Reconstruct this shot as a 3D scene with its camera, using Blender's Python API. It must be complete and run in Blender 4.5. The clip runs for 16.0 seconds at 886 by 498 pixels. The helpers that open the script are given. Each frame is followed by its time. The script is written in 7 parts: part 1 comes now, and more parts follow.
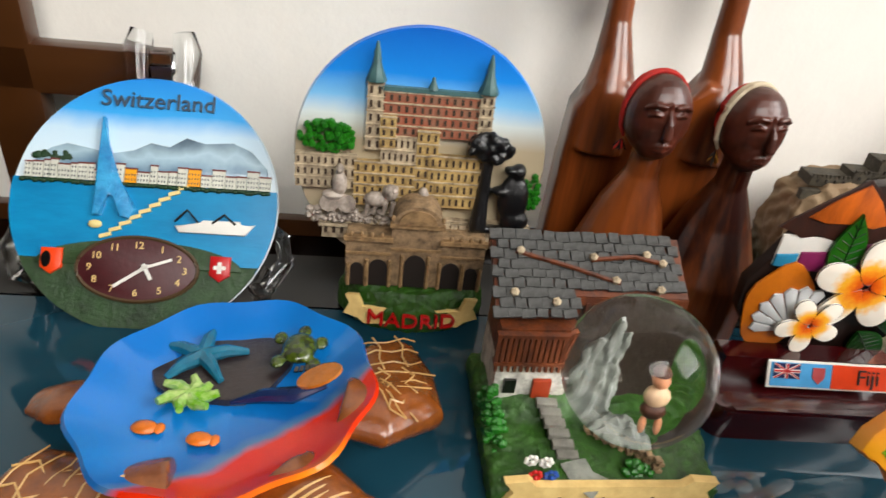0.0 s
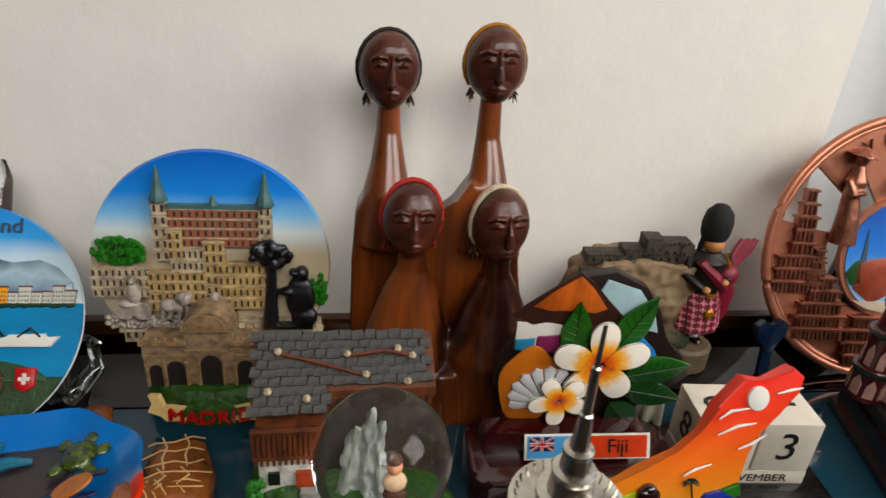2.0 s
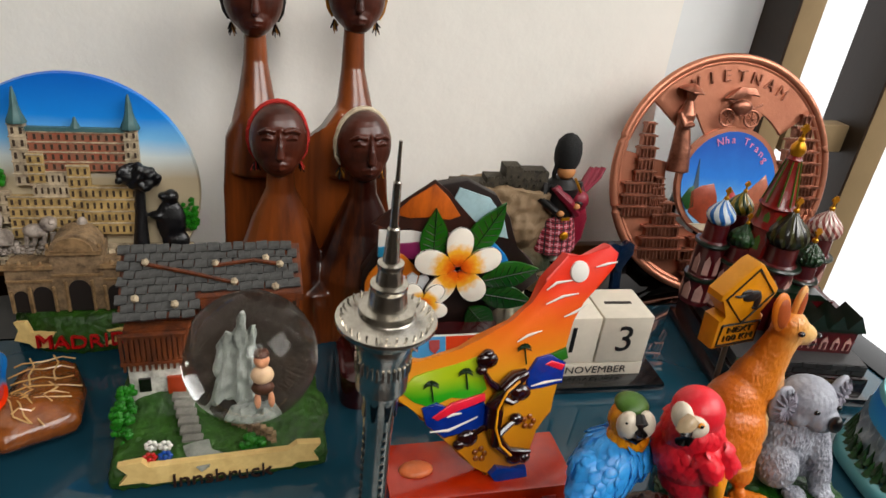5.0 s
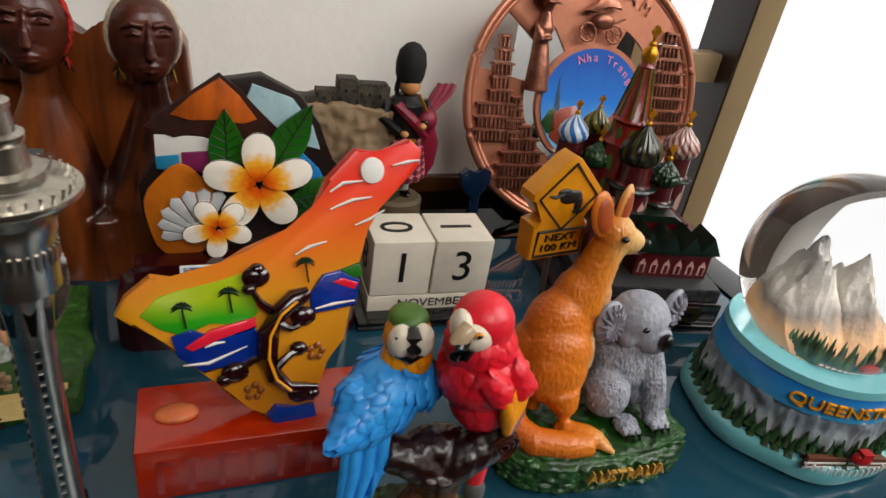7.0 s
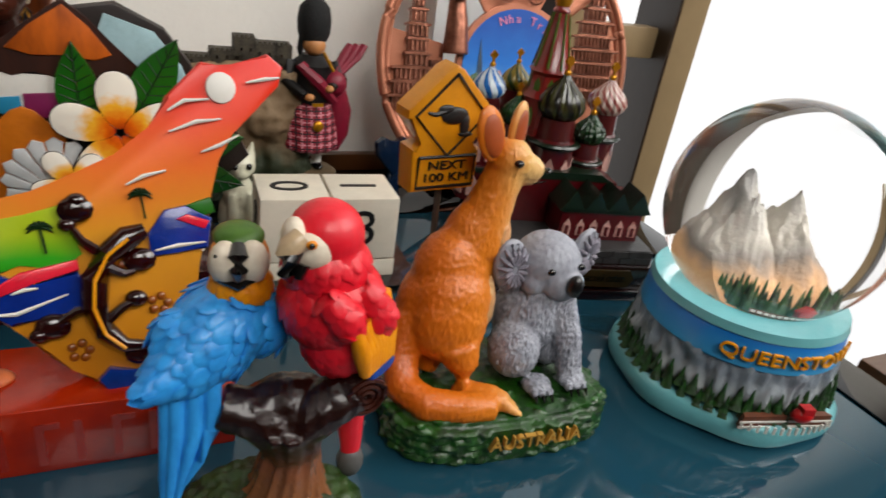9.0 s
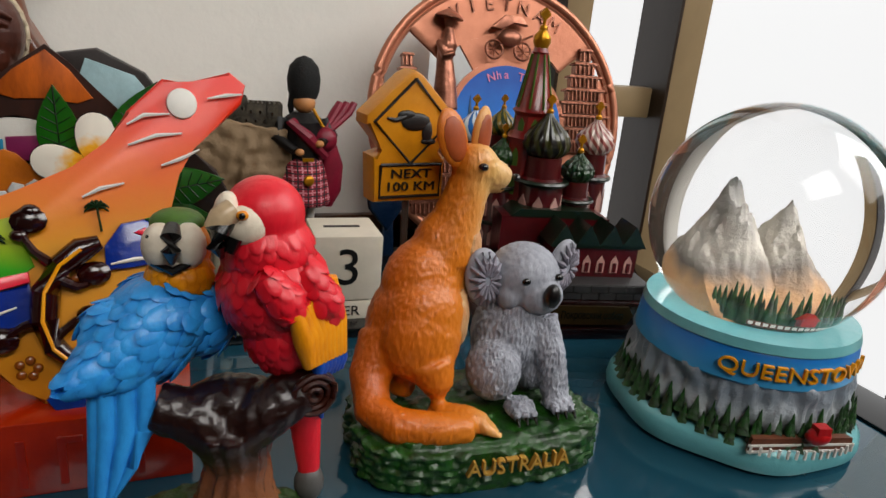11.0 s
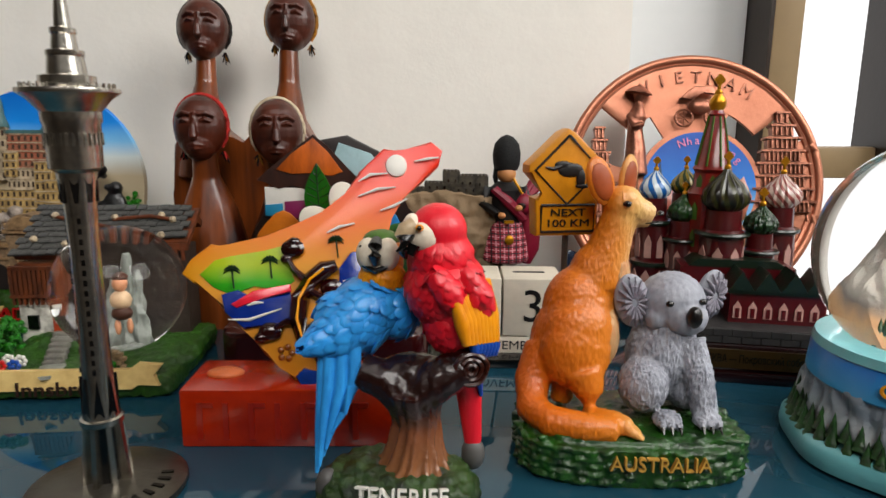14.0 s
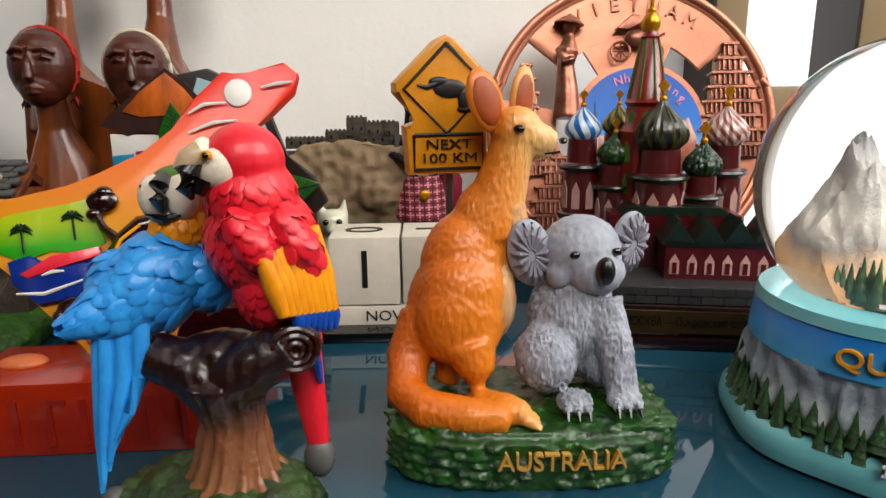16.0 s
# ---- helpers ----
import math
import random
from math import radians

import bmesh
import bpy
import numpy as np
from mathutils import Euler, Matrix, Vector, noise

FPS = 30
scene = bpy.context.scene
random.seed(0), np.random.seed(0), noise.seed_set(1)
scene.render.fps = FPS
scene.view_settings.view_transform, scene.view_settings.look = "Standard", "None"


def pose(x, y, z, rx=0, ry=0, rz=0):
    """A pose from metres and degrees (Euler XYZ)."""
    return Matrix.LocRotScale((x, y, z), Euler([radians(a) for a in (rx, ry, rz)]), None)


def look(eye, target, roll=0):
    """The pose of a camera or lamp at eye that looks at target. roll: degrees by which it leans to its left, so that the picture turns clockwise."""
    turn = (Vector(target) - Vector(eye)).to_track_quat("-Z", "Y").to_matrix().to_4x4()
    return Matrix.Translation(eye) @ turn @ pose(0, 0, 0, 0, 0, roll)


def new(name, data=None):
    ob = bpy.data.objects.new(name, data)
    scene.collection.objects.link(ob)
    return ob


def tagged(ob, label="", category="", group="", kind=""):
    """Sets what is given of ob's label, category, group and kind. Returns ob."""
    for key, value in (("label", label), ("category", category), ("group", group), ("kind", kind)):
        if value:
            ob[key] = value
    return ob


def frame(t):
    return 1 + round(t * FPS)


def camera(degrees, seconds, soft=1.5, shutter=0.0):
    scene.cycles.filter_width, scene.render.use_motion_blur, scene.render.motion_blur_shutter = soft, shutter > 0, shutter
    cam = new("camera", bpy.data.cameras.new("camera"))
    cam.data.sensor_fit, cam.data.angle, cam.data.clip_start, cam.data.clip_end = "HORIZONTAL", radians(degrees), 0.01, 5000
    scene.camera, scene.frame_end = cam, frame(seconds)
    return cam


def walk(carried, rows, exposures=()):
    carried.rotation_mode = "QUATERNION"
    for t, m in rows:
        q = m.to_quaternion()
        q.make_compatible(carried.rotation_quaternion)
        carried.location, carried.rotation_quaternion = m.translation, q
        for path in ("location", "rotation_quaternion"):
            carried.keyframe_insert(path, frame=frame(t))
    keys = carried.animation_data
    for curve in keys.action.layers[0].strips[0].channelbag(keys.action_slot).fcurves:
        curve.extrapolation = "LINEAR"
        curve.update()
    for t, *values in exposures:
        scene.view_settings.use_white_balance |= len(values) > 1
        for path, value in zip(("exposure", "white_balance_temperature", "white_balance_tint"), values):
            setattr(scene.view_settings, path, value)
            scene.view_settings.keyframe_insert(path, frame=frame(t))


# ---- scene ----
cam = camera(67.7, 16.0, shutter=0.3)
PATH = [
    (0.0, 0.0709, 0.1061, 0.2298, 57.7, -5.69, 1.4),
    (0.5, 0.0925, 0.1051, 0.2341, 58.57, -6.39, -1.13),
    (1.0, 0.1202, 0.1051, 0.2447, 59.88, -5.96, -2.41),
    (1.5, 0.1456, 0.0966, 0.271, 62.38, -4.21, -1.49),
    (2.0, 0.171, 0.0903, 0.2747, 62.49, -3.92, -2.19),
    (2.5, 0.1861, 0.0955, 0.2737, 61.79, -4.99, -5.26),
    (3.0, 0.1971, 0.0941, 0.2725, 61.58, -6.65, -10.14),
    (3.2, 0.1984, 0.0902, 0.2739, 61.86, -6.98, -11.42),
    (5.3, 0.1926, 0.0424, 0.244, 62.44, -6.09, -9.94),
    (5.5, 0.2044, 0.0412, 0.2389, 62.55, -7.24, -12.38),
    (6.0, 0.2113, 0.0435, 0.2282, 61.08, -6.4, -12.0),
    (6.5, 0.239, 0.0533, 0.2179, 60.47, -8.28, -15.21),
    (7.0, 0.2613, 0.0625, 0.2115, 60.53, -8.42, -16.07),
    (7.5, 0.2821, 0.067, 0.2071, 61.02, -7.65, -16.53),
    (8.0, 0.2943, 0.0711, 0.1987, 60.87, -7.56, -17.27),
    (8.5, 0.2988, 0.0703, 0.1801, 59.93, -5.66, -14.99),
    (9.0, 0.3046, 0.0649, 0.1714, 63.18, -7.97, -18.97),
    (9.2, 0.3053, 0.0687, 0.1655, 64.35, -8.18, -22.21),
    (11.3, 0.3324, 0.0458, 0.142, 72.51, -4.28, -15.97),
    (11.5, 0.3373, 0.04, 0.1434, 72.91, -3.68, -14.69),
    (12.0, 0.3487, 0.0251, 0.1498, 73.9, -1.51, -8.69),
    (12.5, 0.349, -0.0083, 0.1438, 75.28, -0.55, -1.34),
    (13.0, 0.3578, -0.0213, 0.1449, 78.35, 0.42, 2.47),
    (13.5, 0.3501, -0.0227, 0.1455, 77.95, -0.3, 3.43),
    (14.0, 0.3447, -0.0046, 0.1344, 78.54, -0.42, 2.15),
    (14.5, 0.3476, 0.0172, 0.1242, 77.23, -0.96, 0.97),
    (15.0, 0.3607, 0.0375, 0.1188, 76.23, -0.3, 0.86),
    (15.5, 0.3723, 0.0538, 0.1157, 75.65, -0.56, -1.98),
    (16.0, 0.3819, 0.0509, 0.1137, 76.18, 0.67, -0.63),
]
walk(cam, [(t, pose(x, y, z, rx, ry, rz)) for t, x, y, z, rx, ry, rz in PATH],
     exposures=((0.0, 0.38), (0.5, 0.32), (1.0, 0.15), (1.5, -0.12), (3.0, -0.3), (5.5, -0.18), (7.0, -0.45), (8.0, -0.65), (8.5, -0.42), (9.0, -0.35), (11.5, -0.72), (12.0, -0.8), (12.5, -0.32), (13.0, -0.32), (14.0, -0.25), (15.0, -0.17), (16.0, -0.07)))

# ---- world, lamps, exposure ----
world = bpy.data.worlds.new("sky")
scene.world = world
world.use_nodes = True
sky = world.node_tree.nodes.new("ShaderNodeTexSky")
sky.sky_type, sky.sun_disc, sky.sun_elevation, sky.sun_rotation = "NISHITA", False, radians(40), radians(120)
world.node_tree.links.new(sky.outputs[0], world.node_tree.nodes["Background"].inputs[0])
world.node_tree.nodes["Background"].inputs[1].default_value = 0.12
scene.view_settings.exposure = 0.0
SHELF = pose(0, 0, 0, 0, 0, 4.5)


def area_lamp(name, m, sx, sy, power, tint):
    data = bpy.data.lights.new(name, "AREA")
    data.shape, data.size, data.size_y, data.energy, data.color = "RECTANGLE", sx, sy, power, tint
    new(name, data).matrix_world = m


area_lamp("right_window_light", SHELF @ look((1.5, -0.25, 1.0), (0.3, 0.4, 0.05)), 1.0, 0.9, 28.0, (1.0, 0.98, 0.95))
# Unseen fill lamp added behind the viewer; the rear wall has no window.
area_lamp("rear_fill_light", SHELF @ look((0.45, -1.35, 1.72), (0.1, 0.45, 0.15)), 1.2, 0.9, 40.0, (1.0, 0.97, 0.93))


# ---- materials ----
def c(h):
    v = [int(h[i:i + 2], 16) / 255 for i in (0, 2, 4)]
    return tuple((x / 12.92 if x <= 0.04045 else ((x + 0.055) / 1.055) ** 2.4) ** 1.48 for x in v) + (1,)


def node(nt, kind, **values):
    n = nt.nodes.new(kind)
    for key, v in values.items():
        n.inputs[key].default_value = v
    return n


def paint(name, h, rough=0.4, metal=0.0, var=0.25, size=0.004, bump=0.15, coat=0.0, dark=None, cells=False, lean=(1, 1, 1)):
    """A painted or natural surface: coarse patches and fine grain in colour, roughness and relief."""
    m = bpy.data.materials.new(name)
    m.use_nodes = True
    nt, L = m.node_tree, m.node_tree.links.new
    b = nt.nodes["Principled BSDF"]
    b.inputs["Roughness"].default_value, b.inputs["Metallic"].default_value, b.inputs["Coat Weight"].default_value = rough, metal, coat
    b.inputs["Coat Roughness"].default_value = 0.08
    co = nt.nodes.new("ShaderNodeTexCoord")
    mp = node(nt, "ShaderNodeMapping", Scale=lean)
    L(co.outputs["Object"], mp.inputs[0])
    big = node(nt, "ShaderNodeTexNoise", Scale=0.35 / size, Detail=4.0)
    if cells:
        fine = node(nt, "ShaderNodeTexVoronoi", Scale=1 / size)
    else:
        fine = node(nt, "ShaderNodeTexNoise", Scale=1 / size, Detail=6.0, Roughness=0.65)
    L(mp.outputs[0], big.inputs["Vector"]), L(mp.outputs[0], fine.inputs["Vector"])
    mix = node(nt, "ShaderNodeMix")
    mix.data_type = "RGBA"
    col = c(h)
    shade = c(dark) if dark else tuple(v * 0.45 for v in col[:3]) + (1,)
    mix.inputs["A"].default_value, mix.inputs["B"].default_value = col, shade
    add = nt.nodes.new("ShaderNodeMath")
    add.operation = "MULTIPLY_ADD"
    L(big.outputs["Fac"], add.inputs[0])
    add.inputs[1].default_value = 1.6
    sub = nt.nodes.new("ShaderNodeMath")
    sub.operation = "MULTIPLY_ADD"
    L(fine.outputs["Distance" if cells else "Fac"], sub.inputs[0])
    sub.inputs[1].default_value, sub.inputs[2].default_value = 1.0, -1.05
    L(sub.outputs[0], add.inputs[2])
    sc = nt.nodes.new("ShaderNodeMath")
    sc.operation, sc.use_clamp = "MULTIPLY", True
    L(add.outputs[0], sc.inputs[0])
    sc.inputs[1].default_value = var * 2.2
    L(sc.outputs[0], mix.inputs["Factor"]), L(mix.outputs["Result"], b.inputs["Base Color"])
    bp = node(nt, "ShaderNodeBump", Strength=bump, Distance=size * 0.45)
    bp.invert = cells
    L(fine.outputs["Distance" if cells else "Fac"], bp.inputs["Height"]), L(bp.outputs[0], b.inputs["Normal"])
    return m


def graded(name, stops, axis="Z", rough=0.35, size=0.004, bump=0.05, coat=0.3, wobble=0.004):
    """Airbrushed paint whose colour runs along one axis of the thing: stops are (metres, colour)."""
    m = paint(name, "808080", rough, 0, 0.1, size, bump, coat)
    nt, L = m.node_tree, m.node_tree.links.new
    co = nt.nodes.new("ShaderNodeTexCoord")
    sep = nt.nodes.new("ShaderNodeSeparateXYZ")
    L(co.outputs["Object"], sep.inputs[0])
    ns = node(nt, "ShaderNodeTexNoise", Scale=60.0, Detail=3.0)
    L(co.outputs["Object"], ns.inputs["Vector"])
    ad = nt.nodes.new("ShaderNodeMath")
    ad.operation = "MULTIPLY_ADD"
    L(ns.outputs["Fac"], ad.inputs[0])
    ad.inputs[1].default_value = wobble
    L(sep.outputs[axis], ad.inputs[2])
    lo, hi = stops[0][0], stops[-1][0]
    mr = node(nt, "ShaderNodeMapRange")
    mr.inputs["From Min"].default_value, mr.inputs["From Max"].default_value = lo, hi
    L(ad.outputs[0], mr.inputs["Value"])
    ramp = nt.nodes.new("ShaderNodeValToRGB")
    e = ramp.color_ramp.elements
    while len(e) < len(stops):
        e.new(0.5)
    for k, (v, h) in enumerate(stops):
        e[k].position, e[k].color = (v - lo) / (hi - lo), c(h)
    L(mr.outputs[0], ramp.inputs[0]), L(ramp.outputs[0], nt.nodes["Principled BSDF"].inputs["Base Color"])
    return m


def glass(name, tint=(1, 1, 1, 1), rough=0.0, ior=1.45):
    m = bpy.data.materials.new(name)
    m.use_nodes = True
    b = m.node_tree.nodes["Principled BSDF"]
    b.inputs["Transmission Weight"].default_value, b.inputs["Roughness"].default_value, b.inputs["IOR"].default_value = 1.0, rough, ior
    b.inputs["Base Color"].default_value = tint
    return m


def glow(name, col, strength):
    m = bpy.data.materials.new(name)
    m.use_nodes = True
    b = m.node_tree.nodes["Principled BSDF"]
    b.inputs["Base Color"].default_value = (0.02, 0.02, 0.02, 1)
    b.inputs["Emission Color"].default_value, b.inputs["Emission Strength"].default_value = col, strength
    return m


WALL = paint("white_wall_paint", "f3f0ea", 0.7, var=0.06, size=0.02, bump=0.08)
# Unseen walls and ceiling: this taupe is picked to hold down bounced light.
ROOM = paint("low_bounce_taupe", "8e867c", 0.7, var=0.06, size=0.02, bump=0.08)
FLOORM = paint("brown_floor", "5a4430", 0.5, size=0.05)
GLASSTOP = paint("blue_glass_top", "396372", 0.03, var=0.05, size=0.2, bump=0.0, dark="325a69")
BLACKTOP = paint("black_glass_band", "0c0b0c", 0.04, var=0.05, size=0.2, bump=0.0)
FRAMEWOOD = paint("brown_lacquered_frame", "6b4a2a", 0.3, var=0.2, size=0.012, bump=0.05, coat=0.3, lean=(0.2, 1, 1))
CREAM = paint("cream_painted_frame", "b3a184", 0.4, var=0.12, size=0.01, bump=0.05)
DARKFRAME = paint("dark_brown_frame", "4a3826", 0.4, var=0.2, size=0.01, bump=0.05)
ACRYLIC = glass("clear_acrylic", (0.95, 0.97, 0.97, 1), 0.02, 1.49)
GLOBE = glass("snow_globe_glass", (1, 1, 1, 1), 0.0, 1.28)
BLACK = paint("black_lacquer", "141213", 0.25, var=0.2, coat=0.5)
GOLD = paint("gold_paint", "d8a838", 0.3, 0.7, var=0.2, size=0.002)
WHITE = paint("white_paint", "e8e6e0", 0.4, var=0.08, size=0.003)
RED = paint("red_paint", "c8262e", 0.35, size=0.003)
GRASS = paint("painted_grass", "4f7a2a", 0.45, var=0.5, size=0.0025, bump=0.9, dark="1c3a12")
GREEN = paint("green_paint", "3f8f2d", 0.35, var=0.4, size=0.003, dark="1d5a1c")
CREAMP = paint("cream_banner_paint", "ecd6a0", 0.45, var=0.25, size=0.003, dark="b98d4c")
BLUEP = paint("blue_paint", "2668b4", 0.35, size=0.003)
YELLOW = paint("yellow_paint", "f0b81c", 0.35, var=0.2, size=0.003, dark="c98312")
ORANGE = paint("orange_paint", "e8641c", 0.35, var=0.2, size=0.003)
STONE = paint("grey_brown_stone_paint", "b29c80", 0.6, var=0.55, size=0.0018, bump=0.8, dark="4a3a2c")
PALESTONE = paint("pale_stone_paint", "d6c8b0", 0.6, var=0.5, size=0.0016, bump=0.8, dark="5d4a38")


# ---- mesh helpers ----
def box(bm, x, y, z, sx, sy, sz, m=Matrix(), bev=0.0):
    g = bmesh.ops.create_cube(bm, size=1, matrix=m @ Matrix.Translation((x, y, z)) @ Matrix.Diagonal((sx, sy, sz, 1)))
    if bev:
        vs = set(g["verts"])
        es = [e for e in bm.edges if e.verts[0] in vs and e.verts[1] in vs]
        bmesh.ops.bevel(bm, geom=es, offset=bev, segments=2, affect="EDGES", profile=0.6)


def ball(bm, x, y, z, rx, ry=None, rz=None, m=Matrix(), seg=24):
    bmesh.ops.create_uvsphere(bm, u_segments=seg, v_segments=max(6, seg // 2), radius=1, matrix=m @ Matrix.Translation((x, y, z)) @ Matrix.Diagonal((rx, ry or rx, rz or rx, 1)))


def lathe(bm, prof, x=0, y=0, z=0, seg=32, m=Matrix(), wave=0, amp=0.0, twist=0.0):
    """Turns a profile of (radius, height) about the upright axis; wave and amp flute it."""
    rings = []
    for k, (r, h) in enumerate(prof):
        ring = []
        for i in range(seg):
            a = 2 * math.pi * i / seg
            rr = r * (1 + amp * math.cos(wave * a + twist * k))
            ring.append(bm.verts.new(m @ Vector((x + rr * math.cos(a), y + rr * math.sin(a), z + h))))
        rings.append(ring)
    for p, q in zip(rings, rings[1:]):
        for i in range(seg):
            bm.faces.new((p[i], p[(i + 1) % seg], q[(i + 1) % seg], q[i]))
    bm.faces.new(rings[0][::-1]), bm.faces.new(rings[-1])


def tube(bm, pts, radii, seg=10, m=Matrix(), flat=1.0, side=None):
    """A tapered round bar along points, its ends closed."""
    pts = [Vector(p) for p in pts]
    if not hasattr(radii, "__len__"):
        radii = [radii] * len(pts)
    rings, up = [], Vector((0, 0, 1))
    for k, p in enumerate(pts):
        d = (pts[min(k + 1, len(pts) - 1)] - pts[max(k - 1, 0)]).normalized()
        ref = Vector(side) if side else up if abs(d.dot(up)) < 0.95 else Vector((0, 1, 0))
        s = d.cross(ref).normalized()
        t = s.cross(d)
        rings.append([bm.verts.new(m @ (p + radii[k] * (math.cos(2 * math.pi * i / seg) * s + flat * math.sin(2 * math.pi * i / seg) * t))) for i in range(seg)])
    for p, q in zip(rings, rings[1:]):
        for i in range(seg):
            bm.faces.new((p[i], p[(i + 1) % seg], q[(i + 1) % seg], q[i]))
    bm.faces.new(rings[0][::-1]), bm.faces.new(rings[-1])


def prism(bm, outline, y0, y1, m=Matrix(), bev=0.0):
    """A flat shape in the upright x-z plane, from depth y0 (front) to y1."""
    a = [bm.verts.new(m @ Vector((x, y0, z))) for x, z in outline]
    b = [bm.verts.new(m @ Vector((x, y1, z))) for x, z in outline]
    n = len(outline)
    front = bm.faces.new(a)
    bm.faces.new(b[::-1])
    for i in range(n):
        bm.faces.new((a[i], b[i], b[(i + 1) % n], a[(i + 1) % n]))
    if bev:
        bmesh.ops.bevel(bm, geom=list(front.edges), offset=bev, segments=2, affect="EDGES", profile=0.5)


def slab(bm, outline, z0, z1, m=Matrix(), bev=0.0):
    """A flat shape in the level x-y plane, from z0 to z1."""
    prism(bm, outline, -z1, -z0, m @ Matrix(((1, 0, 0, 0), (0, 0, 1, 0), (0, -1, 0, 0), (0, 0, 0, 1))), bev)


def oval(rx, rz, cx=0, cz=0, n=28, a0=0, a1=360, wob=0.0, k=5):
    full = a1 - a0 >= 360
    return [(cx + rx * (1 + wob * math.sin(k * a)) * math.cos(a), cz + rz * (1 + wob * math.sin(k * a)) * math.sin(a)) for a in (radians(a0 + (a1 - a0) * i / (n if full else n - 1)) for i in range(n))]


def band(R, z0, z1, n=14):
    """The outline of the part of a disc between two heights."""
    a0, a1 = math.asin(max(-1, z0 / R)), math.asin(min(1, z1 / R))
    s = [a0 + (a1 - a0) * i / n for i in range(n + 1)]
    return [(R * math.cos(a), R * math.sin(a)) for a in s] + [(-R * math.cos(a), R * math.sin(a)) for a in reversed(s)]


def mesh_of(bm, name, materials, smooth=True, tidy=True):
    if tidy:
        bmesh.ops.recalc_face_normals(bm, faces=bm.faces)
    me = bpy.data.meshes.new(name)
    bm.to_mesh(me)
    bm.free()
    for x in materials:
        me.materials.append(x)
    if smooth:
        me.polygons.foreach_set("use_smooth", [True] * len(me.polygons))
        me.set_sharp_from_angle(angle=radians(38))
    return me


def part(name, bm, material, parent, label=""):
    """Links a bmesh as one mesh object under a thing or a part."""
    ob = new(name, mesh_of(bm, name, [material]))
    ob.parent = parent
    return tagged(ob, label)


def thing(name, label, category, m=Matrix(), group=""):
    e = new(name)
    e.empty_display_size = 0.01
    e.matrix_world = m
    return tagged(e, label, category, group)


def setting(name, bm, material, label, category, m=Matrix()):
    ob = new(name, mesh_of(bm, name, [material]))
    ob.matrix_world = m
    return tagged(ob, label, category, kind="structure")


def moulded(bm, voxel=0.0011, smooth=5, bumps=0.0, scale=300, grain=(1, 1, 1)):
    """Melts the overlapping forms of a bmesh into one skin, as cast resin has it."""
    me = bpy.data.meshes.new("cast")
    bm.to_mesh(me)
    bm.free()
    ob = new("cast", me)
    r = ob.modifiers.new("r", "REMESH")
    r.mode, r.voxel_size = "VOXEL", voxel
    s = ob.modifiers.new("s", "SMOOTH")
    s.iterations, s.factor = smooth, 0.5
    bpy.context.view_layer.update()
    done = bpy.data.meshes.new_from_object(ob.evaluated_get(bpy.context.evaluated_depsgraph_get()))
    bpy.data.objects.remove(ob)
    bpy.data.meshes.remove(me)
    out = bmesh.new()
    out.from_mesh(done)
    bpy.data.meshes.remove(done)
    if bumps:
        out.normal_update()
        for v in out.verts:
            v.co += v.normal * bumps * noise.noise(v.co * Vector(grain) * scale)
    return out


def figure(name, pieces, parent, label="", category=""):
    """One plain mesh out of several coloured pieces (bmesh, material)."""
    whole, mats = bmesh.new(), []
    for k, (b, mt) in enumerate(pieces):
        for f in b.faces:
            f.material_index = k
        me = bpy.data.meshes.new("piece")
        bmesh.ops.recalc_face_normals(b, faces=b.faces)
        b.to_mesh(me)
        b.free()
        whole.from_mesh(me)
        bpy.data.meshes.remove(me)
        mats.append(mt)
    ob = new(name, mesh_of(whole, name, mats, tidy=False))
    if parent:
        ob.parent = parent
    return tagged(ob, label, category)


def letters(body, size, depth=0.0006, m=Matrix(), width=None):
    """Raised lettering in the upright x-z plane, centred, facing -y."""
    cu = bpy.data.curves.new("letters", "FONT")
    cu.body, cu.size, cu.extrude, cu.align_x, cu.align_y, cu.resolution_u = body, size, depth, "CENTER", "CENTER", 3
    ob = new("letters", cu)
    bpy.context.view_layer.update()
    me = bpy.data.meshes.new_from_object(ob.evaluated_get(bpy.context.evaluated_depsgraph_get()))
    bpy.data.objects.remove(ob)
    bm = bmesh.new()
    bm.from_mesh(me)
    bpy.data.meshes.remove(me)
    k = 1.0
    if width:
        xs = [v.co.x for v in bm.verts]
        k = width / (max(xs) - min(xs))
    bmesh.ops.transform(bm, matrix=m @ pose(0, 0, 0, 90) @ Matrix.Diagonal((k, 1, 1, 1)), verts=bm.verts)
    return bm


def bowed(bm, r, m=Matrix()):
    """Bends a shape in the x-z plane round an upright cylinder of radius r, whose front lies at y = 0."""
    for v in bm.verts:
        a, rr = v.co.x / r, r - v.co.y
        v.co = m @ Vector((rr * math.sin(a), r - rr * math.cos(a), v.co.z))
    return bm


def B():
    return bmesh.new()


# ---- setting: wall, shelf, window, room ----
bm = B()
box(bm, -0.99, 0.555, 0.55, 3.0, 0.12, 2.9)
setting("wall_north", bm, WALL, "plain white painted wall behind the shelf", "wall", SHELF)
bm = B()
box(bm, 0.5678, 0.582, 0.55, 0.1152, 0.07, 2.9, bev=0.002)
setting("wall_north_panel", bm, paint("cool_white_panel_paint", "e8eaea", 0.5, var=0.05, size=0.02, bump=0.05), "cool white panel set back beside the window", "wall", SHELF)
bm = B()
box(bm, 1.56, 0.58, 0.55, 1.88, 0.03, 2.9)
setting("wall_east_panel", bm, WALL, "white wall beyond the cream window frame", "wall", SHELF)
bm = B()
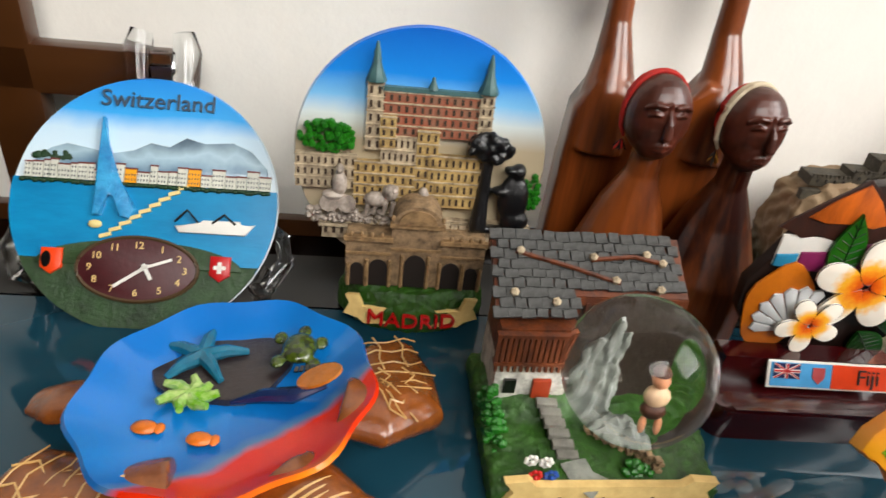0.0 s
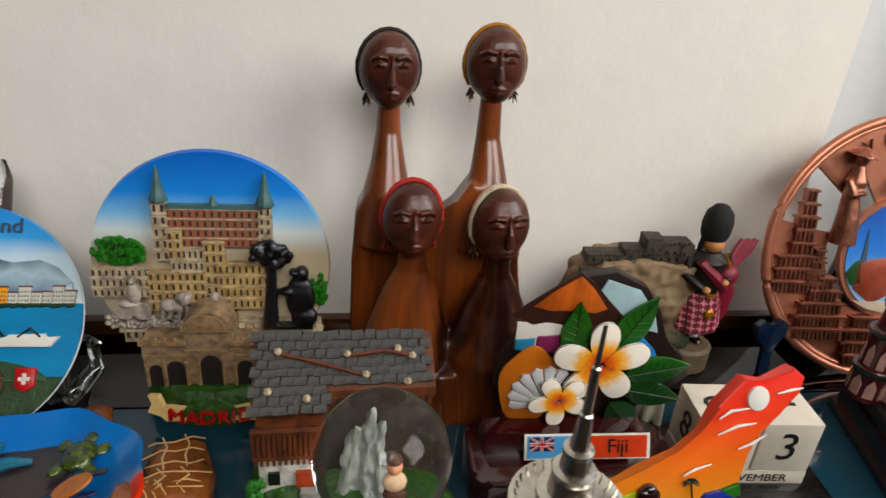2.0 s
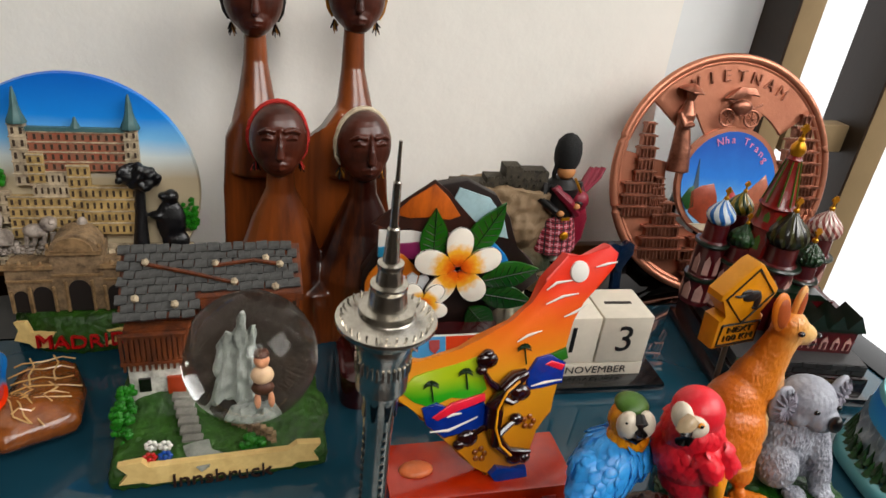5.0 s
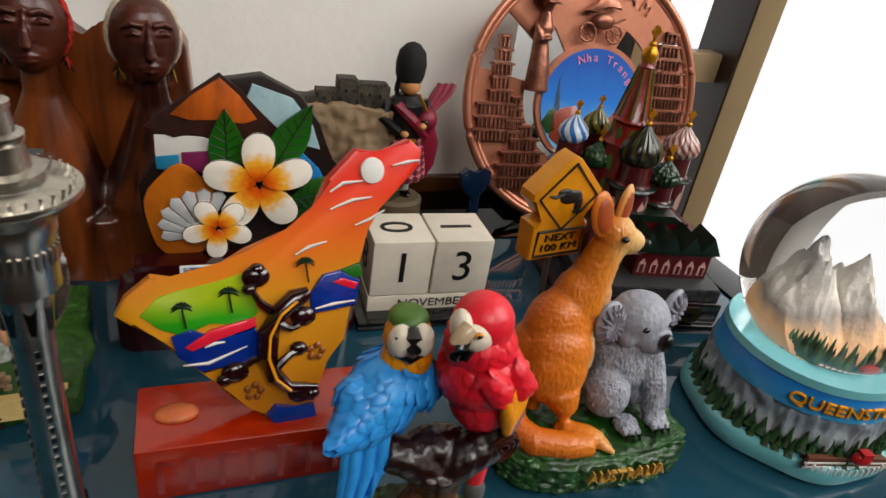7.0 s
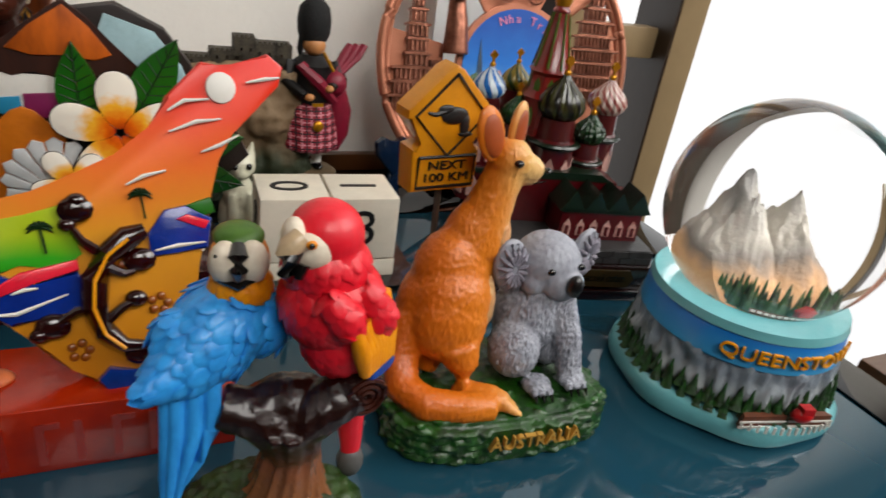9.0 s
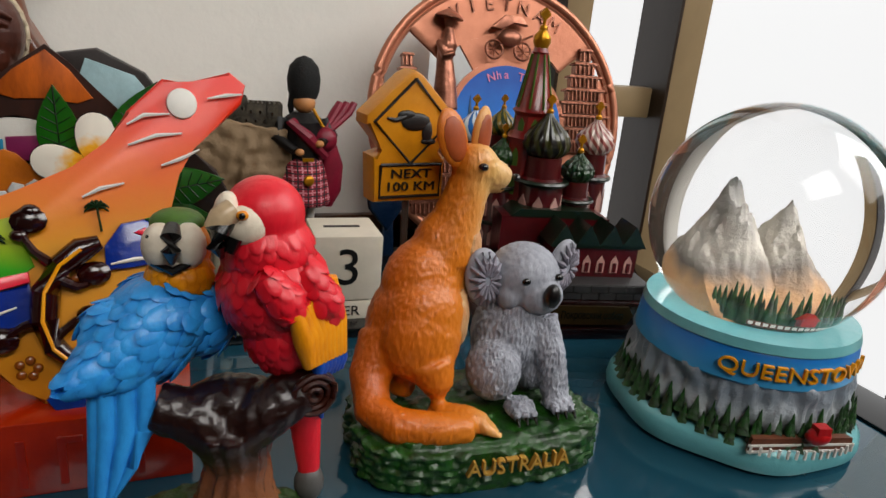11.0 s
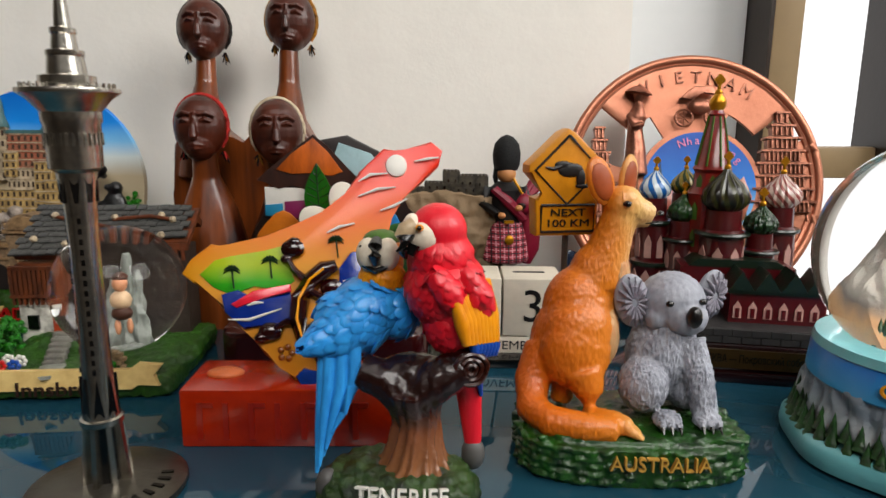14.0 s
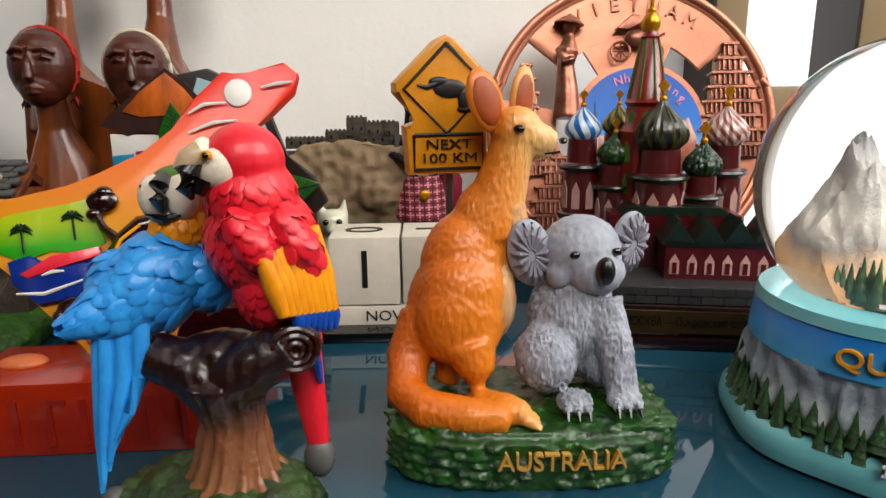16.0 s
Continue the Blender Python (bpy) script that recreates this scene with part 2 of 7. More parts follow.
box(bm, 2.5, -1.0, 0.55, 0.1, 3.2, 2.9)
setting("wall_east", bm, ROOM, "unseen side wall, toned taupe to limit bounced light", "wall", SHELF)
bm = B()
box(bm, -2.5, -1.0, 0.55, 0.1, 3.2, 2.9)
setting("wall_west", bm, ROOM, "unseen side wall, toned taupe to limit bounced light", "wall", SHELF)
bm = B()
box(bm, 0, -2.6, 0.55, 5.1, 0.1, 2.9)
setting("wall_south", bm, ROOM, "unseen rear wall, toned taupe to limit bounced light", "wall", SHELF)
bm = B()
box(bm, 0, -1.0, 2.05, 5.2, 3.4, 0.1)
setting("ceiling", bm, ROOM, "unseen ceiling, toned taupe to limit bounced light", "ceiling", SHELF)
bm = B()
box(bm, 0, -1.0, -0.95, 5.2, 3.4, 0.1)
setting("floor", bm, FLOORM, "brown wooden floor below the shelf", "floor", SHELF)

shelf = thing("display_shelf", "dark display shelf with glossy blue glass top", "shelf", SHELF)
bm = B()
box(bm, 0.22, 0.2425, -0.008, 0.76, 0.305, 0.016, bev=0.001)
part("glass_top", bm, GLASSTOP, shelf, "glossy blue-grey glass top")
bm = B()
box(bm, 0.22, 0.4345, -0.008, 0.76, 0.077, 0.016, bev=0.001)
part("rear_band", bm, BLACKTOP, shelf, "glossy black rear band")
bm = B()
box(bm, 0.615, 0.28, -0.0075, 0.028, 0.40, 0.017, bev=0.001)
part("end_band", bm, BLACKTOP, shelf, "dark end band")
bm = B()
box(bm, 0.22, 0.28, -0.03, 0.80, 0.39, 0.026)
part("carcass", bm, BLACK, shelf)
bm = B()
box(bm, 0.22, 0.474, 0.006, 0.82, 0.008, 0.012, bev=0.001)
part("rear_strip", bm, FRAMEWOOD, shelf, "narrow brown strip along the wall")

chair = thing("wooden_rack", "brown lacquered wooden rack standing behind the plate", "rack", SHELF)
bm = B()
box(bm, -0.115, 0.4715, 0.1, 0.155, 0.015, 0.028, bev=0.003)
part("rail", bm, FRAMEWOOD, chair)
bm = B()
box(bm, -0.125, 0.4715, 0.16, 0.03, 0.015, 0.32, bev=0.003)
part("post", bm, FRAMEWOOD, chair)

win = thing("window_frame", "cream and dark brown window frame beside the shelf", "window", SHELF)
for x, y, w, d in ((0.6270, 0.532, 0.003, 0.048), (0.7262, 0.514, 0.003, 0.050)):
    bm = B()
    box(bm, x, y, 0.35, w, d, 0.9)
    part("reveal", bm, DARKFRAME, win, "dark brown side of the frame")
for x, y, w, d in ((0.6408, 0.532, 0.0246, 0.048), (0.7425, 0.514, 0.0295, 0.050)):
    bm = B()
    box(bm, x, y, 0.35, w, d, 0.9, bev=0.002)
    part("post", bm, CREAM, win, "cream painted post")
bm = B()
box(bm, 0.691, 0.515, 0.098, 0.069, 0.018, 0.026, bev=0.002)
part("cross_rail", bm, CREAM, win, "cream painted cross rail")
bm = B()
box(bm, 1.0, 0.556, 0.55, 0.9, 0.004, 2.4)
part("pane", bm, glow("daylight_pane", (1, 1, 1, 1), 1.35), win, "bright overcast daylight pane")


# ---- round plate with a painted lake scene, on a clear easel ----
R0 = 0.068
sw = thing("souvenir_plate", "round painted lake plate with clock on clear easel", "plate", pose(-0.075, 0.408, 0, 0, 0, 4))
T = pose(0, 0, 0.0505, -38)
bm = B()
lathe(bm, [(0.0005, 0), (R0 - 0.006, 0), (R0 - 0.001, 0.001), (R0, 0.003), (R0 - 0.001, 0.005), (0.0005, 0.005)], m=T @ pose(0, 0.005, 0, 90), seg=64)
dish = part("plate", bm, graded("lake_plate_sky", [(0.052, "e8eef0"), (0.082, "cfe2ee"), (0.09, "5ab8ea"), (0.112, "2496dc")], rough=0.3, size=0.003, coat=0.05), sw)
bm = B()
prism(bm, band(R0 - 0.0005, -0.034, 0.010), -0.0007, 0.002, T)
part("lake", bm, paint("lake_blue_paint", "1ea4cc", 0.3, var=0.4, size=0.006, dark="1080ac", coat=0.05, lean=(0.3, 1, 1)), dish, "turquoise painted lake")
bm = B()
prism(bm, band(R0 - 0.0005, -R0 + 0.0008, -0.031) , -0.0015, 0.002, T, bev=0.0006)
hill = oval(0.052, 0.014, 0, -0.034, 24, 0, 180)
prism(bm, hill, -0.002, 0.001, T, bev=0.0006)
part("hill", bm, paint("hill_green_paint", "4c6a44", 0.5, var=0.45, size=0.004, dark="22351f", bump=0.5), dish, "dark green hill relief")
bm = B()
pts = [(-0.058, 0.018), (-0.05, 0.026), (-0.042, 0.029), (-0.03, 0.027), (-0.02, 0.0245), (-0.008, 0.027), (0.0, 0.032), (0.01, 0.030), (0.018, 0.036), (0.028, 0.033), (0.042, 0.035), (0.052, 0.031), (0.061, 0.022), (0.062, 0.012), (-0.062, 0.012)]
prism(bm, pts, -0.0012, 0.001, T, bev=0.0004)
part("mountain_range", bm, graded("mountain_paint", [(0.064, "4a5a54"), (0.07, "5f86a0"), (0.078, "b8ccd6"), (0.086, "6f8290")], size=0.003, wobble=0.014), dish, "blue-grey mountain relief")
rnd = random.Random(3)
houses, roofs, trees, wins = [], B(), B(), B()
x = -0.061
while x < 0.060:
    w, h = rnd.uniform(0.003, 0.007), rnd.uniform(0.005, 0.0095)
    zt = 0.010 + 0.0
    bb = B()
    houses.append((bb, rnd.random() < 0.88))
    box(bb, x + w / 2, -0.001, zt + h / 2, w - 0.0004, 0.003, h, T)
    box(roofs, x + w / 2, -0.001, zt + h + 0.0004, w, 0.0034, 0.0009, T)
    for r in range(int(h / 0.0024)):
        for q in range(int(w / 0.0015)):
            box(wins, x + 0.0009 + q * 0.0015, -0.00255, zt + 0.0016 + r * 0.0024, 0.0006, 0.0002, 0.0011, T)
    x += w
for k in range(60):
    ball(trees, -0.062 + 0.124 * k / 59, -0.0015, 0.009 + rnd.uniform(-0.0006, 0.0006), 0.0016, 0.001, 0.0013, T, 8)
for k in range(26):
    ball(trees, rnd.uniform(-0.06, -0.038), -0.0005, 0.0225 + rnd.uniform(-0.002, 0.002), 0.0022, 0.001, 0.0018, T, 8)
city = part("shore_town", trees, paint("shore_tree_paint", "2f5a34", 0.5, var=0.5, size=0.002), sw, "row of small white houses above dark shore hedge")
town_white = paint("town_white_paint", "dcdcd2", 0.5, var=0.25, size=0.003)
for bb, white in houses:
    part("house", bb, town_white if white else YELLOW, city)
part("roof_line", roofs, paint("town_roof_paint", "8a4a40", 0.5), city)
part("window_grid", wins, paint("town_window_paint", "55606a", 0.4), city)
bm = B()
prism(bm, [(-0.025, 0.044), (-0.0235, 0.044), (-0.021, 0.030), (-0.014, 0.012), (-0.004, -0.004), (-0.007, -0.009), (-0.012, -0.008), (-0.015, 0.003), (-0.019, 0.004), (-0.0215, -0.008), (-0.0255, -0.008)], -0.0035, 0.0, T, bev=0.0008)
part("fountain", bm, paint("fountain_blue_paint", "58b8e0", 0.25, var=0.5, size=0.004, dark="2278b8", coat=0.5, bump=0.6), dish, "translucent blue water jet relief")
bm = B()
for k in range(9):
    a = k / 8
    box(bm, -0.023 + 0.044 * a, -0.0012, -0.0115 + 0.0145 * a, 0.0058, 0.002, 0.0019, T @ pose(0, 0, 0, 0, -18))
ball(bm, -0.024, -0.0012, -0.0125, 0.0035, 0.0015, 0.0022, T)
part("pier", bm, paint("pier_cream_paint", "e6d9a4", 0.5), dish, "cream coloured pier")
bm = B()
prism(bm, [(0.016, -0.011), (0.0185, -0.0145), (0.052, -0.0145), (0.057, -0.0085), (0.05, -0.0095), (0.049, -0.007), (0.03, -0.0075), (0.029, -0.0095)], -0.0028, 0, T, bev=0.0006)
boat = part("boat", bm, WHITE, sw, "white passenger boat relief")
bm = B()
for px, pz in ((0.022, 0.0015), (0.041, 0.0)):
    tube(bm, [(px - 0.006, -0.0025, -0.009), (px, -0.0025, pz - 0.004), (px + 0.006, -0.0025, -0.009)], 0.0007, 6, T)
part("masts", bm, BLACK, boat)
bm = B()
prism(bm, oval(0.030, 0.0165, 0.0, -0.035, 40), -0.004, 0.0, T, bev=0.0012)
clock = part("clock_face", bm, paint("clock_maroon_paint", "6a3238", 0.45, var=0.35, size=0.003), sw, "maroon oval clock face with white pointers")
bm = B()
tube(bm, [(0.030 * math.cos(a), -0.0035, -0.035 + 0.0165 * math.sin(a)) for a in [2 * math.pi * i / 40 for i in range(41)]], 0.0011, 6, T)
part("clock_rim", bm, paint("clock_rim_paint", "6a5638", 0.5), clock)
for k in range(12):
    a = radians(90 - 30 * (k + 1))
    part("numeral", letters(str(k + 1), 0.0052, 0.0002, T @ pose(0.0238 * math.cos(a), -0.0042, -0.035 + 0.0122 * math.sin(a))), CREAMP, clock)
for a, ln, wd in ((215, 0.020, 0.0008), (-60, 0.009, 0.0009), (20, 0.016, 0.0007)):
    bm = B()
    box(bm, ln / 2 - 0.002, -0.0048, 0, ln, 0.0005, 2 * wd, T @ pose(0.004, 0, -0.034, 0, -a))
    part("clock_arm", bm, WHITE, clock)
for cx, mt, lab in ((-0.043, ORANGE, "orange heraldic shield"), (0.041, RED, "red shield with white cross")):
    bm = B()
    prism(bm, [(cx - 0.0052, -0.026), (cx + 0.0052, -0.026), (cx + 0.0052, -0.036), (cx, -0.0395), (cx - 0.0052, -0.036)], -0.0036, 0, T, bev=0.0006)
    sh = part("shield", bm, mt, sw, lab)
    bm = B()
    if cx > 0:
        box(bm, cx, -0.0039, -0.032, 0.006, 0.0006, 0.002, T)
        box(bm, cx, -0.0039, -0.032, 0.002, 0.0006, 0.006, T)
        part("cross", bm, WHITE, sh)
    else:
        prism(bm, oval(0.0024, 0.0042, cx - 0.002, -0.032, 10, wob=0.25), -0.0041, -0.003, T)
        part("emblem", bm, BLACK, sh)
part("lettering", letters("Switzerland", 0.0125, 0.0008, T @ pose(0.002, -0.0006, 0.0545), width=0.058), paint("letter_grey_paint", "5c6f80", 0.4), dish)

# clear easel behind and under it
ez = thing("plate_easel", "clear acrylic easel holding the lake plate", "stand", pose(-0.075, 0.408, 0, 0, 0, 4))
for s in (-1, 1):
    bm = B()
    tube(bm, [(s * 0.010, 0.020, 0.06), (s * 0.012, 0.044, 0.09), (s * 0.013, 0.054, 0.115), (s * 0.011, 0.058, 0.124)], [0.0045, 0.0070, 0.0078, 0.0060], 12)
    part("upright", bm, ACRYLIC, ez)
    bm = B()
    tube(bm, [(s * 0.056, 0.012, 0.002), (s * 0.058, -0.012, 0.006), (s * 0.064, -0.018, 0.014), (s * 0.072, -0.006, 0.022), (s * 0.069, 0.004, 0.032), (s * 0.066, 0.0, 0.040)], [0.004, 0.005, 0.005, 0.005, 0.004, 0.0025], 12)
    part("foot_hook", bm, ACRYLIC, ez)
    bm = B()
    tube(bm, [(s * 0.060, -0.014, 0.0025), (s * 0.040, 0.02, 0.0025), (s * 0.012, 0.04, 0.0025)], 0.0025, 8)
    part("foot_bar", bm, ACRYLIC, ez)
bm = B()
box(bm, 0, 0.055, 0.108, 0.018, 0.006, 0.012, bev=0.001)
box(bm, 0, 0.048, 0.055, 0.012, 0.006, 0.108, bev=0.001)
part("back_strut", bm, ACRYLIC, ez)

# ---- city plate standing on a grassy base ----
md = thing("city_plate_figurine", "round resin city plate standing on grassy banner base", "souvenir", pose(0.067, 0.410, 0, 0, 0, 4))
R1, T = 0.0655, pose(0, 0.010, 0.0865, -7)
bm = B()
lathe(bm, [(0.0005, 0), (R1 - 0.004, 0), (R1, 0.002), (R1 - 0.001, 0.005), (0.0005, 0.006)], m=T @ pose(0, 0.006, 0, 90), seg=64)
plate = part("plate", bm, graded("city_plate_sky", [(0.095, "cbbfa8"), (0.108, "dfe6e6"), (0.118, "9acff0"), (0.130, "38a4e8"), (0.152, "1c86d4")], rough=0.3, size=0.003, coat=0.08), md)


def facade(wall, win, roof, x0, x1, z0, z1, y, cols, rows, T, deep=0.004, wr=0.34):
    """A relief house front with sunk-looking dark windows and a cornice per storey."""
    box(wall, (x0 + x1) / 2, y + deep / 2, (z0 + z1) / 2, x1 - x0, deep, z1 - z0, T)
    dx, dz = (x1 - x0) / cols, (z1 - z0) / rows
    for r in range(rows):
        box(roof, (x0 + x1) / 2, y - 0.0001, z0 + (r + 1) * dz - 0.0003, x1 - x0 + 0.0008, 0.0012, 0.0007, T)
        for q in range(cols):
            box(win, x0 + (q + 0.5) * dx, y - 0.0002, z0 + (r + 0.45) * dz, dx * wr, 0.0006, dz * 0.5, T)


DARKWIN = paint("dark_window_paint", "62503e", 0.6)
BRICKP = paint("palace_brick_paint", "b87a60", 0.6, var=0.5, size=0.003, dark="a08c78", bump=0.5)
w1, w2, w3, d1, d2 = B(), B(), B(), B(), B()
facade(w1, d1, d2, -0.023, 0.028, 0.012, 0.034, -0.003, 13, 4, T)
facade(w2, d1, d2, -0.029, -0.021, 0.004, 0.038, -0.004, 2, 5, T)
facade(w2, d1, d2, 0.027, 0.034, 0.008, 0.036, -0.004, 2, 5, T)
facade(w2, d1, d2, -0.064, -0.033, -0.018, 0.000, -0.004, 9, 3, T)
facade(w3, d1, d2, -0.003, 0.008, -0.016, 0.016, -0.0055, 3, 5, T)
facade(w3, d1, d2, 0.004, 0.032, -0.024, 0.004, -0.0065, 8, 4, T)
facade(w3, d1, d2, -0.022, -0.014, 0.006, 0.022, -0.0055, 2, 3, T)
facade(w3, d1, d2, -0.034, -0.003, -0.026, -0.002, -0.005, 8, 4, T)
facade(w2, d1, d2, -0.021, -0.003, -0.002, 0.012, -0.0045, 6, 2, T)
facade(w2, d1, d2, -0.050, 0.060, -0.046, -0.032, -0.004, 26, 1, T, wr=0.4)
palace = part("palace", w1, BRICKP, md, "red brick palace relief with towers")
part("stone_wing", w2, PALESTONE, palace)
part("yellow_wing", w3, paint("ochre_stone_paint", "d4bc88", 0.6, var=0.5, size=0.002, dark="6d5430", bump=0.6), palace)
part("window_grid", d1, DARKWIN, palace)
part("cornice", d2, PALESTONE, palace)
bm = B()
for x0, zb in ((-0.025, 0.038), (0.0305, 0.036)):
    lathe(bm, [(0.005, 0), (0.0052, 0.001), (0.0035, 0.005), (0.0022, 0.009), (0.0016, 0.014), (0.0005, 0.019)], x0, -0.002, zb, 8, T)
box(bm, 0.002, -0.002, 0.0352, 0.052, 0.004, 0.0022, T)
lathe(bm, [(0.003, 0), (0.0015, 0.003), (0.0005, 0.006)], 0.003, -0.002, 0.036, 8, T)
part("slate_spire", bm, paint("slate_blue_paint", "6a8c8c", 0.5, var=0.4, size=0.002), palace, "grey-green spires and roof")


def clump(bm, x, y, z, rx, ry, rz, n, r, T, seed):
    q = random.Random(seed)
    for _ in range(n):
        a, b = q.uniform(0, 6.283), math.sqrt(q.random())
        bmesh.ops.create_icosphere(bm, subdivisions=1, radius=r * q.uniform(0.7, 1.3), matrix=T @ Matrix.Translation((x + rx * b * math.cos(a), y + ry * q.uniform(-1, 0.3), z + rz * b * math.sin(a))))


bm = B()
clump(bm, -0.048, -0.002, 0.009, 0.014, 0.002, 0.008, 130, 0.0018, T, 1)
clump(bm, 0.059, -0.003, -0.014, 0.005, 0.002, 0.010, 50, 0.0016, T, 2)
part("tree_crown", bm, GREEN, plate, "green moulded tree crowns")
DARKBRONZE = paint("dark_bronze_paint", "1c1d22", 0.35, var=0.3, size=0.002, bump=0.6, coat=0.3)
bm = B()
clump(bm, 0.034, -0.009, 0.011, 0.011, 0.004, 0.007, 90, 0.0022, T, 4)
tube(bm, [(0.034, -0.008, 0.008), (0.033, -0.008, -0.012), (0.032, -0.008, -0.034)], [0.003, 0.0032, 0.005], 10, T)
for px, pz, a, b in ((0.049, -0.016, 0.0085, 0.014), (0.051, -0.028, 0.008, 0.007), (0.050, -0.001, 0.0042, 0.0045), (0.043, -0.012, 0.006, 0.0028), (0.0455, -0.0005, 0.003, 0.0022)):
    ball(bm, px, -0.008, pz, a, 0.0045, b, T, 14)
box(bm, 0.042, -0.007, -0.034, 0.028, 0.008, 0.003, T)
bear = part("bear_and_tree", moulded(bm, 0.0009, 2), DARKBRONZE, plate, "dark bronze bear and tree relief")
bm = B()
q = random.Random(8)
for cx in (-0.046, -0.037):
    lathe(bm, [(0.0022, 0), (0.0048, 0), (0.0048, 0.0015), (0.0022, 0.0015)], 0, 0, 0, 16, T @ pose(cx, -0.009, -0.024, 90))
for px, pz, a, b in ((-0.041, -0.014, 0.004, 0.007), (-0.041, -0.006, 0.0022, 0.0025), (-0.044, -0.020, 0.006, 0.003), (-0.022, -0.021, 0.0065, 0.0042), (-0.015, -0.017, 0.0045, 0.0045), (-0.013, -0.0155, 0.0025, 0.0025), (-0.003, -0.022, 0.005, 0.004), (0.002, -0.017, 0.003, 0.004)):
    ball(bm, px, -0.008, pz, a, 0.004, b, T, 12)
for px in (-0.026, -0.022, -0.017, -0.013, -0.005, 0.0):
    tube(bm, [(px, -0.0085, -0.022), (px - 0.001, -0.0085, -0.0295)], [0.0016, 0.001], 6, T)
for _ in range(70):
    ball(bm, q.uniform(-0.058, 0.004), -0.0065, q.uniform(-0.0345, -0.0285), q.uniform(0.0015, 0.003), 0.003, 0.0016, T, 6)
part("chariot_fountain", bm, paint("silvery_stone_paint", "c4bab0", 0.45, var=0.55, size=0.002, dark="5a4c42", bump=0.6), plate, "pale stone chariot fountain relief")
bm = B()
for k in range(26):
    box(bm, -0.049 + 0.108 * k / 25, -0.006, -0.0345 + 0.0003 * math.sin(k), 0.0034, 0.003, 0.0028, T)
box(bm, 0.005, -0.0045, -0.0375, 0.113, 0.005, 0.002, T)
part("balustrade", bm, PALESTONE, plate)
# gate with arches
T2 = pose(0, -0.012, 0.0235) @ Matrix.Diagonal((1, 1, 1.1, 1))
gate, arch, trim = B(), B(), B()
for x0, x1, z1 in ((-0.036, -0.013, 0.026), (-0.013, 0.013, 0.034), (0.013, 0.036, 0.026)):
    box(gate, (x0 + x1) / 2, 0.006, z1 / 2, x1 - x0, 0.02, z1, T2)
    box(trim, (x0 + x1) / 2, -0.004, z1, x1 - x0 + 0.002, 0.003, 0.0022, T2)
    box(trim, (x0 + x1) / 2, -0.004, 0.018 if abs(x0 + x1) > 0.001 else 0.021, x1 - x0, 0.0018, 0.0012, T2)
prism(gate, oval(0.0125, 0.010, 0, 0.034, 16, 0, 180), -0.005, 0.012, T2)
prism(trim, oval(0.0098, 0.0075, 0, 0.0352, 14, 0, 180), -0.0062, -0.004, T2)
for cx, w, h in ((-0.030, 0.0034, 0.009), (-0.019, 0.0048, 0.010), (0, 0.0056, 0.0125), (0.019, 0.0048, 0.010), (0.030, 0.0034, 0.009)):
    prism(arch, [(cx - w, 0.0), (cx + w, 0.0)] + oval(w, w, cx, h, 10, 0, 180), -0.0047, -0.003, T2)
    for s in (-1, 1):
        tube(trim, [(cx + s * (w + 0.0012), -0.005, 0), (cx + s * (w + 0.0012), -0.005, h + w)], 0.001, 6, T2)
for k in range(14):
    ball(trim, -0.033 + 0.066 * k / 13, -0.004, 0.028 if abs(k - 6.5) > 3 else 0.0375, 0.0011, 0.001, 0.0016, T2, 8)
g = part("gate", gate, STONE, md, "brown stone triumphal gate with arches")
part("arches", arch, paint("arch_shadow_paint", "3a2c22", 0.7), g)
part("columns_and_cornice", trim, paint("gate_trim_paint", "b39a78", 0.6, var=0.5, size=0.0015, dark="5d4630", bump=0.5), g)
bm = B()
lathe(bm, [(0.039, 0), (0.041, 0.004), (0.040, 0.012), (0.037, 0.020), (0.034, 0.023)], 0, 0, 0, 40, Matrix.Diagonal((1, 0.68, 1, 1)))
part("grassy_base", moulded(bm, 0.0012, 1, 0.0012, 420), GRASS, md, "green grassy base")
bm = B()
prism(bm, [(-0.036, 0.016), (-0.029, 0.0175), (-0.026, 0.011), (0.026, 0.011), (0.029, 0.0175), (0.036, 0.0165), (0.0335, 0.0115), (0.037, 0.0045), (0.028, 0.004), (0.025, 0.0015), (-0.025, 0.0015), (-0.028, 0.004), (-0.037, 0.0045), (-0.0335, 0.0115)], -0.0018, 0.001, pose(0, 0, 0.0045))
banner = part("banner", bowed(bm, 0.075, pose(0, -0.030, 0, -8)), CREAMP, md, "cream ribbon banner with red letters")
bm = letters("MADRID", 0.0110, 0.0012, pose(0, -0.0026, 0.0108), width=0.045)
part("lettering", bowed(bm, 0.075, pose(0, -0.030, 0, -8)), RED, banner)

# ---- turtle dish ----
tu = thing("turtle_dish", "glazed turtle-shaped dish with painted sea life", "dish", pose(-0.002, 0.305, 0, 0, 0, 42))
SKIN = paint("turtle_skin_glaze", "a8703c", 0.18, var=0.45, size=0.006, bump=0.3, dark="4a2a14", coat=0.6)
VEIN = paint("pale_glaze_lines", "e0c08c", 0.2, coat=0.5)
bm = B()
prof = [(0.030, 0.004), (0.050, 0.012), (0.059, 0.022), (0.063, 0.028), (0.0615, 0.0298), (0.0575, 0.027), (0.050, 0.022), (0.038, 0.017), (0.0005, 0.0155)]
lathe(bm, prof, 0, 0, 0, 72, Matrix.Diagonal((0.97, 0.90, 1, 1)), 9, 0.028)
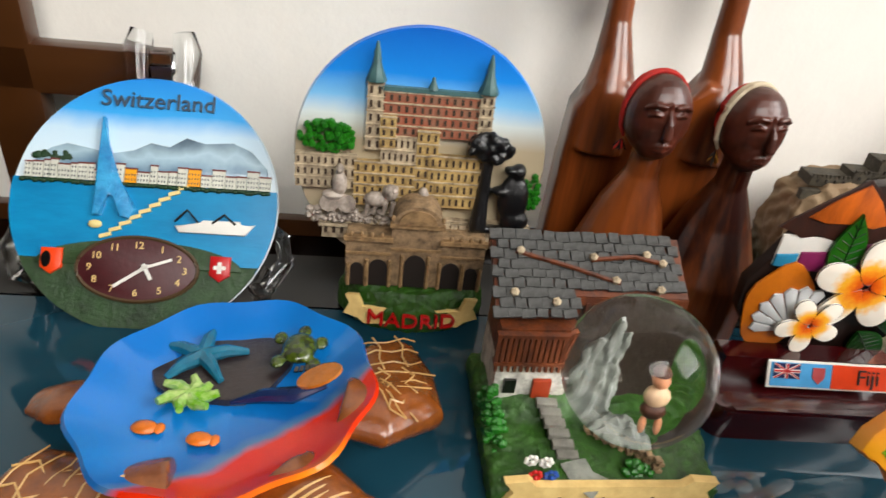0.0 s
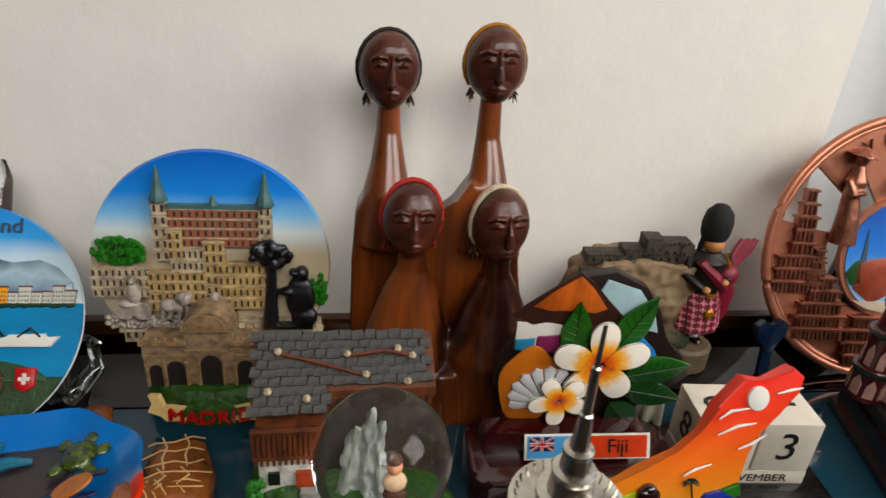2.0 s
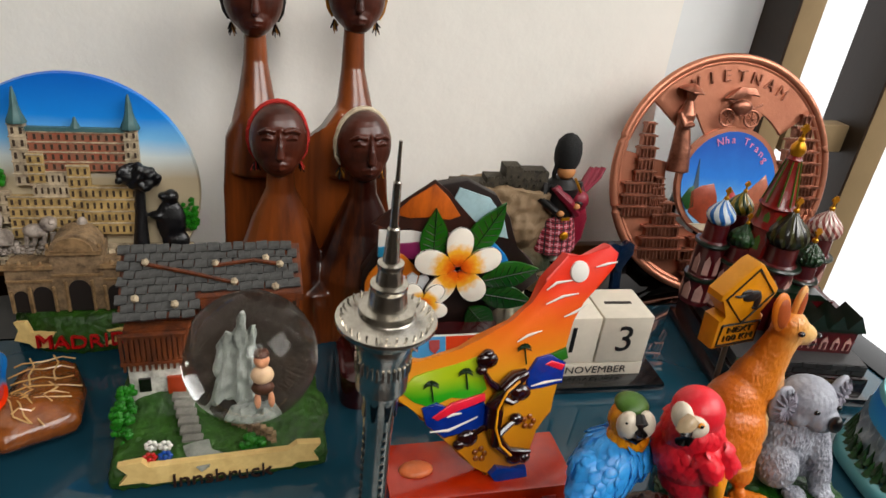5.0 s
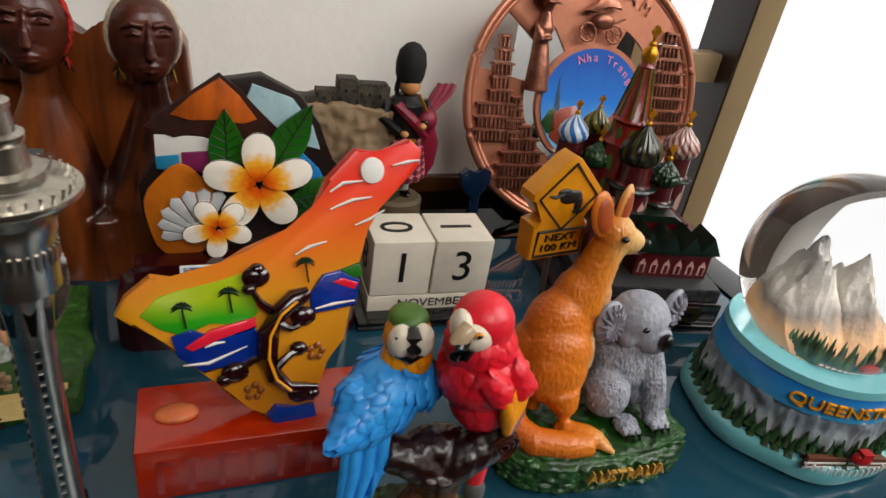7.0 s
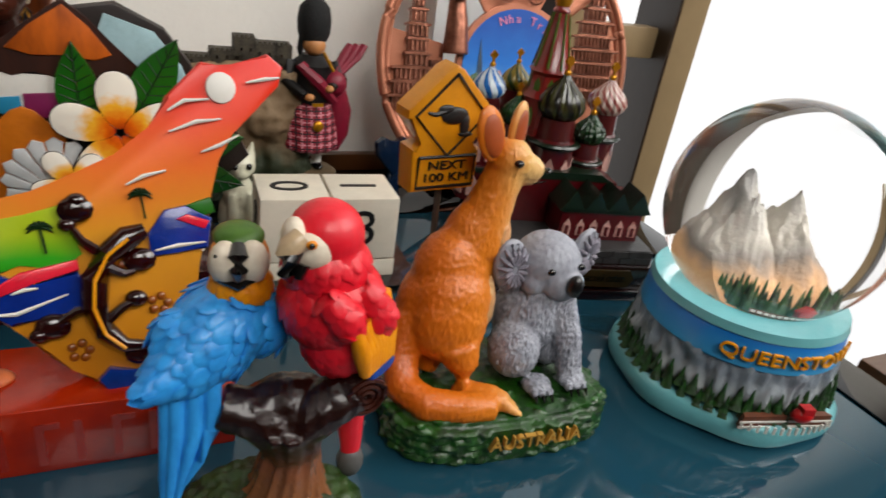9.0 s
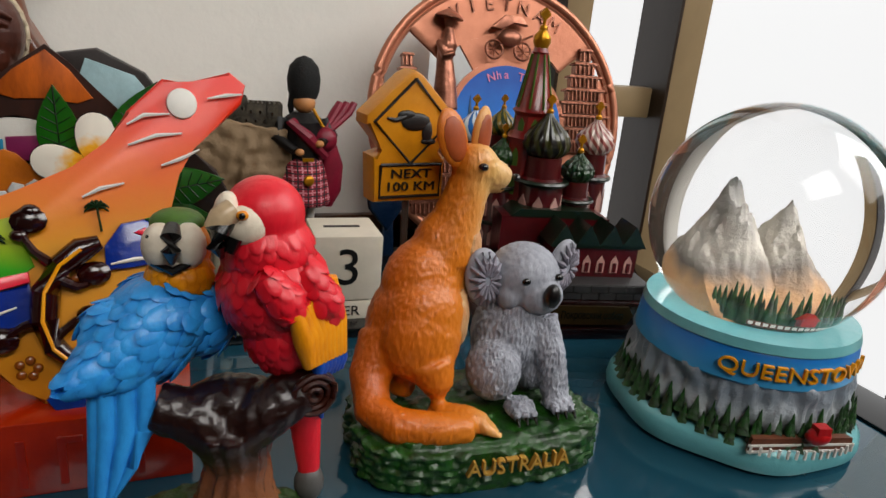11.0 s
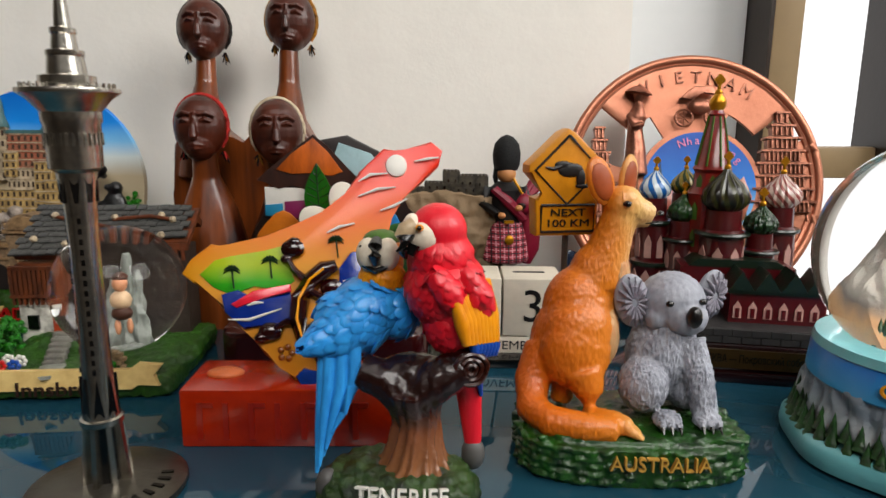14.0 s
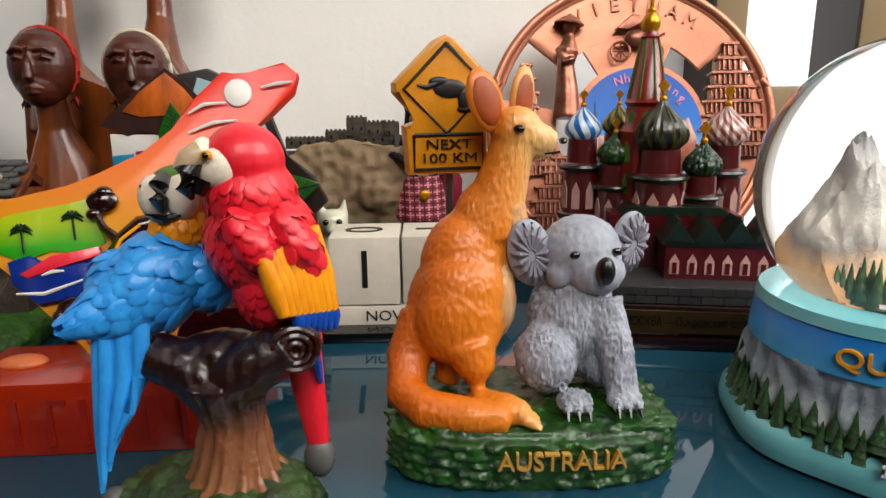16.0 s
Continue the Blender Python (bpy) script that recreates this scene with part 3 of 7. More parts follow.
bowl = part("bowl", bm, graded("dish_glaze", [(-0.058, "f4bc28"), (-0.052, "f09a20"), (-0.046, "e8581c"), (-0.023, "dc4a1c"), (-0.019, "6a90b0"), (-0.015, "2480bc"), (0.0, "2890cc"), (0.05, "2088c8")], "Y", 0.22, 0.01, 0.05, 0.25, 0.008), tu, "blue sea and orange sunset glaze")
bm = B()
slab(bm, oval(0.031, 0.025, -0.012, 0.024, 30, wob=0.05), 0.016, 0.0195, pose(0, 0, 0, 0, 0, -42), bev=0.0008)
part("sea_bed", bm, paint("sea_bed_brown", "4a3c3c", 0.3, var=0.5, size=0.003, bump=0.5, coat=0.5), bowl, "dark brown moulded sea bed")
Q = pose(0, 0, 0, 0, 0, -42)
bm = B()
for k in range(5):
    a = radians(20 + 72 * k)
    tube(bm, [Q @ Vector(p) for p in ((-0.020, 0.024, 0.021), (-0.020 + 0.011 * math.cos(a), 0.024 + 0.010 * math.sin(a), 0.0225), (-0.020 + 0.020 * math.cos(a), 0.024 + 0.018 * math.sin(a), 0.0205))], [0.004, 0.003, 0.0015], 8)
part("starfish", bm, paint("starfish_teal", "2a88a0", 0.25, var=0.4, size=0.002, bump=0.5, coat=0.5), bowl, "teal starfish relief")
bm = B()
for a, ln in ((80, 0.012), (140, 0.013), (200, 0.014), (250, 0.013), (300, 0.013), (350, 0.012), (30, 0.01)):
    a = radians(a)
    tube(bm, [Q @ Vector(p) for p in ((-0.018, 0.001, 0.0195), (-0.018 + 0.6 * ln * math.cos(a), 0.001 + 0.5 * ln * math.sin(a), 0.0205), (-0.018 + ln * math.cos(a + 0.3), 0.001 + 0.8 * ln * math.sin(a + 0.3), 0.0215))], [0.0034, 0.0026, 0.0016], 8)
part("coral", bm, paint("coral_green", "86b834", 0.25, var=0.5, size=0.003, coat=0.5, dark="d8dcb0"), bowl, "green branching coral relief")
bm = B()
ball(bm, 0.022, 0.030, 0.0255, 0.008, 0.010, 0.004, Q, 16)
for x0, y0, a in ((0.012, 0.037, 60), (0.031, 0.036, -50), (0.014, 0.021, 120), (0.030, 0.021, -130), (0.022, 0.043, 0)):
    ball(bm, x0, y0, 0.0245, 0.0035, 0.0045, 0.0018, Q, 10)
part("small_turtle", moulded(bm, 0.0008, 2), paint("small_turtle_green", "6a7a24", 0.25, var=0.6, size=0.003, dark="2a3a10", coat=0.5, cells=True), bowl, "olive green small turtle relief")
for x0, y0 in ((-0.030, -0.017), (-0.007, -0.0205)):
    bm = B()
    ball(bm, x0, y0, 0.0185, 0.0055, 0.0036, 0.002, Q, 12)
    ball(bm, x0 + 0.0058, y0, 0.0185, 0.0022, 0.003, 0.0012, Q, 8)
    part("fish", bm, paint("fish_orange", "e09038", 0.3, var=0.4, size=0.003), bowl, "orange fish relief")
bm = B()
tube(bm, [Q @ Vector(p) for p in ((-0.001, 0.000, 0.0185), (0.012, 0.004, 0.020), (0.024, 0.005, 0.021), (0.038, 0.010, 0.023))], [0.001, 0.0032, 0.0038, 0.0008], 8)
part("dolphin", bm, paint("dolphin_blue", "1d3f6c", 0.2, coat=0.5), bowl, "dark blue dolphin relief")
bm = B()
slab(bm, oval(0.010, 0.006, 0.043, -0.006, 18), 0.0, 0.0012, Q @ pose(0, 0, 0.0235, 0, -28))
part("shell", bm, paint("shell_ochre", "d8983c", 0.35, var=0.5, size=0.003, bump=0.6), bowl, "ochre shell relief")
bm = B()
for k in range(8):
    box(bm, 0.026 + 0.0024 * k, 0.0165, 0.0225 + 0.0004 * k, 0.0018, 0.0034, 0.0008, Q @ pose(0, 0, 0, 0, -6))
part("writing_bars", bm, BLACK, bowl)
bm = B()
ball(bm, 0.004, -0.078, 0.013, 0.020, 0.018, 0.013)
ball(bm, 0.004, -0.094, 0.011, 0.015, 0.012, 0.010)
tube(bm, [(0, -0.045, 0.012), (0.003, -0.070, 0.013)], [0.018, 0.018], 20, flat=0.8)
ball(bm, 0, 0, 0.006, 0.046, 0.043, 0.006)
fl = {1: [(0.036, -0.028, 0.020), (0.047, -0.039, 0.018), (0.059, -0.039, 0.013), (0.070, -0.022, 0.009), (0.081, 0.000, 0.007)], -1: [(-0.036, -0.028, 0.018), (-0.054, -0.020, 0.014), (-0.068, -0.002, 0.009), (-0.080, 0.018, 0.006)]}
for s in (1, -1):
    tube(bm, fl[s], [0.016, 0.019, 0.021, 0.019, 0.014][:len(fl[s])], 14, flat=0.5)
    tube(bm, [(s * 0.036, 0.036, 0.012), (s * 0.054, 0.052, 0.007), (s * 0.062, 0.062, 0.004)], [0.012, 0.013, 0.008], 12, flat=0.4)
skin = moulded(bm, 0.0014, 4)
for v in skin.verts:
    v.co.z = max(v.co.z, 0.0)
body = part("body", skin, SKIN, tu, "brown glazed turtle head and flippers")
bm = B()
q = random.Random(5)
for s in (1, -1):
    for i in range(1, len(fl[s]) - 1):
        a, b = Vector(fl[s][i]), Vector(fl[s][i + 1])
        for j in range(3):
            p = a.lerp(b, (j + 0.5) / 3)
            w = (b - a).cross(Vector((0, 0, 1))).normalized()
            hh = 0.5 * 0.019 + 0.0006
            k0 = [p + w * t + Vector((q.uniform(-0.002, 0.002), q.uniform(-0.002, 0.002), hh * math.sqrt(max(0.05, 1 - (t / 0.021) ** 2)))) for t in (-0.015, -0.008, 0, 0.008, 0.015)]
            tube(bm, k0, 0.0004, 5)
        for t in (-0.006, 0.005):
            tube(bm, [a.lerp(b, f) + w * (t + 0.0025 * math.sin(9 * f + i)) + Vector((0, 0, hh * 0.95)) for f in (0, 0.33, 0.66, 1)], 0.0005, 5)
for a in range(0, 360, 40):
    tube(bm, [(0.009 * math.cos(radians(a)), -0.081 + 0.008 * math.sin(radians(a)), 0.0252), (0.016 * math.cos(radians(a + 15)), -0.081 + 0.013 * math.sin(radians(a + 15)), 0.0210)], 0.0005, 5)
for r in range(4):
    tube(bm, [(0.0190 * math.cos(t), -0.060 - 0.003 * r, 0.0125 + 0.0145 * math.sin(t)) for t in [radians(20 + 14 * k) for k in range(11)]], 0.0006, 5)
part("scale_lines", bm, VEIN, body)


# ---- carved wooden sculpture of four heads ----
WOODM = paint("carved_hardwood", "a86a38", 0.32, var=0.85, size=0.010, bump=0.06, dark="48200f", coat=0.3, lean=(1, 0.6, 0.07))
HEADM = paint("dark_polished_head_wood", "74432f", 0.38, var=0.5, size=0.005, bump=0.15, dark="3a1e14", coat=0.12)
SC = Matrix.Translation((0.195, 0.430, 0))
bm = B()
prism(bm, [(-0.055, 0), (0.058, 0), (0.058, 0.035), (0.050, 0.075), (0.047, 0.112), (0.036, 0.132), (0.016, 0.134), (0.006, 0.118), (-0.002, 0.111), (-0.016, 0.122), (-0.025, 0.132), (-0.042, 0.130), (-0.051, 0.113), (-0.053, 0.08)], 0.012, 0.034, bev=0.004)
for x0, x1, zt in ((-0.033, -0.0335, 0.190), (0.026, 0.025, 0.196)):
    tube(bm, [(x0 - 0.001, 0.02, 0.09), (x0, 0.023, 0.122), (x0, 0.028, 0.138), (x1, 0.034, 0.155), (x1, 0.037, zt - 0.012)], [0.0165, 0.0145, 0.0105, 0.0074, 0.0062], 16, side=(0, 1, 0))
tube(bm, [(-0.018, -0.012, 0.0), (-0.018, -0.014, 0.04), (-0.017, -0.014, 0.075), (-0.017, -0.017, 0.095), (-0.017, -0.019, 0.112)], [0.030, 0.027, 0.017, 0.0085, 0.0075], 16, side=(0, 1, 0))
tube(bm, [(0.030, -0.010, 0.0), (0.032, -0.012, 0.04), (0.032, -0.010, 0.07), (0.031, -0.014, 0.092), (0.030, -0.017, 0.11)], [0.032, 0.029, 0.018, 0.0085, 0.0075], 16, side=(0, 1, 0))
tube(bm, [(0.004, -0.02, 0.0), (0.003, -0.022, 0.03), (0.004, -0.01, 0.05)], [0.022, 0.016, 0.006], 12)
trunk = moulded(bm, 0.0012, 3)
for v in trunk.verts:
    v.co.z = max(v.co.z, 0.0)
heads, scarf_r, scarf_y, scarf_w, scarf_t, tuft = B(), B(), B(), B(), B(), B()
HEADS = ((-0.034, 0.036, 0.1915, 8, "tty"), (0.026, 0.039, 0.1970, 3, "yyt"), (-0.018, -0.020, 0.126, 6, "rrt"), (0.030, -0.018, 0.124, 13, "wrt"))
for x0, y0, z0, rz, cloths in HEADS:
    H = pose(x0, y0, z0, -4, 0, rz)
    rr, wide = (0.95, 1.10) if y0 > 0 else (0.92, 1.05)
    hb = B()
    ball(hb, 0, 0, 0, 0.0165 * rr * wide, 0.0150 * rr, 0.0215 * rr, H, 28)
    ball(hb, 0, -0.003, -0.010 * rr, 0.0122 * rr, 0.0115 * rr, 0.0130 * rr, H, 20)
    tube(hb, [(0, -0.0140 * rr, 0.0095 * rr), (0, -0.0172 * rr, 0.0), (0, -0.0176 * rr, -0.0070 * rr), (0, -0.0150 * rr, -0.0085 * rr)], [0.0012, 0.0019, 0.0028, 0.0012], 10, H)
    for sd in (-1, 1):
        tube(hb, [(sd * 0.0022, -0.0150 * rr, 0.0078 * rr), (sd * 0.0070, -0.0142 * rr, 0.0088 * rr), (sd * 0.0115, -0.0112 * rr, 0.0062 * rr)], [0.0011, 0.0014, 0.0008], 8, H)
        tube(hb, [(sd * 0.0038, -0.0146 * rr, 0.0032 * rr), (sd * 0.0066, -0.0144 * rr, 0.0044 * rr), (sd * 0.0096, -0.0126 * rr, 0.0030 * rr)], [0.0006, 0.0012, 0.0006], 8, H)
    tube(hb, [(-0.0046, -0.0134 * rr, -0.0128 * rr), (0, -0.0150 * rr, -0.0118 * rr), (0.0046, -0.0134 * rr, -0.0128 * rr)], [0.0006, 0.0014, 0.0006], 8, H)
    tube(hb, [(-0.0036, -0.0132 * rr, -0.0150 * rr), (0, -0.0146 * rr, -0.0148 * rr), (0.0036, -0.0132 * rr, -0.0150 * rr)], [0.0005, 0.0013, 0.0005], 8, H)
    hm = moulded(hb, 0.0007, 1)
    tmp = bpy.data.meshes.new("tmp")
    hm.to_mesh(tmp)
    hm.free()
    heads.from_mesh(tmp)
    bpy.data.meshes.remove(tmp)
    for j in range(6):
        target = {"r": scarf_r, "y": scarf_y, "w": scarf_w, "t": scarf_t}[cloths[j // 2]]
        yy, k = 0.0030 + 0.0020 * j, math.sqrt(max(0.1, 1 - ((0.0030 + 0.0020 * j) / 0.0165) ** 2))
        tube(target, [(1.05 * k * 0.0165 * rr * wide * math.sin(t), yy + 0.0012 * math.sin(2 * t + j), 1.05 * k * 0.0215 * rr * math.cos(t)) for t in [radians(-128 + 16 * i) for i in range(17)]], [0.0007] + [0.0013] * 15 + [0.0007], 8, H)
    q = random.Random(int(z0 * 1000))
    for sd in (-1, 1):
        for n_ in range(16):
            p = Vector((sd * 0.0135 * rr, 0.006, -0.0150))
            tube((tuft, scarf_r if cloths[0] == "r" else scarf_y)[n_ % 3 == 0], [p, p + Vector((q.uniform(-0.003, 0.003), q.uniform(-0.002, 0.003), q.uniform(-0.008, -0.002)))], [0.0007, 0.0003], 5, H)
SCT = paint("dark_teal_cloth", "3c3028", 0.8, var=0.5, size=0.0015, bump=0.5)
SCR = paint("red_cloth", "c83c2c", 0.8, var=0.5, size=0.0015, bump=0.5)
SCY = paint("yellow_cloth", "c8961e", 0.8, var=0.5, size=0.0015, bump=0.5, dark="2c4a3a")
SCW = paint("cream_cloth", "d8cdb8", 0.8, var=0.4, size=0.003, bump=0.5, dark="8a6a4a")
ob = figure("wooden_sculpture", [(trunk, WOODM), (heads, HEADM), (scarf_r, SCR), (scarf_y, SCY), (scarf_w, SCW), (scarf_t, SCT), (tuft, paint("dark_fibre", "2a1c14", 0.9))], None, "polished carved wood sculpture of four long-necked heads with cloth bands", "sculpture")
ob.matrix_world = SC

# ---- alpine house with snow globe ----
hs = thing("house_snow_globe", "resin alpine house with snow globe on grass base", "snow globe", pose(0.152, 0.322, 0, 0, 0, 6))
bm = B()
box(bm, 0, 0.002, 0.006, 0.098, 0.084, 0.012, bev=0.004)
ball(bm, -0.02, 0.02, 0.010, 0.03, 0.025, 0.012)
ball(bm, 0.028, -0.008, 0.010, 0.025, 0.026, 0.008)
gb = moulded(bm, 0.0013, 2, 0.0011, 420)
for v in gb.verts:
    v.co.z = max(v.co.z, 0.0)
part("grass_base", gb, GRASS, hs, "green moulded grass base")
bm = B()
box(bm, -0.0265, 0.022, 0.024, 0.033, 0.032, 0.032)
house = part("house_wall", bm, paint("whitewash", "d6d4cc", 0.7, var=0.45, size=0.002, dark="6a665e", bump=0.7), hs, "rough whitewashed house wall")
WOODP = paint("brown_wood_paint", "8a5426", 0.55, var=0.6, size=0.002, dark="3c1f0c", bump=0.5, lean=(1, 1, 0.25))
bm = B()
box(bm, -0.0265, 0.021, 0.0475, 0.034, 0.028, 0.017)
box(bm, -0.0265, 0.005, 0.0395, 0.038, 0.004, 0.0018)
box(bm, -0.0265, 0.005, 0.0545, 0.038, 0.003, 0.0018)
box(bm, 0.016, 0.0205, 0.0625, 0.052, 0.003, 0.004)
gal = part("timber_gallery", bm, WOODP, hs, "brown timber gallery")
for k in range(30):
    bm = B()
    if k < 16:
        box(bm, -0.0445 + 0.0024 * k, 0.0045, 0.0472, 0.0017, 0.002, 0.015)
    else:
        box(bm, -0.0075 + 0.0036 * (k - 16), 0.0195, 0.0585, 0.0015, 0.002, 0.007)
    part("gallery_board", bm, WOODP, gal)
bm = B()
for k in range(14):
    box(bm, -0.0440 + 0.0028 * k, 0.0045, 0.0368, 0.0012, 0.002, 0.004)
part("fringe", bm, WOODP, gal)
bm = B()
box(bm, -0.0215, 0.0055, 0.0195, 0.0085, 0.003, 0.019, bev=0.0005)
part("door", bm, paint("door_brown", "a8501c", 0.5, var=0.3), house, "reddish brown door")
bm = B()
box(bm, -0.036, 0.0055, 0.025, 0.0055, 0.002, 0.0075)
part("window", bm, BLACK, house)
bm = B()
box(bm, 0.014, 0.034, 0.036, 0.050, 0.020, 0.050)
part("rear_wall", bm, paint("dark_rear_wall_paint", "54463a", 0.6, var=0.4, size=0.003, bump=0.5), hs, "dark grey-brown rear wall")
# slate roof, each slate a piece
RT = pose(-0.002, 0.045, 0.0805, 31)
bm = B()
box(bm, 0.0, -0.0145, -0.002, 0.088, 0.030, 0.003, RT)
box(bm, -0.0265, -0.034, -0.002, 0.035, 0.011, 0.003, RT)
box(bm, 0.0, 0.005, -0.006, 0.086, 0.012, 0.004, RT @ pose(0, 0, 0, -60))
roof = part("roof", bm, WOODP, hs, "grey slate roof on brown boards")
SLATE = paint("grey_slate_paint", "6e6e6c", 0.5, var=0.55, size=0.002, dark="34322f", bump=0.6)
q = random.Random(2)
shapes = []
for k in range(5):
    bm = B()
    box(bm, 0, 0, 0, 0.0058 * q.uniform(0.85, 1.1), 0.0056, 0.0014, pose(0, 0, 0, -7, 0, q.uniform(-5, 5)), bev=0.0004)
    shapes.append(mesh_of(bm, "slate", [SLATE], smooth=False))
for r in range(9):
    n = 14 if r < 6 else 6
    for k in range(n):
        o = new("slate", q.choice(shapes))
        o.parent = roof
        o.matrix_basis = RT @ Matrix.Translation((-0.0425 + 0.0061 * k + (0.003 if r % 2 else 0), -0.0015 - 0.0046 * r + q.uniform(-0.0005, 0.0005), 0.0008 + q.uniform(0, 0.0005))) @ pose(0, 0, 0, 0, 0, q.uniform(-4, 4))
bm = B()
tube(bm, [(-0.034, -0.010, 0.0022), (-0.01, -0.017, 0.0028), (0.012, -0.024, 0.0024)], 0.0011, 6, RT)
tube(bm, [(0.0, -0.013, 0.0024), (0.02, -0.011, 0.003), (0.034, -0.014, 0.0026)], 0.0011, 6, RT)
part("roof_pole", bm, WOODP, roof)
bm = B()
for x0, y0 in ((-0.032, -0.010), (0.001, -0.012), (0.010, -0.023), (0.033, -0.014), (-0.036, -0.030), (0.026, -0.010), (-0.018, -0.034), (0.030, -0.027)):
    bmesh.ops.create_icosphere(bm, subdivisions=1, radius=0.0022, matrix=RT @ Matrix.Translation((x0, y0, 0.003)))
part("roof_stone", bm, PALESTONE, roof)
bm = B()
for k in range(6):
    box(bm, -0.019 + 0.0014 * k, -0.001 - 0.0045 * k, 0.0195 - 0.0015 * k, 0.0095, 0.0046, 0.003, pose(0, 0, 0, 0, 0, -4), bev=0.0006)
part("steps", bm, paint("pale_step_stone", "94928a", 0.7, var=0.5, size=0.002, bump=0.6), hs, "pale stone steps")
bm = B()
tube(bm, [(-0.012, -0.026, 0.0125), (-0.010, -0.034, 0.0125), (-0.004, -0.040, 0.0125)], [0.006, 0.006, 0.007], 10, flat=0.12)
part("path", bm, paint("pale_path", "a8aaa2", 0.7, var=0.5, size=0.002, bump=0.6), hs)
bm = B()
for r in range(4):
    for k in range(9):
        box(bm, -0.002 + 0.0030 * k + 0.0015 * (r % 2), -0.010 - 0.0026 * k, 0.013 + 0.0021 * (3 - r), 0.0028, 0.003, 0.0019, pose(0, 0, 0), bev=0.0004)
part("dry_stone_wall", bm, STONE, hs, "brown dry-stone wall")
for x0, y0, mt in ((-0.031, -0.028, WHITE), (-0.025, -0.029, WHITE), (-0.031, -0.0355, RED), (-0.0245, -0.0355, BLUEP)):
    bm = B()
    for k in range(7):
        a = 2 * math.pi * k / 7
        ball(bm, x0 + 0.0022 * math.cos(a), y0 - 0.001, 0.0165 + 0.0022 * math.sin(a), 0.0012, 0.0008, 0.0012, seg=8)
    ball(bm, x0, y0 - 0.002, 0.0165, 0.0011, seg=8)
    part("flower", bm, mt, hs)
bm = B()
clump(bm, -0.045, 0.0, 0.018, 0.004, 0.02, 0.012, 120, 0.0018, Matrix(), 12)
clump(bm, 0.014, -0.03, 0.013, 0.006, 0.004, 0.004, 40, 0.0018, Matrix(), 13)
part("hedge", bm, GREEN, hs)
bm = B()
ball(bm, 0.0145, -0.006, 0.046, 0.0325, seg=48)
gl = part("glass_ball", bm, GLOBE, hs, "clear glass snow ball")
gl.visible_shadow = False
bm = B()
ball(bm, 0.0145, -0.006, 0.017, 0.012, 0.012, 0.006)
for dx, top, rr in ((0.002, 0.056, 0.0026), (-0.003, 0.047, 0.0022), (0.006, 0.050, 0.0022)):
    tube(bm, [(0.009 + dx, 0.008, 0.02), (0.0085 + dx, 0.009, 0.04), (0.010 + dx, 0.008, top)], [rr * 1.3, rr, rr * 0.5], 10)
part("waterfall", moulded(bm, 0.0008, 1, 0.0016, 520, (1, 1, 0.4)), paint("icy_grey_paint", "a4a8a2", 0.4, var=0.5, size=0.003, bump=0.6), gl)
doll = []
for mt, fs in ((paint("doll_skin", "d8a888", 0.5), ((0.0195, -0.013, 0.057, 0.0045, 0.0045, 0.005), (0.0165, -0.013, 0.031, 0.0018, 0.0018, 0.005), (0.0235, -0.013, 0.031, 0.0018, 0.0018, 0.005))), (paint("doll_shirt", "d8c0a4", 0.6, var=0.2), ((0.0195, -0.013, 0.047, 0.0065, 0.0045, 0.006),)), (paint("doll_brown", "6a4428", 0.6), ((0.0195, -0.013, 0.039, 0.0062, 0.0045, 0.0045), (0.0195, -0.012, 0.0605, 0.0046, 0.0046, 0.003)))):
    bm = B()
    for f in fs:
        ball(bm, *f, seg=12)
    doll.append((bm, mt))
dl = figure("doll", doll, gl, "small plain doll in the ball")
dl.matrix_local = Matrix.Translation((0.0045, -0.0060, 0.0095)) @ Matrix.Scale(0.72, 4)
bm = B()
prism(bm, [(-0.044, 0.012), (-0.034, 0.013), (-0.031, 0.010), (0.030, 0.010), (0.034, 0.013), (0.045, 0.012), (0.041, 0.007), (0.044, 0.002), (0.034, 0.0025), (0.031, 0.0005), (-0.031, 0.0005), (-0.034, 0.002), (-0.044, 0.002), (-0.040, 0.007)], -0.0425, -0.0385, pose(0, 0, 0.001, -6))
bn = part("banner", bm, CREAMP, hs, "cream ribbon banner with brown letters")
part("lettering", letters("Innsbruck", 0.0098, 0.0005, pose(0, -0.0428, 0.0065, -6), width=0.044), paint("letter_brown", "4a2c18", 0.5), bn)

# ---- carved board of an island with flowers on a mahogany stand ----
fj = thing("island_souvenir", "flower cut-out board on mahogany stand with flag plaque", "souvenir", pose(0.2655, 0.352, 0, 0, 0, 3))
MAHOG = paint("mahogany_lacquer", "5a1f24", 0.18, var=0.35, size=0.006, dark="220c0e", coat=0.6, bump=0.05, lean=(0.2, 1, 1))
bm = B()
slab(bm, oval(0.01, 0.01, 0.048, -0.012, 8, -90, 0) + oval(0.01, 0.01, 0.048, 0.016, 8, 0, 90) + oval(0.01, 0.01, -0.044, 0.016, 8, 90, 180) + oval(0.01, 0.01, -0.044, -0.012, 8, 180, 270), 0, 0.019, bev=0.003)
part("stand", bm, MAHOG, fj, "dark mahogany stand")
bm = B()
prism(bm, [(-0.002, 0.018), (0.018, 0.018), (0.018, 0.034), (0.006, 0.034)], -0.040, 0.046, pose(0.0, 0, 0, 0, 0, 90) @ Matrix.Diagonal((-1, 1, 1, 1)) @ pose(-0.016, 0, 0), bev=0.001)
blockm = part("riser", bm, MAHOG, fj)
PT = pose(0.008, -0.0062, 0.0285, -27)
bm = B()
box(bm, 0, 0, 0, 0.068, 0.0012, 0.0135, PT, bev=0.0004)
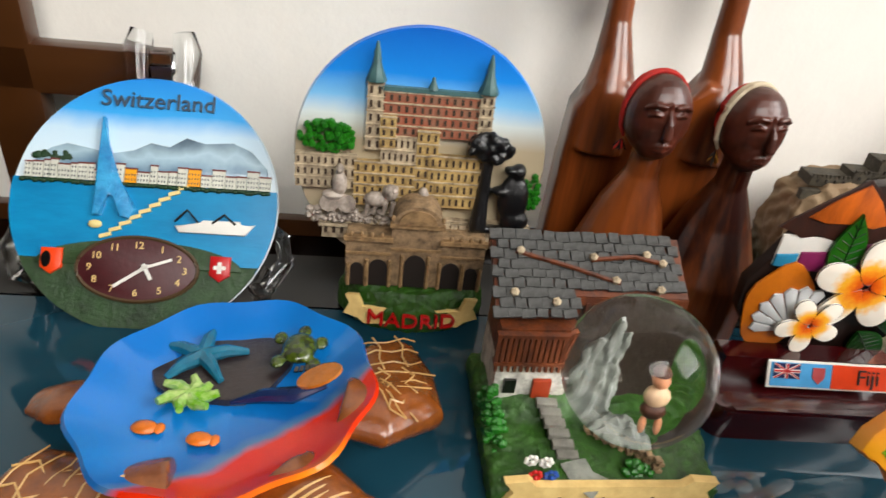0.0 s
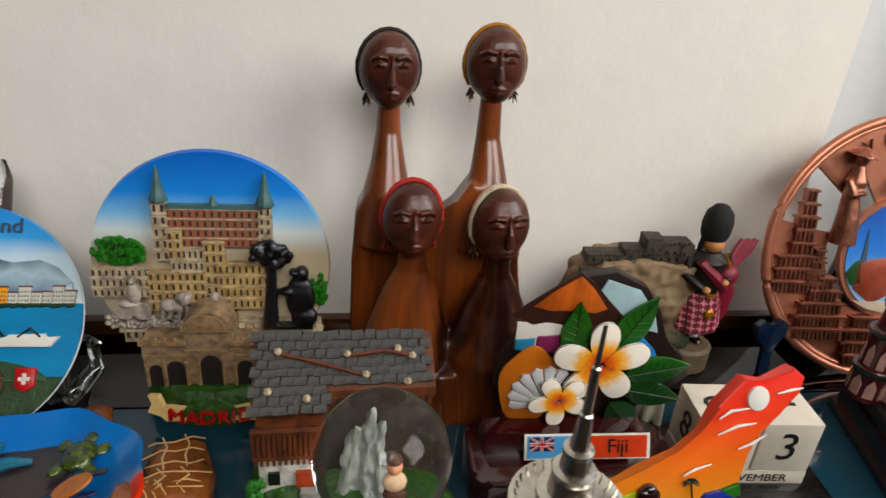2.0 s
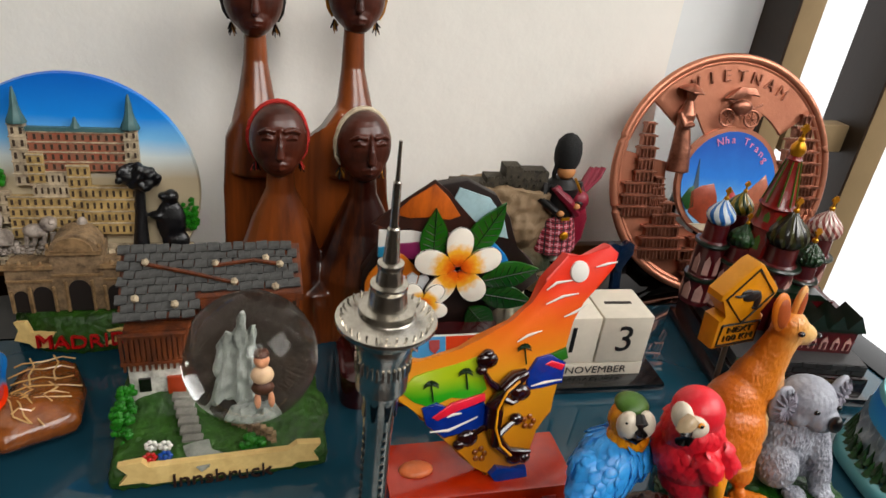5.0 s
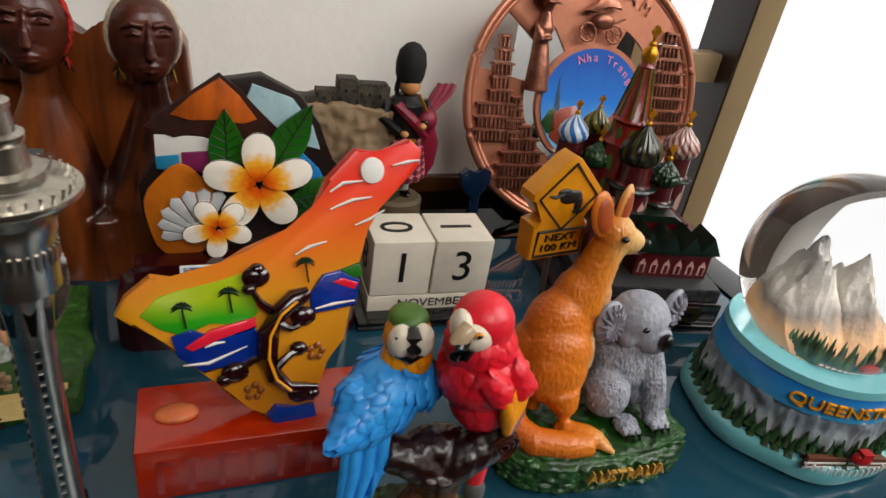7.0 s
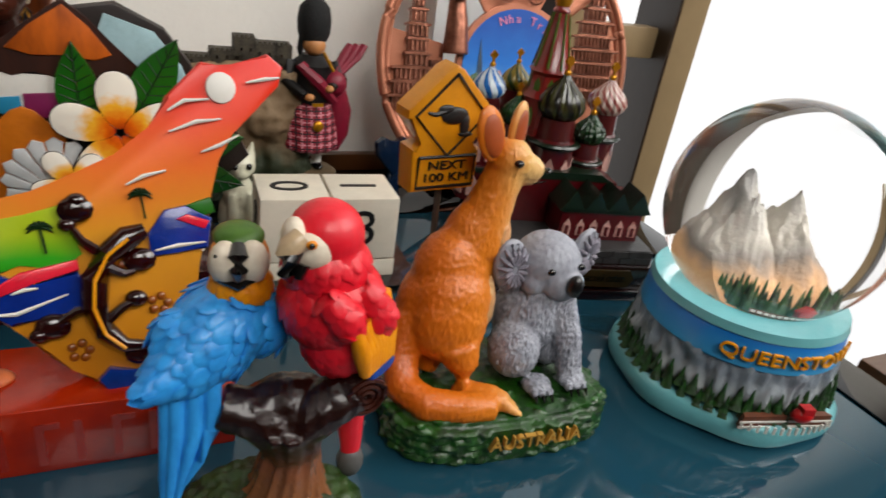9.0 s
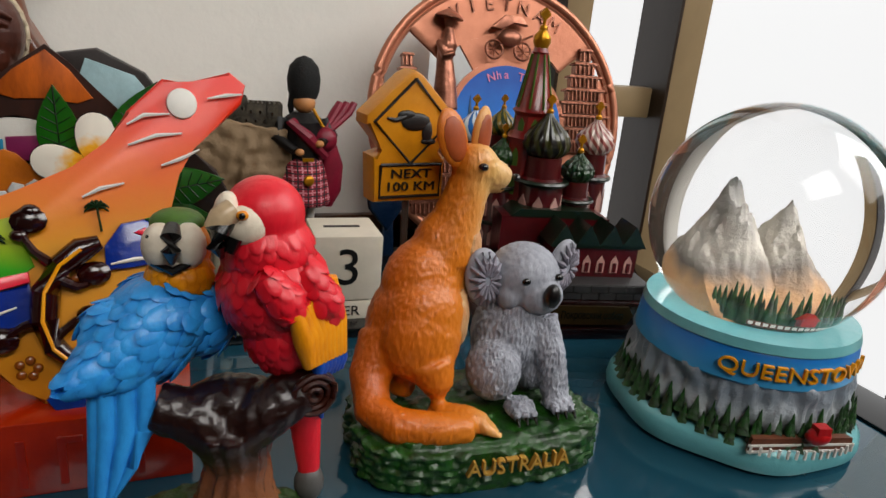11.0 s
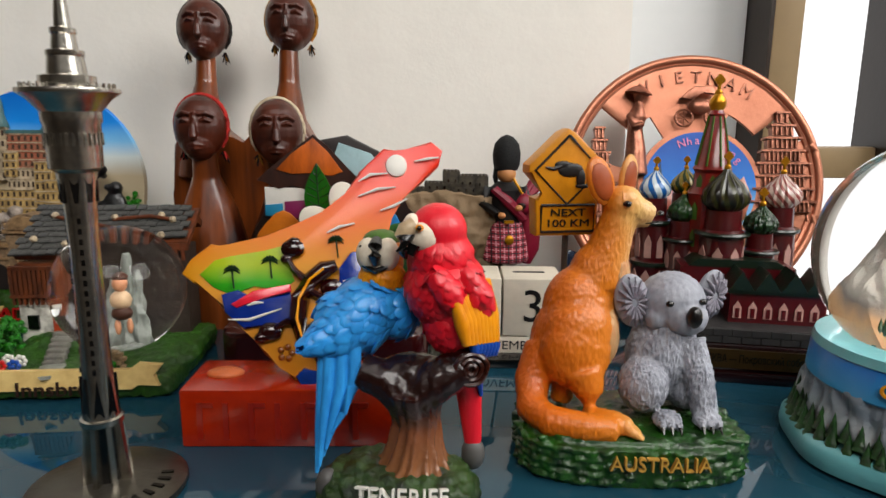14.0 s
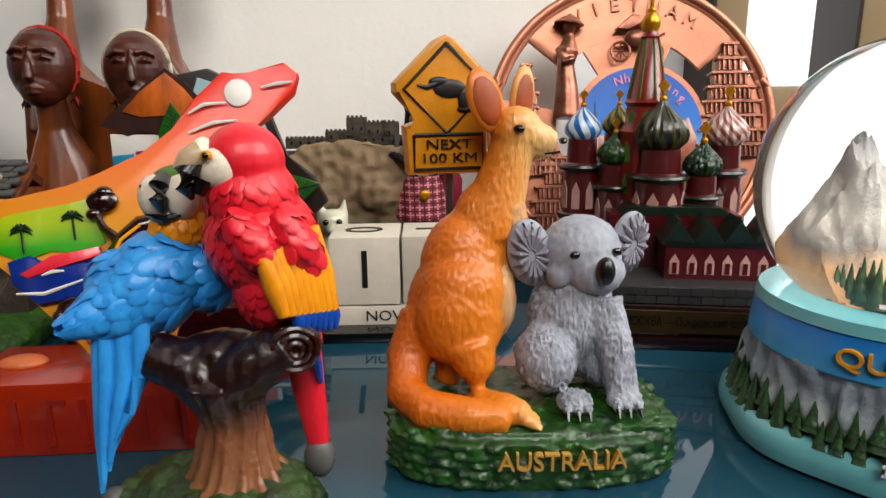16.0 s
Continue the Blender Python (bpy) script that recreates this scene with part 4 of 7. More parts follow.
plq = part("plaque", bm, WHITE, fj, "white plaque with flag and orange name field")
bm = B()
box(bm, -0.0175, -0.0009, 0, 0.030, 0.0006, 0.0115, PT)
part("flag_field", bm, paint("flag_light_blue", "6ab4dc", 0.35), plq)
bm = B()
box(bm, 0.015, -0.0009, 0, 0.034, 0.0006, 0.0115, PT)
part("name_field", bm, ORANGE, plq)
bm = B()
box(bm, -0.025, -0.0012, 0.0018, 0.013, 0.0006, 0.0072, PT)
part("canton", bm, paint("flag_navy", "1c2c6a", 0.35), plq)
for mt, w, y in ((WHITE, 0.0016, -0.0016), (RED, 0.0008, -0.0019)):
    bm = B()
    box(bm, -0.025, y, 0.0018, 0.013, 0.0003, w, PT)
    box(bm, -0.025, y, 0.0018, w, 0.0003, 0.0072, PT)
    for s in (-1, 1):
        box(bm, 0, y + 0.0001, 0, 0.0145, 0.0003, w * 0.6, PT @ pose(-0.025, 0, 0.0018, 0, s * 29))
    part("flag_cross", bm, mt, plq)
bm = B()
prism(bm, [(-0.012, 0.004), (-0.006, 0.004), (-0.006, -0.001), (-0.009, -0.004), (-0.012, -0.001)], -0.0016, -0.001, PT)
part("flag_shield", bm, paint("flag_shield_paint", "c06868", 0.4), plq)
part("lettering", letters("Fiji", 0.0105, 0.0003, PT @ pose(0.016, -0.0013, 0)), paint("letter_maroon", "4a1c18", 0.5), plq)
bm = B()
BRD = [(-0.012, 0.027), (-0.030, 0.036), (-0.041, 0.052), (-0.042, 0.068), (-0.034, 0.082), (-0.028, 0.094), (-0.016, 0.104), (-0.004, 0.120), (0.012, 0.123), (0.030, 0.114), (0.040, 0.100), (0.046, 0.082), (0.058, 0.072), (0.064, 0.060), (0.052, 0.048), (0.036, 0.038), (0.028, 0.030), (0.012, 0.028)]
board = part("board", (prism(bm, BRD, 0.0125, 0.0185, bev=0.0008), bm)[1], paint("board_dark_edge", "3a2416", 0.45, var=0.4, size=0.004), fj, "dark outlined cut-out board")


def decal(name, outline, y, mt, parent, deep=0.0012, label=""):
    bm = B()
    prism(bm, outline, y, y + deep, bev=0.0003)
    return part(name, bm, mt, parent, label)


decal("sky_field", [(0.0, 0.098), (0.008, 0.119), (0.026, 0.113), (0.036, 0.100), (0.040, 0.088)], 0.0117, paint("pale_sky_paint", "bcd4d8", 0.4), board)
THATCH = paint("thatch_orange_paint", "d8842c", 0.45, var=0.45, size=0.003, dark="8a4c1c", lean=(1, 1, 0.3))
THATCHD = paint("thatch_brown_paint", "5a3420", 0.5, var=0.5, size=0.002, dark="301a10", lean=(1, 1, 0.3))
decal("thatch_fringe", [(-0.038, 0.098), (-0.034, 0.102), (-0.020, 0.113), (-0.006, 0.1235), (0.002, 0.117), (0.012, 0.106), (0.022, 0.096), (0.018, 0.0925), (0.012, 0.0955), (0.006, 0.092), (-0.002, 0.095), (-0.010, 0.0925), (-0.018, 0.0955), (-0.026, 0.093), (-0.033, 0.0965)], 0.0110, THATCHD, board, label="dark brown thatch fringe")
decal("thatch", [(-0.027, 0.104), (-0.018, 0.113), (-0.006, 0.1215), (0.002, 0.114), (0.010, 0.103), (0.004, 0.1005), (-0.008, 0.1025), (-0.018, 0.1015)], 0.0103, THATCH, board, label="orange thatched roof")
decal("hut_wall", [(-0.034, 0.078), (-0.034, 0.094), (0.014, 0.093), (0.014, 0.076)], 0.0114, WHITE, board)
for x0, x1, z0, z1, h in ((-0.034, -0.024, 0.078, 0.084, "3c9ab8"), (-0.023, -0.010, 0.077, 0.086, "9a3c74"), (0.001, 0.012, 0.078, 0.092, "8a2c6a")):
    decal("hut_cloth", [(x0, z0), (x0, z1), (x1, z1 + 0.001), (x1, z0 - 0.001)], 0.0106, paint("hut_cloth_" + h, h, 0.45, var=0.15, size=0.003), board, label="coloured hut wall cloth")
decal("sea_field", [(0.024, 0.080), (0.026, 0.092), (0.040, 0.078), (0.044, 0.070), (0.03, 0.07)], 0.0105, paint("bright_sea_blue", "2c9ad0", 0.35), board)
decal("sand_field", oval(0.016, 0.024, -0.024, 0.056, 24, wob=0.05), 0.0095, paint("sand_orange_paint", "d08a24", 0.4, var=0.3, size=0.006, dark="8a4c14"), board, label="orange sand field")
for k in range(7):
    a = radians(200 - 22 * k)
    decal("shell_rib", [(-0.014, 0.044), (-0.014 + 0.019 * math.cos(a - 0.17), 0.050 + 0.017 * math.sin(a - 0.17)), (-0.014 + 0.021 * math.cos(a), 0.050 + 0.019 * math.sin(a)), (-0.014 + 0.019 * math.cos(a + 0.17), 0.050 + 0.017 * math.sin(a + 0.17))], 0.0078 + 0.0001 * k, paint("shell_grey_white", "d0d2d2", 0.4, var=0.2) if k == 0 else bpy.data.materials["shell_grey_white"], board)
LEAF = graded("leaf_paint", [(0.03, "1c5a1c"), (0.06, "1f6420"), (0.09, "3c8a2c"), (0.11, "2a7424")], size=0.003)
for x0, z0, a, ln, w in ((-0.003, 0.072, 92, 0.036, 0.0080), (0.016, 0.076, 62, 0.040, 0.0085), (0.026, 0.062, 12, 0.036, 0.009), (0.026, 0.054, -12, 0.036, 0.008), (0.022, 0.044, -50, 0.024, 0.009)):
    a = radians(a)
    o = [(t * ln, w * math.sin(math.pi * t ** 0.85) * s) for s, ts in ((1, [i / 10 for i in range(11)]), (-1, [i / 10 for i in range(9, 0, -1)])) for t in ts]
    lf = decal("leaf", [(x0 + p * math.cos(a) - r * math.sin(a), z0 + p * math.sin(a) + r * math.cos(a)) for p, r in o], 0.0088, LEAF, fj, 0.0016, "green painted leaf")
    bm = B()
    for k in range(1, 8):
        for s in (-1, 1):
            t0, t1 = k / 9, k / 9 + 0.09
            p0 = (t0 * ln, 0)
            p1 = (t1 * ln, s * 0.8 * w * math.sin(math.pi * min(1, t1) ** 0.85))
            tube(bm, [(x0 + p * math.cos(a) - r * math.sin(a), 0.0086, z0 + p * math.sin(a) + r * math.cos(a)) for p, r in (p0, p1)], 0.0002, 4)
    tube(bm, [(x0, 0.0086, z0), (x0 + ln * math.cos(a), 0.0086, z0 + ln * math.sin(a))], 0.0003, 4)
    part("vein", bm, paint("leaf_vein", "143c10", 0.5) if "leaf_vein" not in bpy.data.materials else bpy.data.materials["leaf_vein"], lf)


def petal_paint(name, cx, cz, r):
    """White petals that turn yellow, orange and red towards the flower's middle."""
    m = paint(name, "f4f0e8", 0.35, size=0.003, bump=0.04, coat=0.3)
    nt, L = m.node_tree, m.node_tree.links.new
    co = nt.nodes.new("ShaderNodeTexCoord")
    mp = node(nt, "ShaderNodeMapping", Location=(-cx / r, 0, -cz / r), Scale=(1 / r, 0.0, 1 / r))
    L(co.outputs["Object"], mp.inputs[0])
    ln = nt.nodes.new("ShaderNodeVectorMath")
    ln.operation = "LENGTH"
    L(mp.outputs[0], ln.inputs[0])
    ns = node(nt, "ShaderNodeTexNoise", Scale=350.0)
    L(co.outputs["Object"], ns.inputs["Vector"])
    ad = nt.nodes.new("ShaderNodeMath")
    ad.operation = "MULTIPLY_ADD"
    L(ns.outputs["Fac"], ad.inputs[0])
    ad.inputs[1].default_value = 0.25
    L(ln.outputs["Value"], ad.inputs[2])
    rp = nt.nodes.new("ShaderNodeValToRGB")
    e = rp.color_ramp.elements
    e.new(0.4), e.new(0.6)
    for k, (p, h) in enumerate(((0.12, "c83c14"), (0.36, "ee8c1c"), (0.58, "f8c850"), (0.78, "f6f1e6"))):
        e[k].position, e[k].color = p, c(h)
    L(ad.outputs[0], rp.inputs[0]), L(rp.outputs[0], nt.nodes["Principled BSDF"].inputs["Base Color"])
    return m


for cx, cz, r, y, a0 in ((0.011, 0.072, 0.026, 0.0055, 20), (-0.008, 0.050, 0.0165, 0.0035, 50)):
    fl_bm = B()
    PM = petal_paint("petal_paint", cx, cz, r)
    first = None
    for k in range(5):
        a = radians(a0 + 72 * k)
        ca, sa = math.cos(a), math.sin(a)
        o = [(r * (0.06 + 0.47 * (1 - math.cos(t))), r * 0.36 * math.sin(t) * (0.6 + 0.4 * (1 - math.cos(t)) / 2)) for t in [2 * math.pi * i / 22 for i in range(22)]]
        pts = [(cx + p * ca - w * sa, cz + p * sa + w * ca) for p, w in o]
        bm = B()
        prism(bm, pts, y + 0.0002 * k, y + 0.0012 + 0.0002 * k, bev=0.0003)
        if k == 0:
            first = part("flower", bm, PM, fj, "white frangipani with yellow and red heart")
        else:
            part("petal", bm, PM, first)
        bm = B()
        tube(bm, [(px, y + 0.0003 + 0.0002 * k, pz) for px, pz in pts + pts[:1]], 0.00025, 4)
        part("petal_edge", bm, BLACK, first)

# ---- hill castle and toy piper ----
ca = thing("castle_figurine", "grey-brown resin castle on a rocky hill", "souvenir", pose(0.327, 0.468, 0, 0, 0, 3))
bm = B()
prism(bm, [(-0.045, 0), (0.042, 0), (0.040, 0.05), (0.034, 0.078), (0.0, 0.083), (-0.026, 0.080), (-0.040, 0.07), (-0.046, 0.04)], -0.016, 0.014)
for x0, z0, rr in ((-0.03, 0.02, 0.018), (0.0, 0.02, 0.02), (0.028, 0.02, 0.018), (-0.02, 0.045, 0.014), (0.018, 0.05, 0.015)):
    ball(bm, x0, -0.010, z0, rr, 0.012, rr)
rock = moulded(bm, 0.0010, 4, 0.0020, 170)
for v in rock.verts:
    v.co.z = max(v.co.z, 0.0)
ROCK = graded("castle_rock_paint", [(0.0, "2c3c20"), (0.035, "485030"), (0.050, "8a765c"), (0.085, "a8947a")], rough=0.7, size=0.002, bump=0.8, coat=0.0, wobble=0.02)
part("rock", rock, ROCK, ca, "rocky hill with dark green foot")
bm, wn = B(), B()
for x0, w, z0, h in ((-0.024, 0.026, 0.078, 0.006), (-0.004, 0.018, 0.080, 0.008), (0.006, 0.012, 0.080, 0.016), (0.017, 0.014, 0.080, 0.013), (0.027, 0.010, 0.078, 0.015), (0.012, 0.030, 0.078, 0.008)):
    box(bm, x0, -0.004, z0 + h / 2, w, 0.014, h, bev=0.0004)
    for k in range(int(w / 0.0026)):
        box(bm, x0 - w / 2 + 0.0013 + 0.0026 * k, -0.0105, z0 + h + 0.0007, 0.0014, 0.0018, 0.0016)
        if k % 2:
            box(wn, x0 - w / 2 + 0.0013 + 0.0026 * k, -0.0113, z0 + h * 0.6, 0.0009, 0.0006, 0.0018)
box(bm, -0.012, -0.013, 0.074, 0.06, 0.004, 0.006)
part("castle_wall", bm, paint("castle_stone_paint", "6a6252", 0.7, var=0.55, size=0.0018, bump=0.8, dark="2c281e"), ca, "grey-brown battlemented walls")
part("castle_window_row", wn, BLACK, ca)

TARTAN = paint("red_tartan_cloth", "a82448", 0.7, var=0.2, size=0.002, bump=0.2)
nt = TARTAN.node_tree
tc = nt.nodes.new("ShaderNodeTexCoord")
mixes = nt.nodes["Principled BSDF"].inputs["Base Color"].links[0].from_socket
for rot, hcol in (((0, 0, 0), "d8a0a8"), ((0, radians(90), 0), "d8a0a8"), ((0, 0, 0), "3a1424"), ((0, radians(90), 0), "3a1424")):
    k = 0.0 if hcol.startswith("d8") else 0.0022
    mp = node(nt, "ShaderNodeMapping", Rotation=rot, Location=(k, 0, k))
    nt.links.new(tc.outputs["Object"], mp.inputs[0])
    wv = node(nt, "ShaderNodeTexWave", Scale=72.0)
    nt.links.new(mp.outputs[0], wv.inputs["Vector"])
    gt = nt.nodes.new("ShaderNodeMath")
    gt.operation = "GREATER_THAN"
    gt.inputs[1].default_value = 0.93
    nt.links.new(wv.outputs["Fac"], gt.inputs[0])
    mx = node(nt, "ShaderNodeMix")
    mx.data_type = "RGBA"
    mx.inputs["B"].default_value = c(hcol)
    nt.links.new(gt.outputs[0], mx.inputs["Factor"]), nt.links.new(mixes, mx.inputs["A"])
    mixes = mx.outputs["Result"]
nt.links.new(mixes, nt.nodes["Principled BSDF"].inputs["Base Color"])
skin, coat_b, hat, kilt, bag, sock, shoe, stand, brass = B(), B(), B(), B(), B(), B(), B(), B(), B()
lathe(stand, [(0.013, 0), (0.014, 0.001), (0.014, 0.016), (0.012, 0.018)], 0, 0, 0, 24)
for s in (-1, 1):
    tube(sock, [(s * 0.004, 0, 0.020), (s * 0.0042, 0, 0.038)], [0.0024, 0.003], 10)
    ball(shoe, s * 0.0042, -0.002, 0.0198, 0.0027, 0.005, 0.0022, seg=10)
lathe(kilt, [(0.0125, 0.032), (0.0138, 0.034), (0.0112, 0.052), (0.0086, 0.061)], 0, 0, 0, 48, wave=12, amp=0.035)
tube(coat_b, [(0, 0, 0.058), (0, 0, 0.070), (0, 0, 0.082), (0, 0, 0.087)], [0.0088, 0.0092, 0.0098, 0.005], 16)
tube(coat_b, [(-0.009, 0, 0.083), (-0.0125, -0.003, 0.072), (-0.006, -0.0105, 0.066)], [0.0036, 0.0034, 0.0026], 10)
tube(coat_b, [(0.009, 0, 0.083), (0.0125, -0.003, 0.074), (0.006, -0.0105, 0.071)], [0.0036, 0.0034, 0.0026], 10)
for p in ((-0.004, -0.0115, 0.0655), (0.005, -0.0115, 0.0705)):
    ball(skin, *p, 0.0022, seg=10)
ball(skin, 0, -0.001, 0.0925, 0.0052, 0.0055, 0.0062, seg=16)
lathe(hat, [(0.0060, 0.095), (0.0072, 0.099), (0.0076, 0.106), (0.0066, 0.113), (0.0035, 0.1175), (0.0005, 0.119)], 0, 0.0006, 0, 24)
tube(hat, [(-0.0052, 0.0, 0.100), (-0.0058, 0.001, 0.090), (-0.005, 0.002, 0.084)], [0.0014, 0.0015, 0.0008], 6)
ball(bag, 0.009, -0.006, 0.072, 0.0058, 0.005, 0.0075, pose(0, 0, 0), 14)
tube(bag, [(0.011, 0, 0.07), (0.0135, 0.002, 0.055), (0.0125, 0.003, 0.040), (0.010, 0.003, 0.030)], [0.0045, 0.0070, 0.0078, 0.0060], 12)
tube(bag, [(-0.0075, -0.0062, 0.083), (0.0, -0.0105, 0.074), (0.0085, -0.0072, 0.062)], [0.0026, 0.0032, 0.0026], 8)
for dx in (0.0, 0.0035, 0.007):
    tube(bag, [(0.008 + dx * 0.3, -0.004, 0.075), (0.0145 + dx, 0.0, 0.087), (0.018 + dx, 0.002, 0.093)], [0.0016, 0.0022, 0.0018], 8)
tube(brass, [(0.002, -0.0095, 0.0905), (0.007, -0.0095, 0.080)], 0.0008, 6)
box(brass, 0, -0.0112, 0.061, 0.005, 0.001, 0.002)
ball(brass, 0, -0.0135, 0.049, 0.0026, 0.0015, 0.0035, seg=10)
pp = figure("toy_piper", [(skin, paint("doll_face_paint", "d0a070", 0.5)), (coat_b, paint("black_jacket_paint", "1c1416", 0.5, var=0.3, size=0.002)), (hat, paint("black_plush_hat", "141416", 0.8, var=0.4, size=0.0015, bump=0.9)), (kilt, TARTAN), (bag, paint("crimson_bag_paint", "a0204c", 0.5, var=0.4, size=0.003)), (sock, WHITE), (shoe, BLACK), (stand, paint("toy_stand_stone", "8a7a62", 0.6, var=0.4, size=0.003)), (brass, GOLD)], None, "toy bagpiper in red tartan kilt and tall black hat", "figurine")
pp.matrix_world = pose(0.372, 0.462, 0, 0, 0, 8) @ Matrix.Diagonal((1.3, 1.2, 1.02, 1))


# ---- cube calendar with a small cat ----
cl = thing("cube_calendar", "white wooden cube calendar on black base", "calendar", pose(0.3655, 0.3615, 0, 0, 0, 1))
bm = B()
box(bm, 0.002, 0.002, 0.0025, 0.086, 0.058, 0.005, bev=0.0012)
part("base", bm, BLACK, cl, "black lacquered base")
IVORY = paint("ivory_white_paint", "e2dccf", 0.4, var=0.12, size=0.004, bump=0.06)
INK = paint("black_print", "18171a", 0.5, var=0.1)
bm = B()
box(bm, -0.001, 0.0, 0.0095, 0.067, 0.032, 0.0095, bev=0.0007)
month = part("month_block", bm, IVORY, cl)
part("lettering", letters("NOVEMBER", 0.0072, 0.0002, pose(0.002, -0.0161, 0.0092), width=0.040), INK, month)
for x0, front, top, side in ((-0.0178, "1", "0", "8"), (0.0158, "3", "1", "2")):
    bm = B()
    box(bm, x0, 0, 0.0311, 0.0326, 0.0326, 0.0326, bev=0.0012)
    cube = part("cube", bm, IVORY, cl, "white cube with black digits")
    part("digit", letters(front, 0.026, 0.0002, pose(x0, -0.0164, 0.0311)), INK, cube)
    part("digit", letters(top, 0.026, 0.0002, pose(x0, 0, 0.0475, -90, 0, 90)), INK, cube)
    part("digit", letters(side, 0.024, 0.0002, pose(x0 - 0.0164, 0, 0.0311, 0, 0, -90)), INK, cube)
bm = B()
for f in ((0, 0, 0.014, 0.010, 0.011, 0.015), (0, -0.003, 0.028, 0.008, 0.008, 0.012), (0, -0.005, 0.044, 0.0085, 0.008, 0.0075), (0, -0.011, 0.0415, 0.004, 0.003, 0.003)):
    ball(bm, *f, seg=16)
for s in (-1, 1):
    tube(bm, [(s * 0.0052, -0.004, 0.047), (s * 0.0068, -0.004, 0.0565)], [0.0036, 0.0005], 8)
    tube(bm, [(s * 0.004, -0.008, 0.03), (s * 0.0045, -0.011, 0.003)], [0.003, 0.0025], 8)
eyes = B()
for s in (-1, 1):
    ball(eyes, s * 0.0034, -0.0118, 0.0455, 0.0017, seg=8)
cat = moulded(bm, 0.0009, 2)
for v in cat.verts:
    v.co.z = max(v.co.z, 0.0)
k = figure("cat_figurine", [(cat, paint("cat_white_glaze", "d8d6c4", 0.25, var=0.15, coat=0.4)), (eyes, BLACK)], None, "small white ceramic cat with black eyes beside calendar", "figurine")
k.matrix_world = pose(0.3255, 0.4015, 0, 0, 0, 8)

# ---- island map with lizard on an orange block ----
mp_ = thing("map_souvenir", "island map with lizard on orange resin block", "souvenir", pose(0.2705, 0.2600, 0, 0, 0, 3))
BLOCKM = paint("orange_resin", "c24a18", 0.2, var=0.5, size=0.012, dark="8a1c10", coat=0.5, bump=0.1)
bm = B()
box(bm, 0.001, 0, 0.0125, 0.086, 0.034, 0.025, bev=0.0012)
blk = part("block", bm, BLOCKM, mp_, "glossy orange-red resin block")
bm = B()
for k in range(7):
    box(bm, -0.034 + 0.0105 * k, -0.0172, 0.0115, 0.0022, 0.0008, 0.016)
    if k % 2 == 0:
        box(bm, -0.034 + 0.0105 * k + 0.003, -0.0172, 0.0185, 0.005, 0.0008, 0.002)
part("writing_bars", bm, paint("dark_red_print", "b03a18", 0.3, var=0.2, coat=0.4), blk)
bm = B()
ball(bm, -0.028, 0.000, 0.0255, 0.008, 0.005, 0.0025)
part("shell", bm, paint("peach_shell", "e09060", 0.35, var=0.4, size=0.003, bump=0.4), mp_, "peach coloured shell")
MT = pose(0.0110, -0.0045, 0.0235, -19, 0, 4)
CX = [(40, 430), (60, 395), (110, 355), (150, 360), (250, 330), (300, 300), (390, 260), (450, 210), (480, 150), (545, 85), (600, 90), (670, 55), (700, 75), (690, 110), (640, 160), (590, 200), (560, 250), (545, 300), (545, 340), (520, 430), (510, 490), (460, 530), (430, 610), (430, 640), (320, 650), (290, 620), (250, 600), (200, 540), (140, 500), (110, 460), (70, 450)]


def on_map(x, y):
    return ((x - 370) * 0.000169, (650 - y) * 0.000184 - (x - 370) * 0.0000174)


def lay(outline, y0, y1, mt, name, parent, label="", bev=0.0004):
    bm = B()
    prism(bm, [on_map(*p) for p in outline], y0, y1, MT, bev)
    return part(name, bm, mt, parent, label)


MAPM = graded("map_sunset_paint", [(0.026, "c88c14"), (0.075, "dca81c"), (0.095, "e88a1c"), (0.112, "e85a1c"), (0.126, "e84020")], rough=0.4, size=0.004, coat=0.12, wobble=0.012)
mp1 = lay(CX, -0.003, 0.003, MAPM, "map", mp_, "yellow, orange and red island map", 0.0012)
lay([(p[0] * 0.9 + 22, p[1] * 0.9 + 46) for p in [(70, 425), (110, 385), (150, 372), (240, 350), (300, 330), (330, 420), (290, 450), (220, 440), (160, 470), (110, 455)]], -0.0036, -0.002, graded("map_green_paint", [(0.05, "1f8a28"), (0.066, "4ab428"), (0.074, "b8c820")], size=0.004, coat=0.6), "green_field", mp1, "green field")
SEA = paint("map_sea_blue", "1c50a8", 0.2, var=0.4, size=0.006, coat=0.6, dark="12307a")
lay([(140, 470), (180, 455), (240, 480), (310, 450), (330, 520), (270, 520), (200, 545), (150, 510)], -0.0048, -0.002, SEA, "sea", mp1, "blue sea relief", 0.001)
lay([(430, 385), (460, 345), (500, 335), (545, 355), (535, 410), (470, 420), (430, 430)], -0.0048, -0.002, SEA, "sea", mp1, "blue sea relief", 0.001)
lay([(165, 490), (220, 455), (310, 432), (312, 450), (240, 472), (180, 498)], -0.0054, -0.004, paint("map_pink", "e83c5a", 0.25, coat=0.5), "coral_band", mp1, "pink wave")
lay([(480, 360), (500, 350), (540, 360), (530, 375)], -0.0054, -0.004, bpy.data.materials["map_pink"], "coral_band", mp1)
lay([(500, 335), (545, 318), (552, 345), (530, 352)], -0.0045, -0.002, GREEN, "green_field", mp1)
bm = B()
prism(bm, oval(0.0047, 0.0050, *on_map(578, 126), 24), -0.0042, -0.002, MT, 0.0006)
part("sun", bm, WHITE, mp1, "white sun disc")
bm = B()
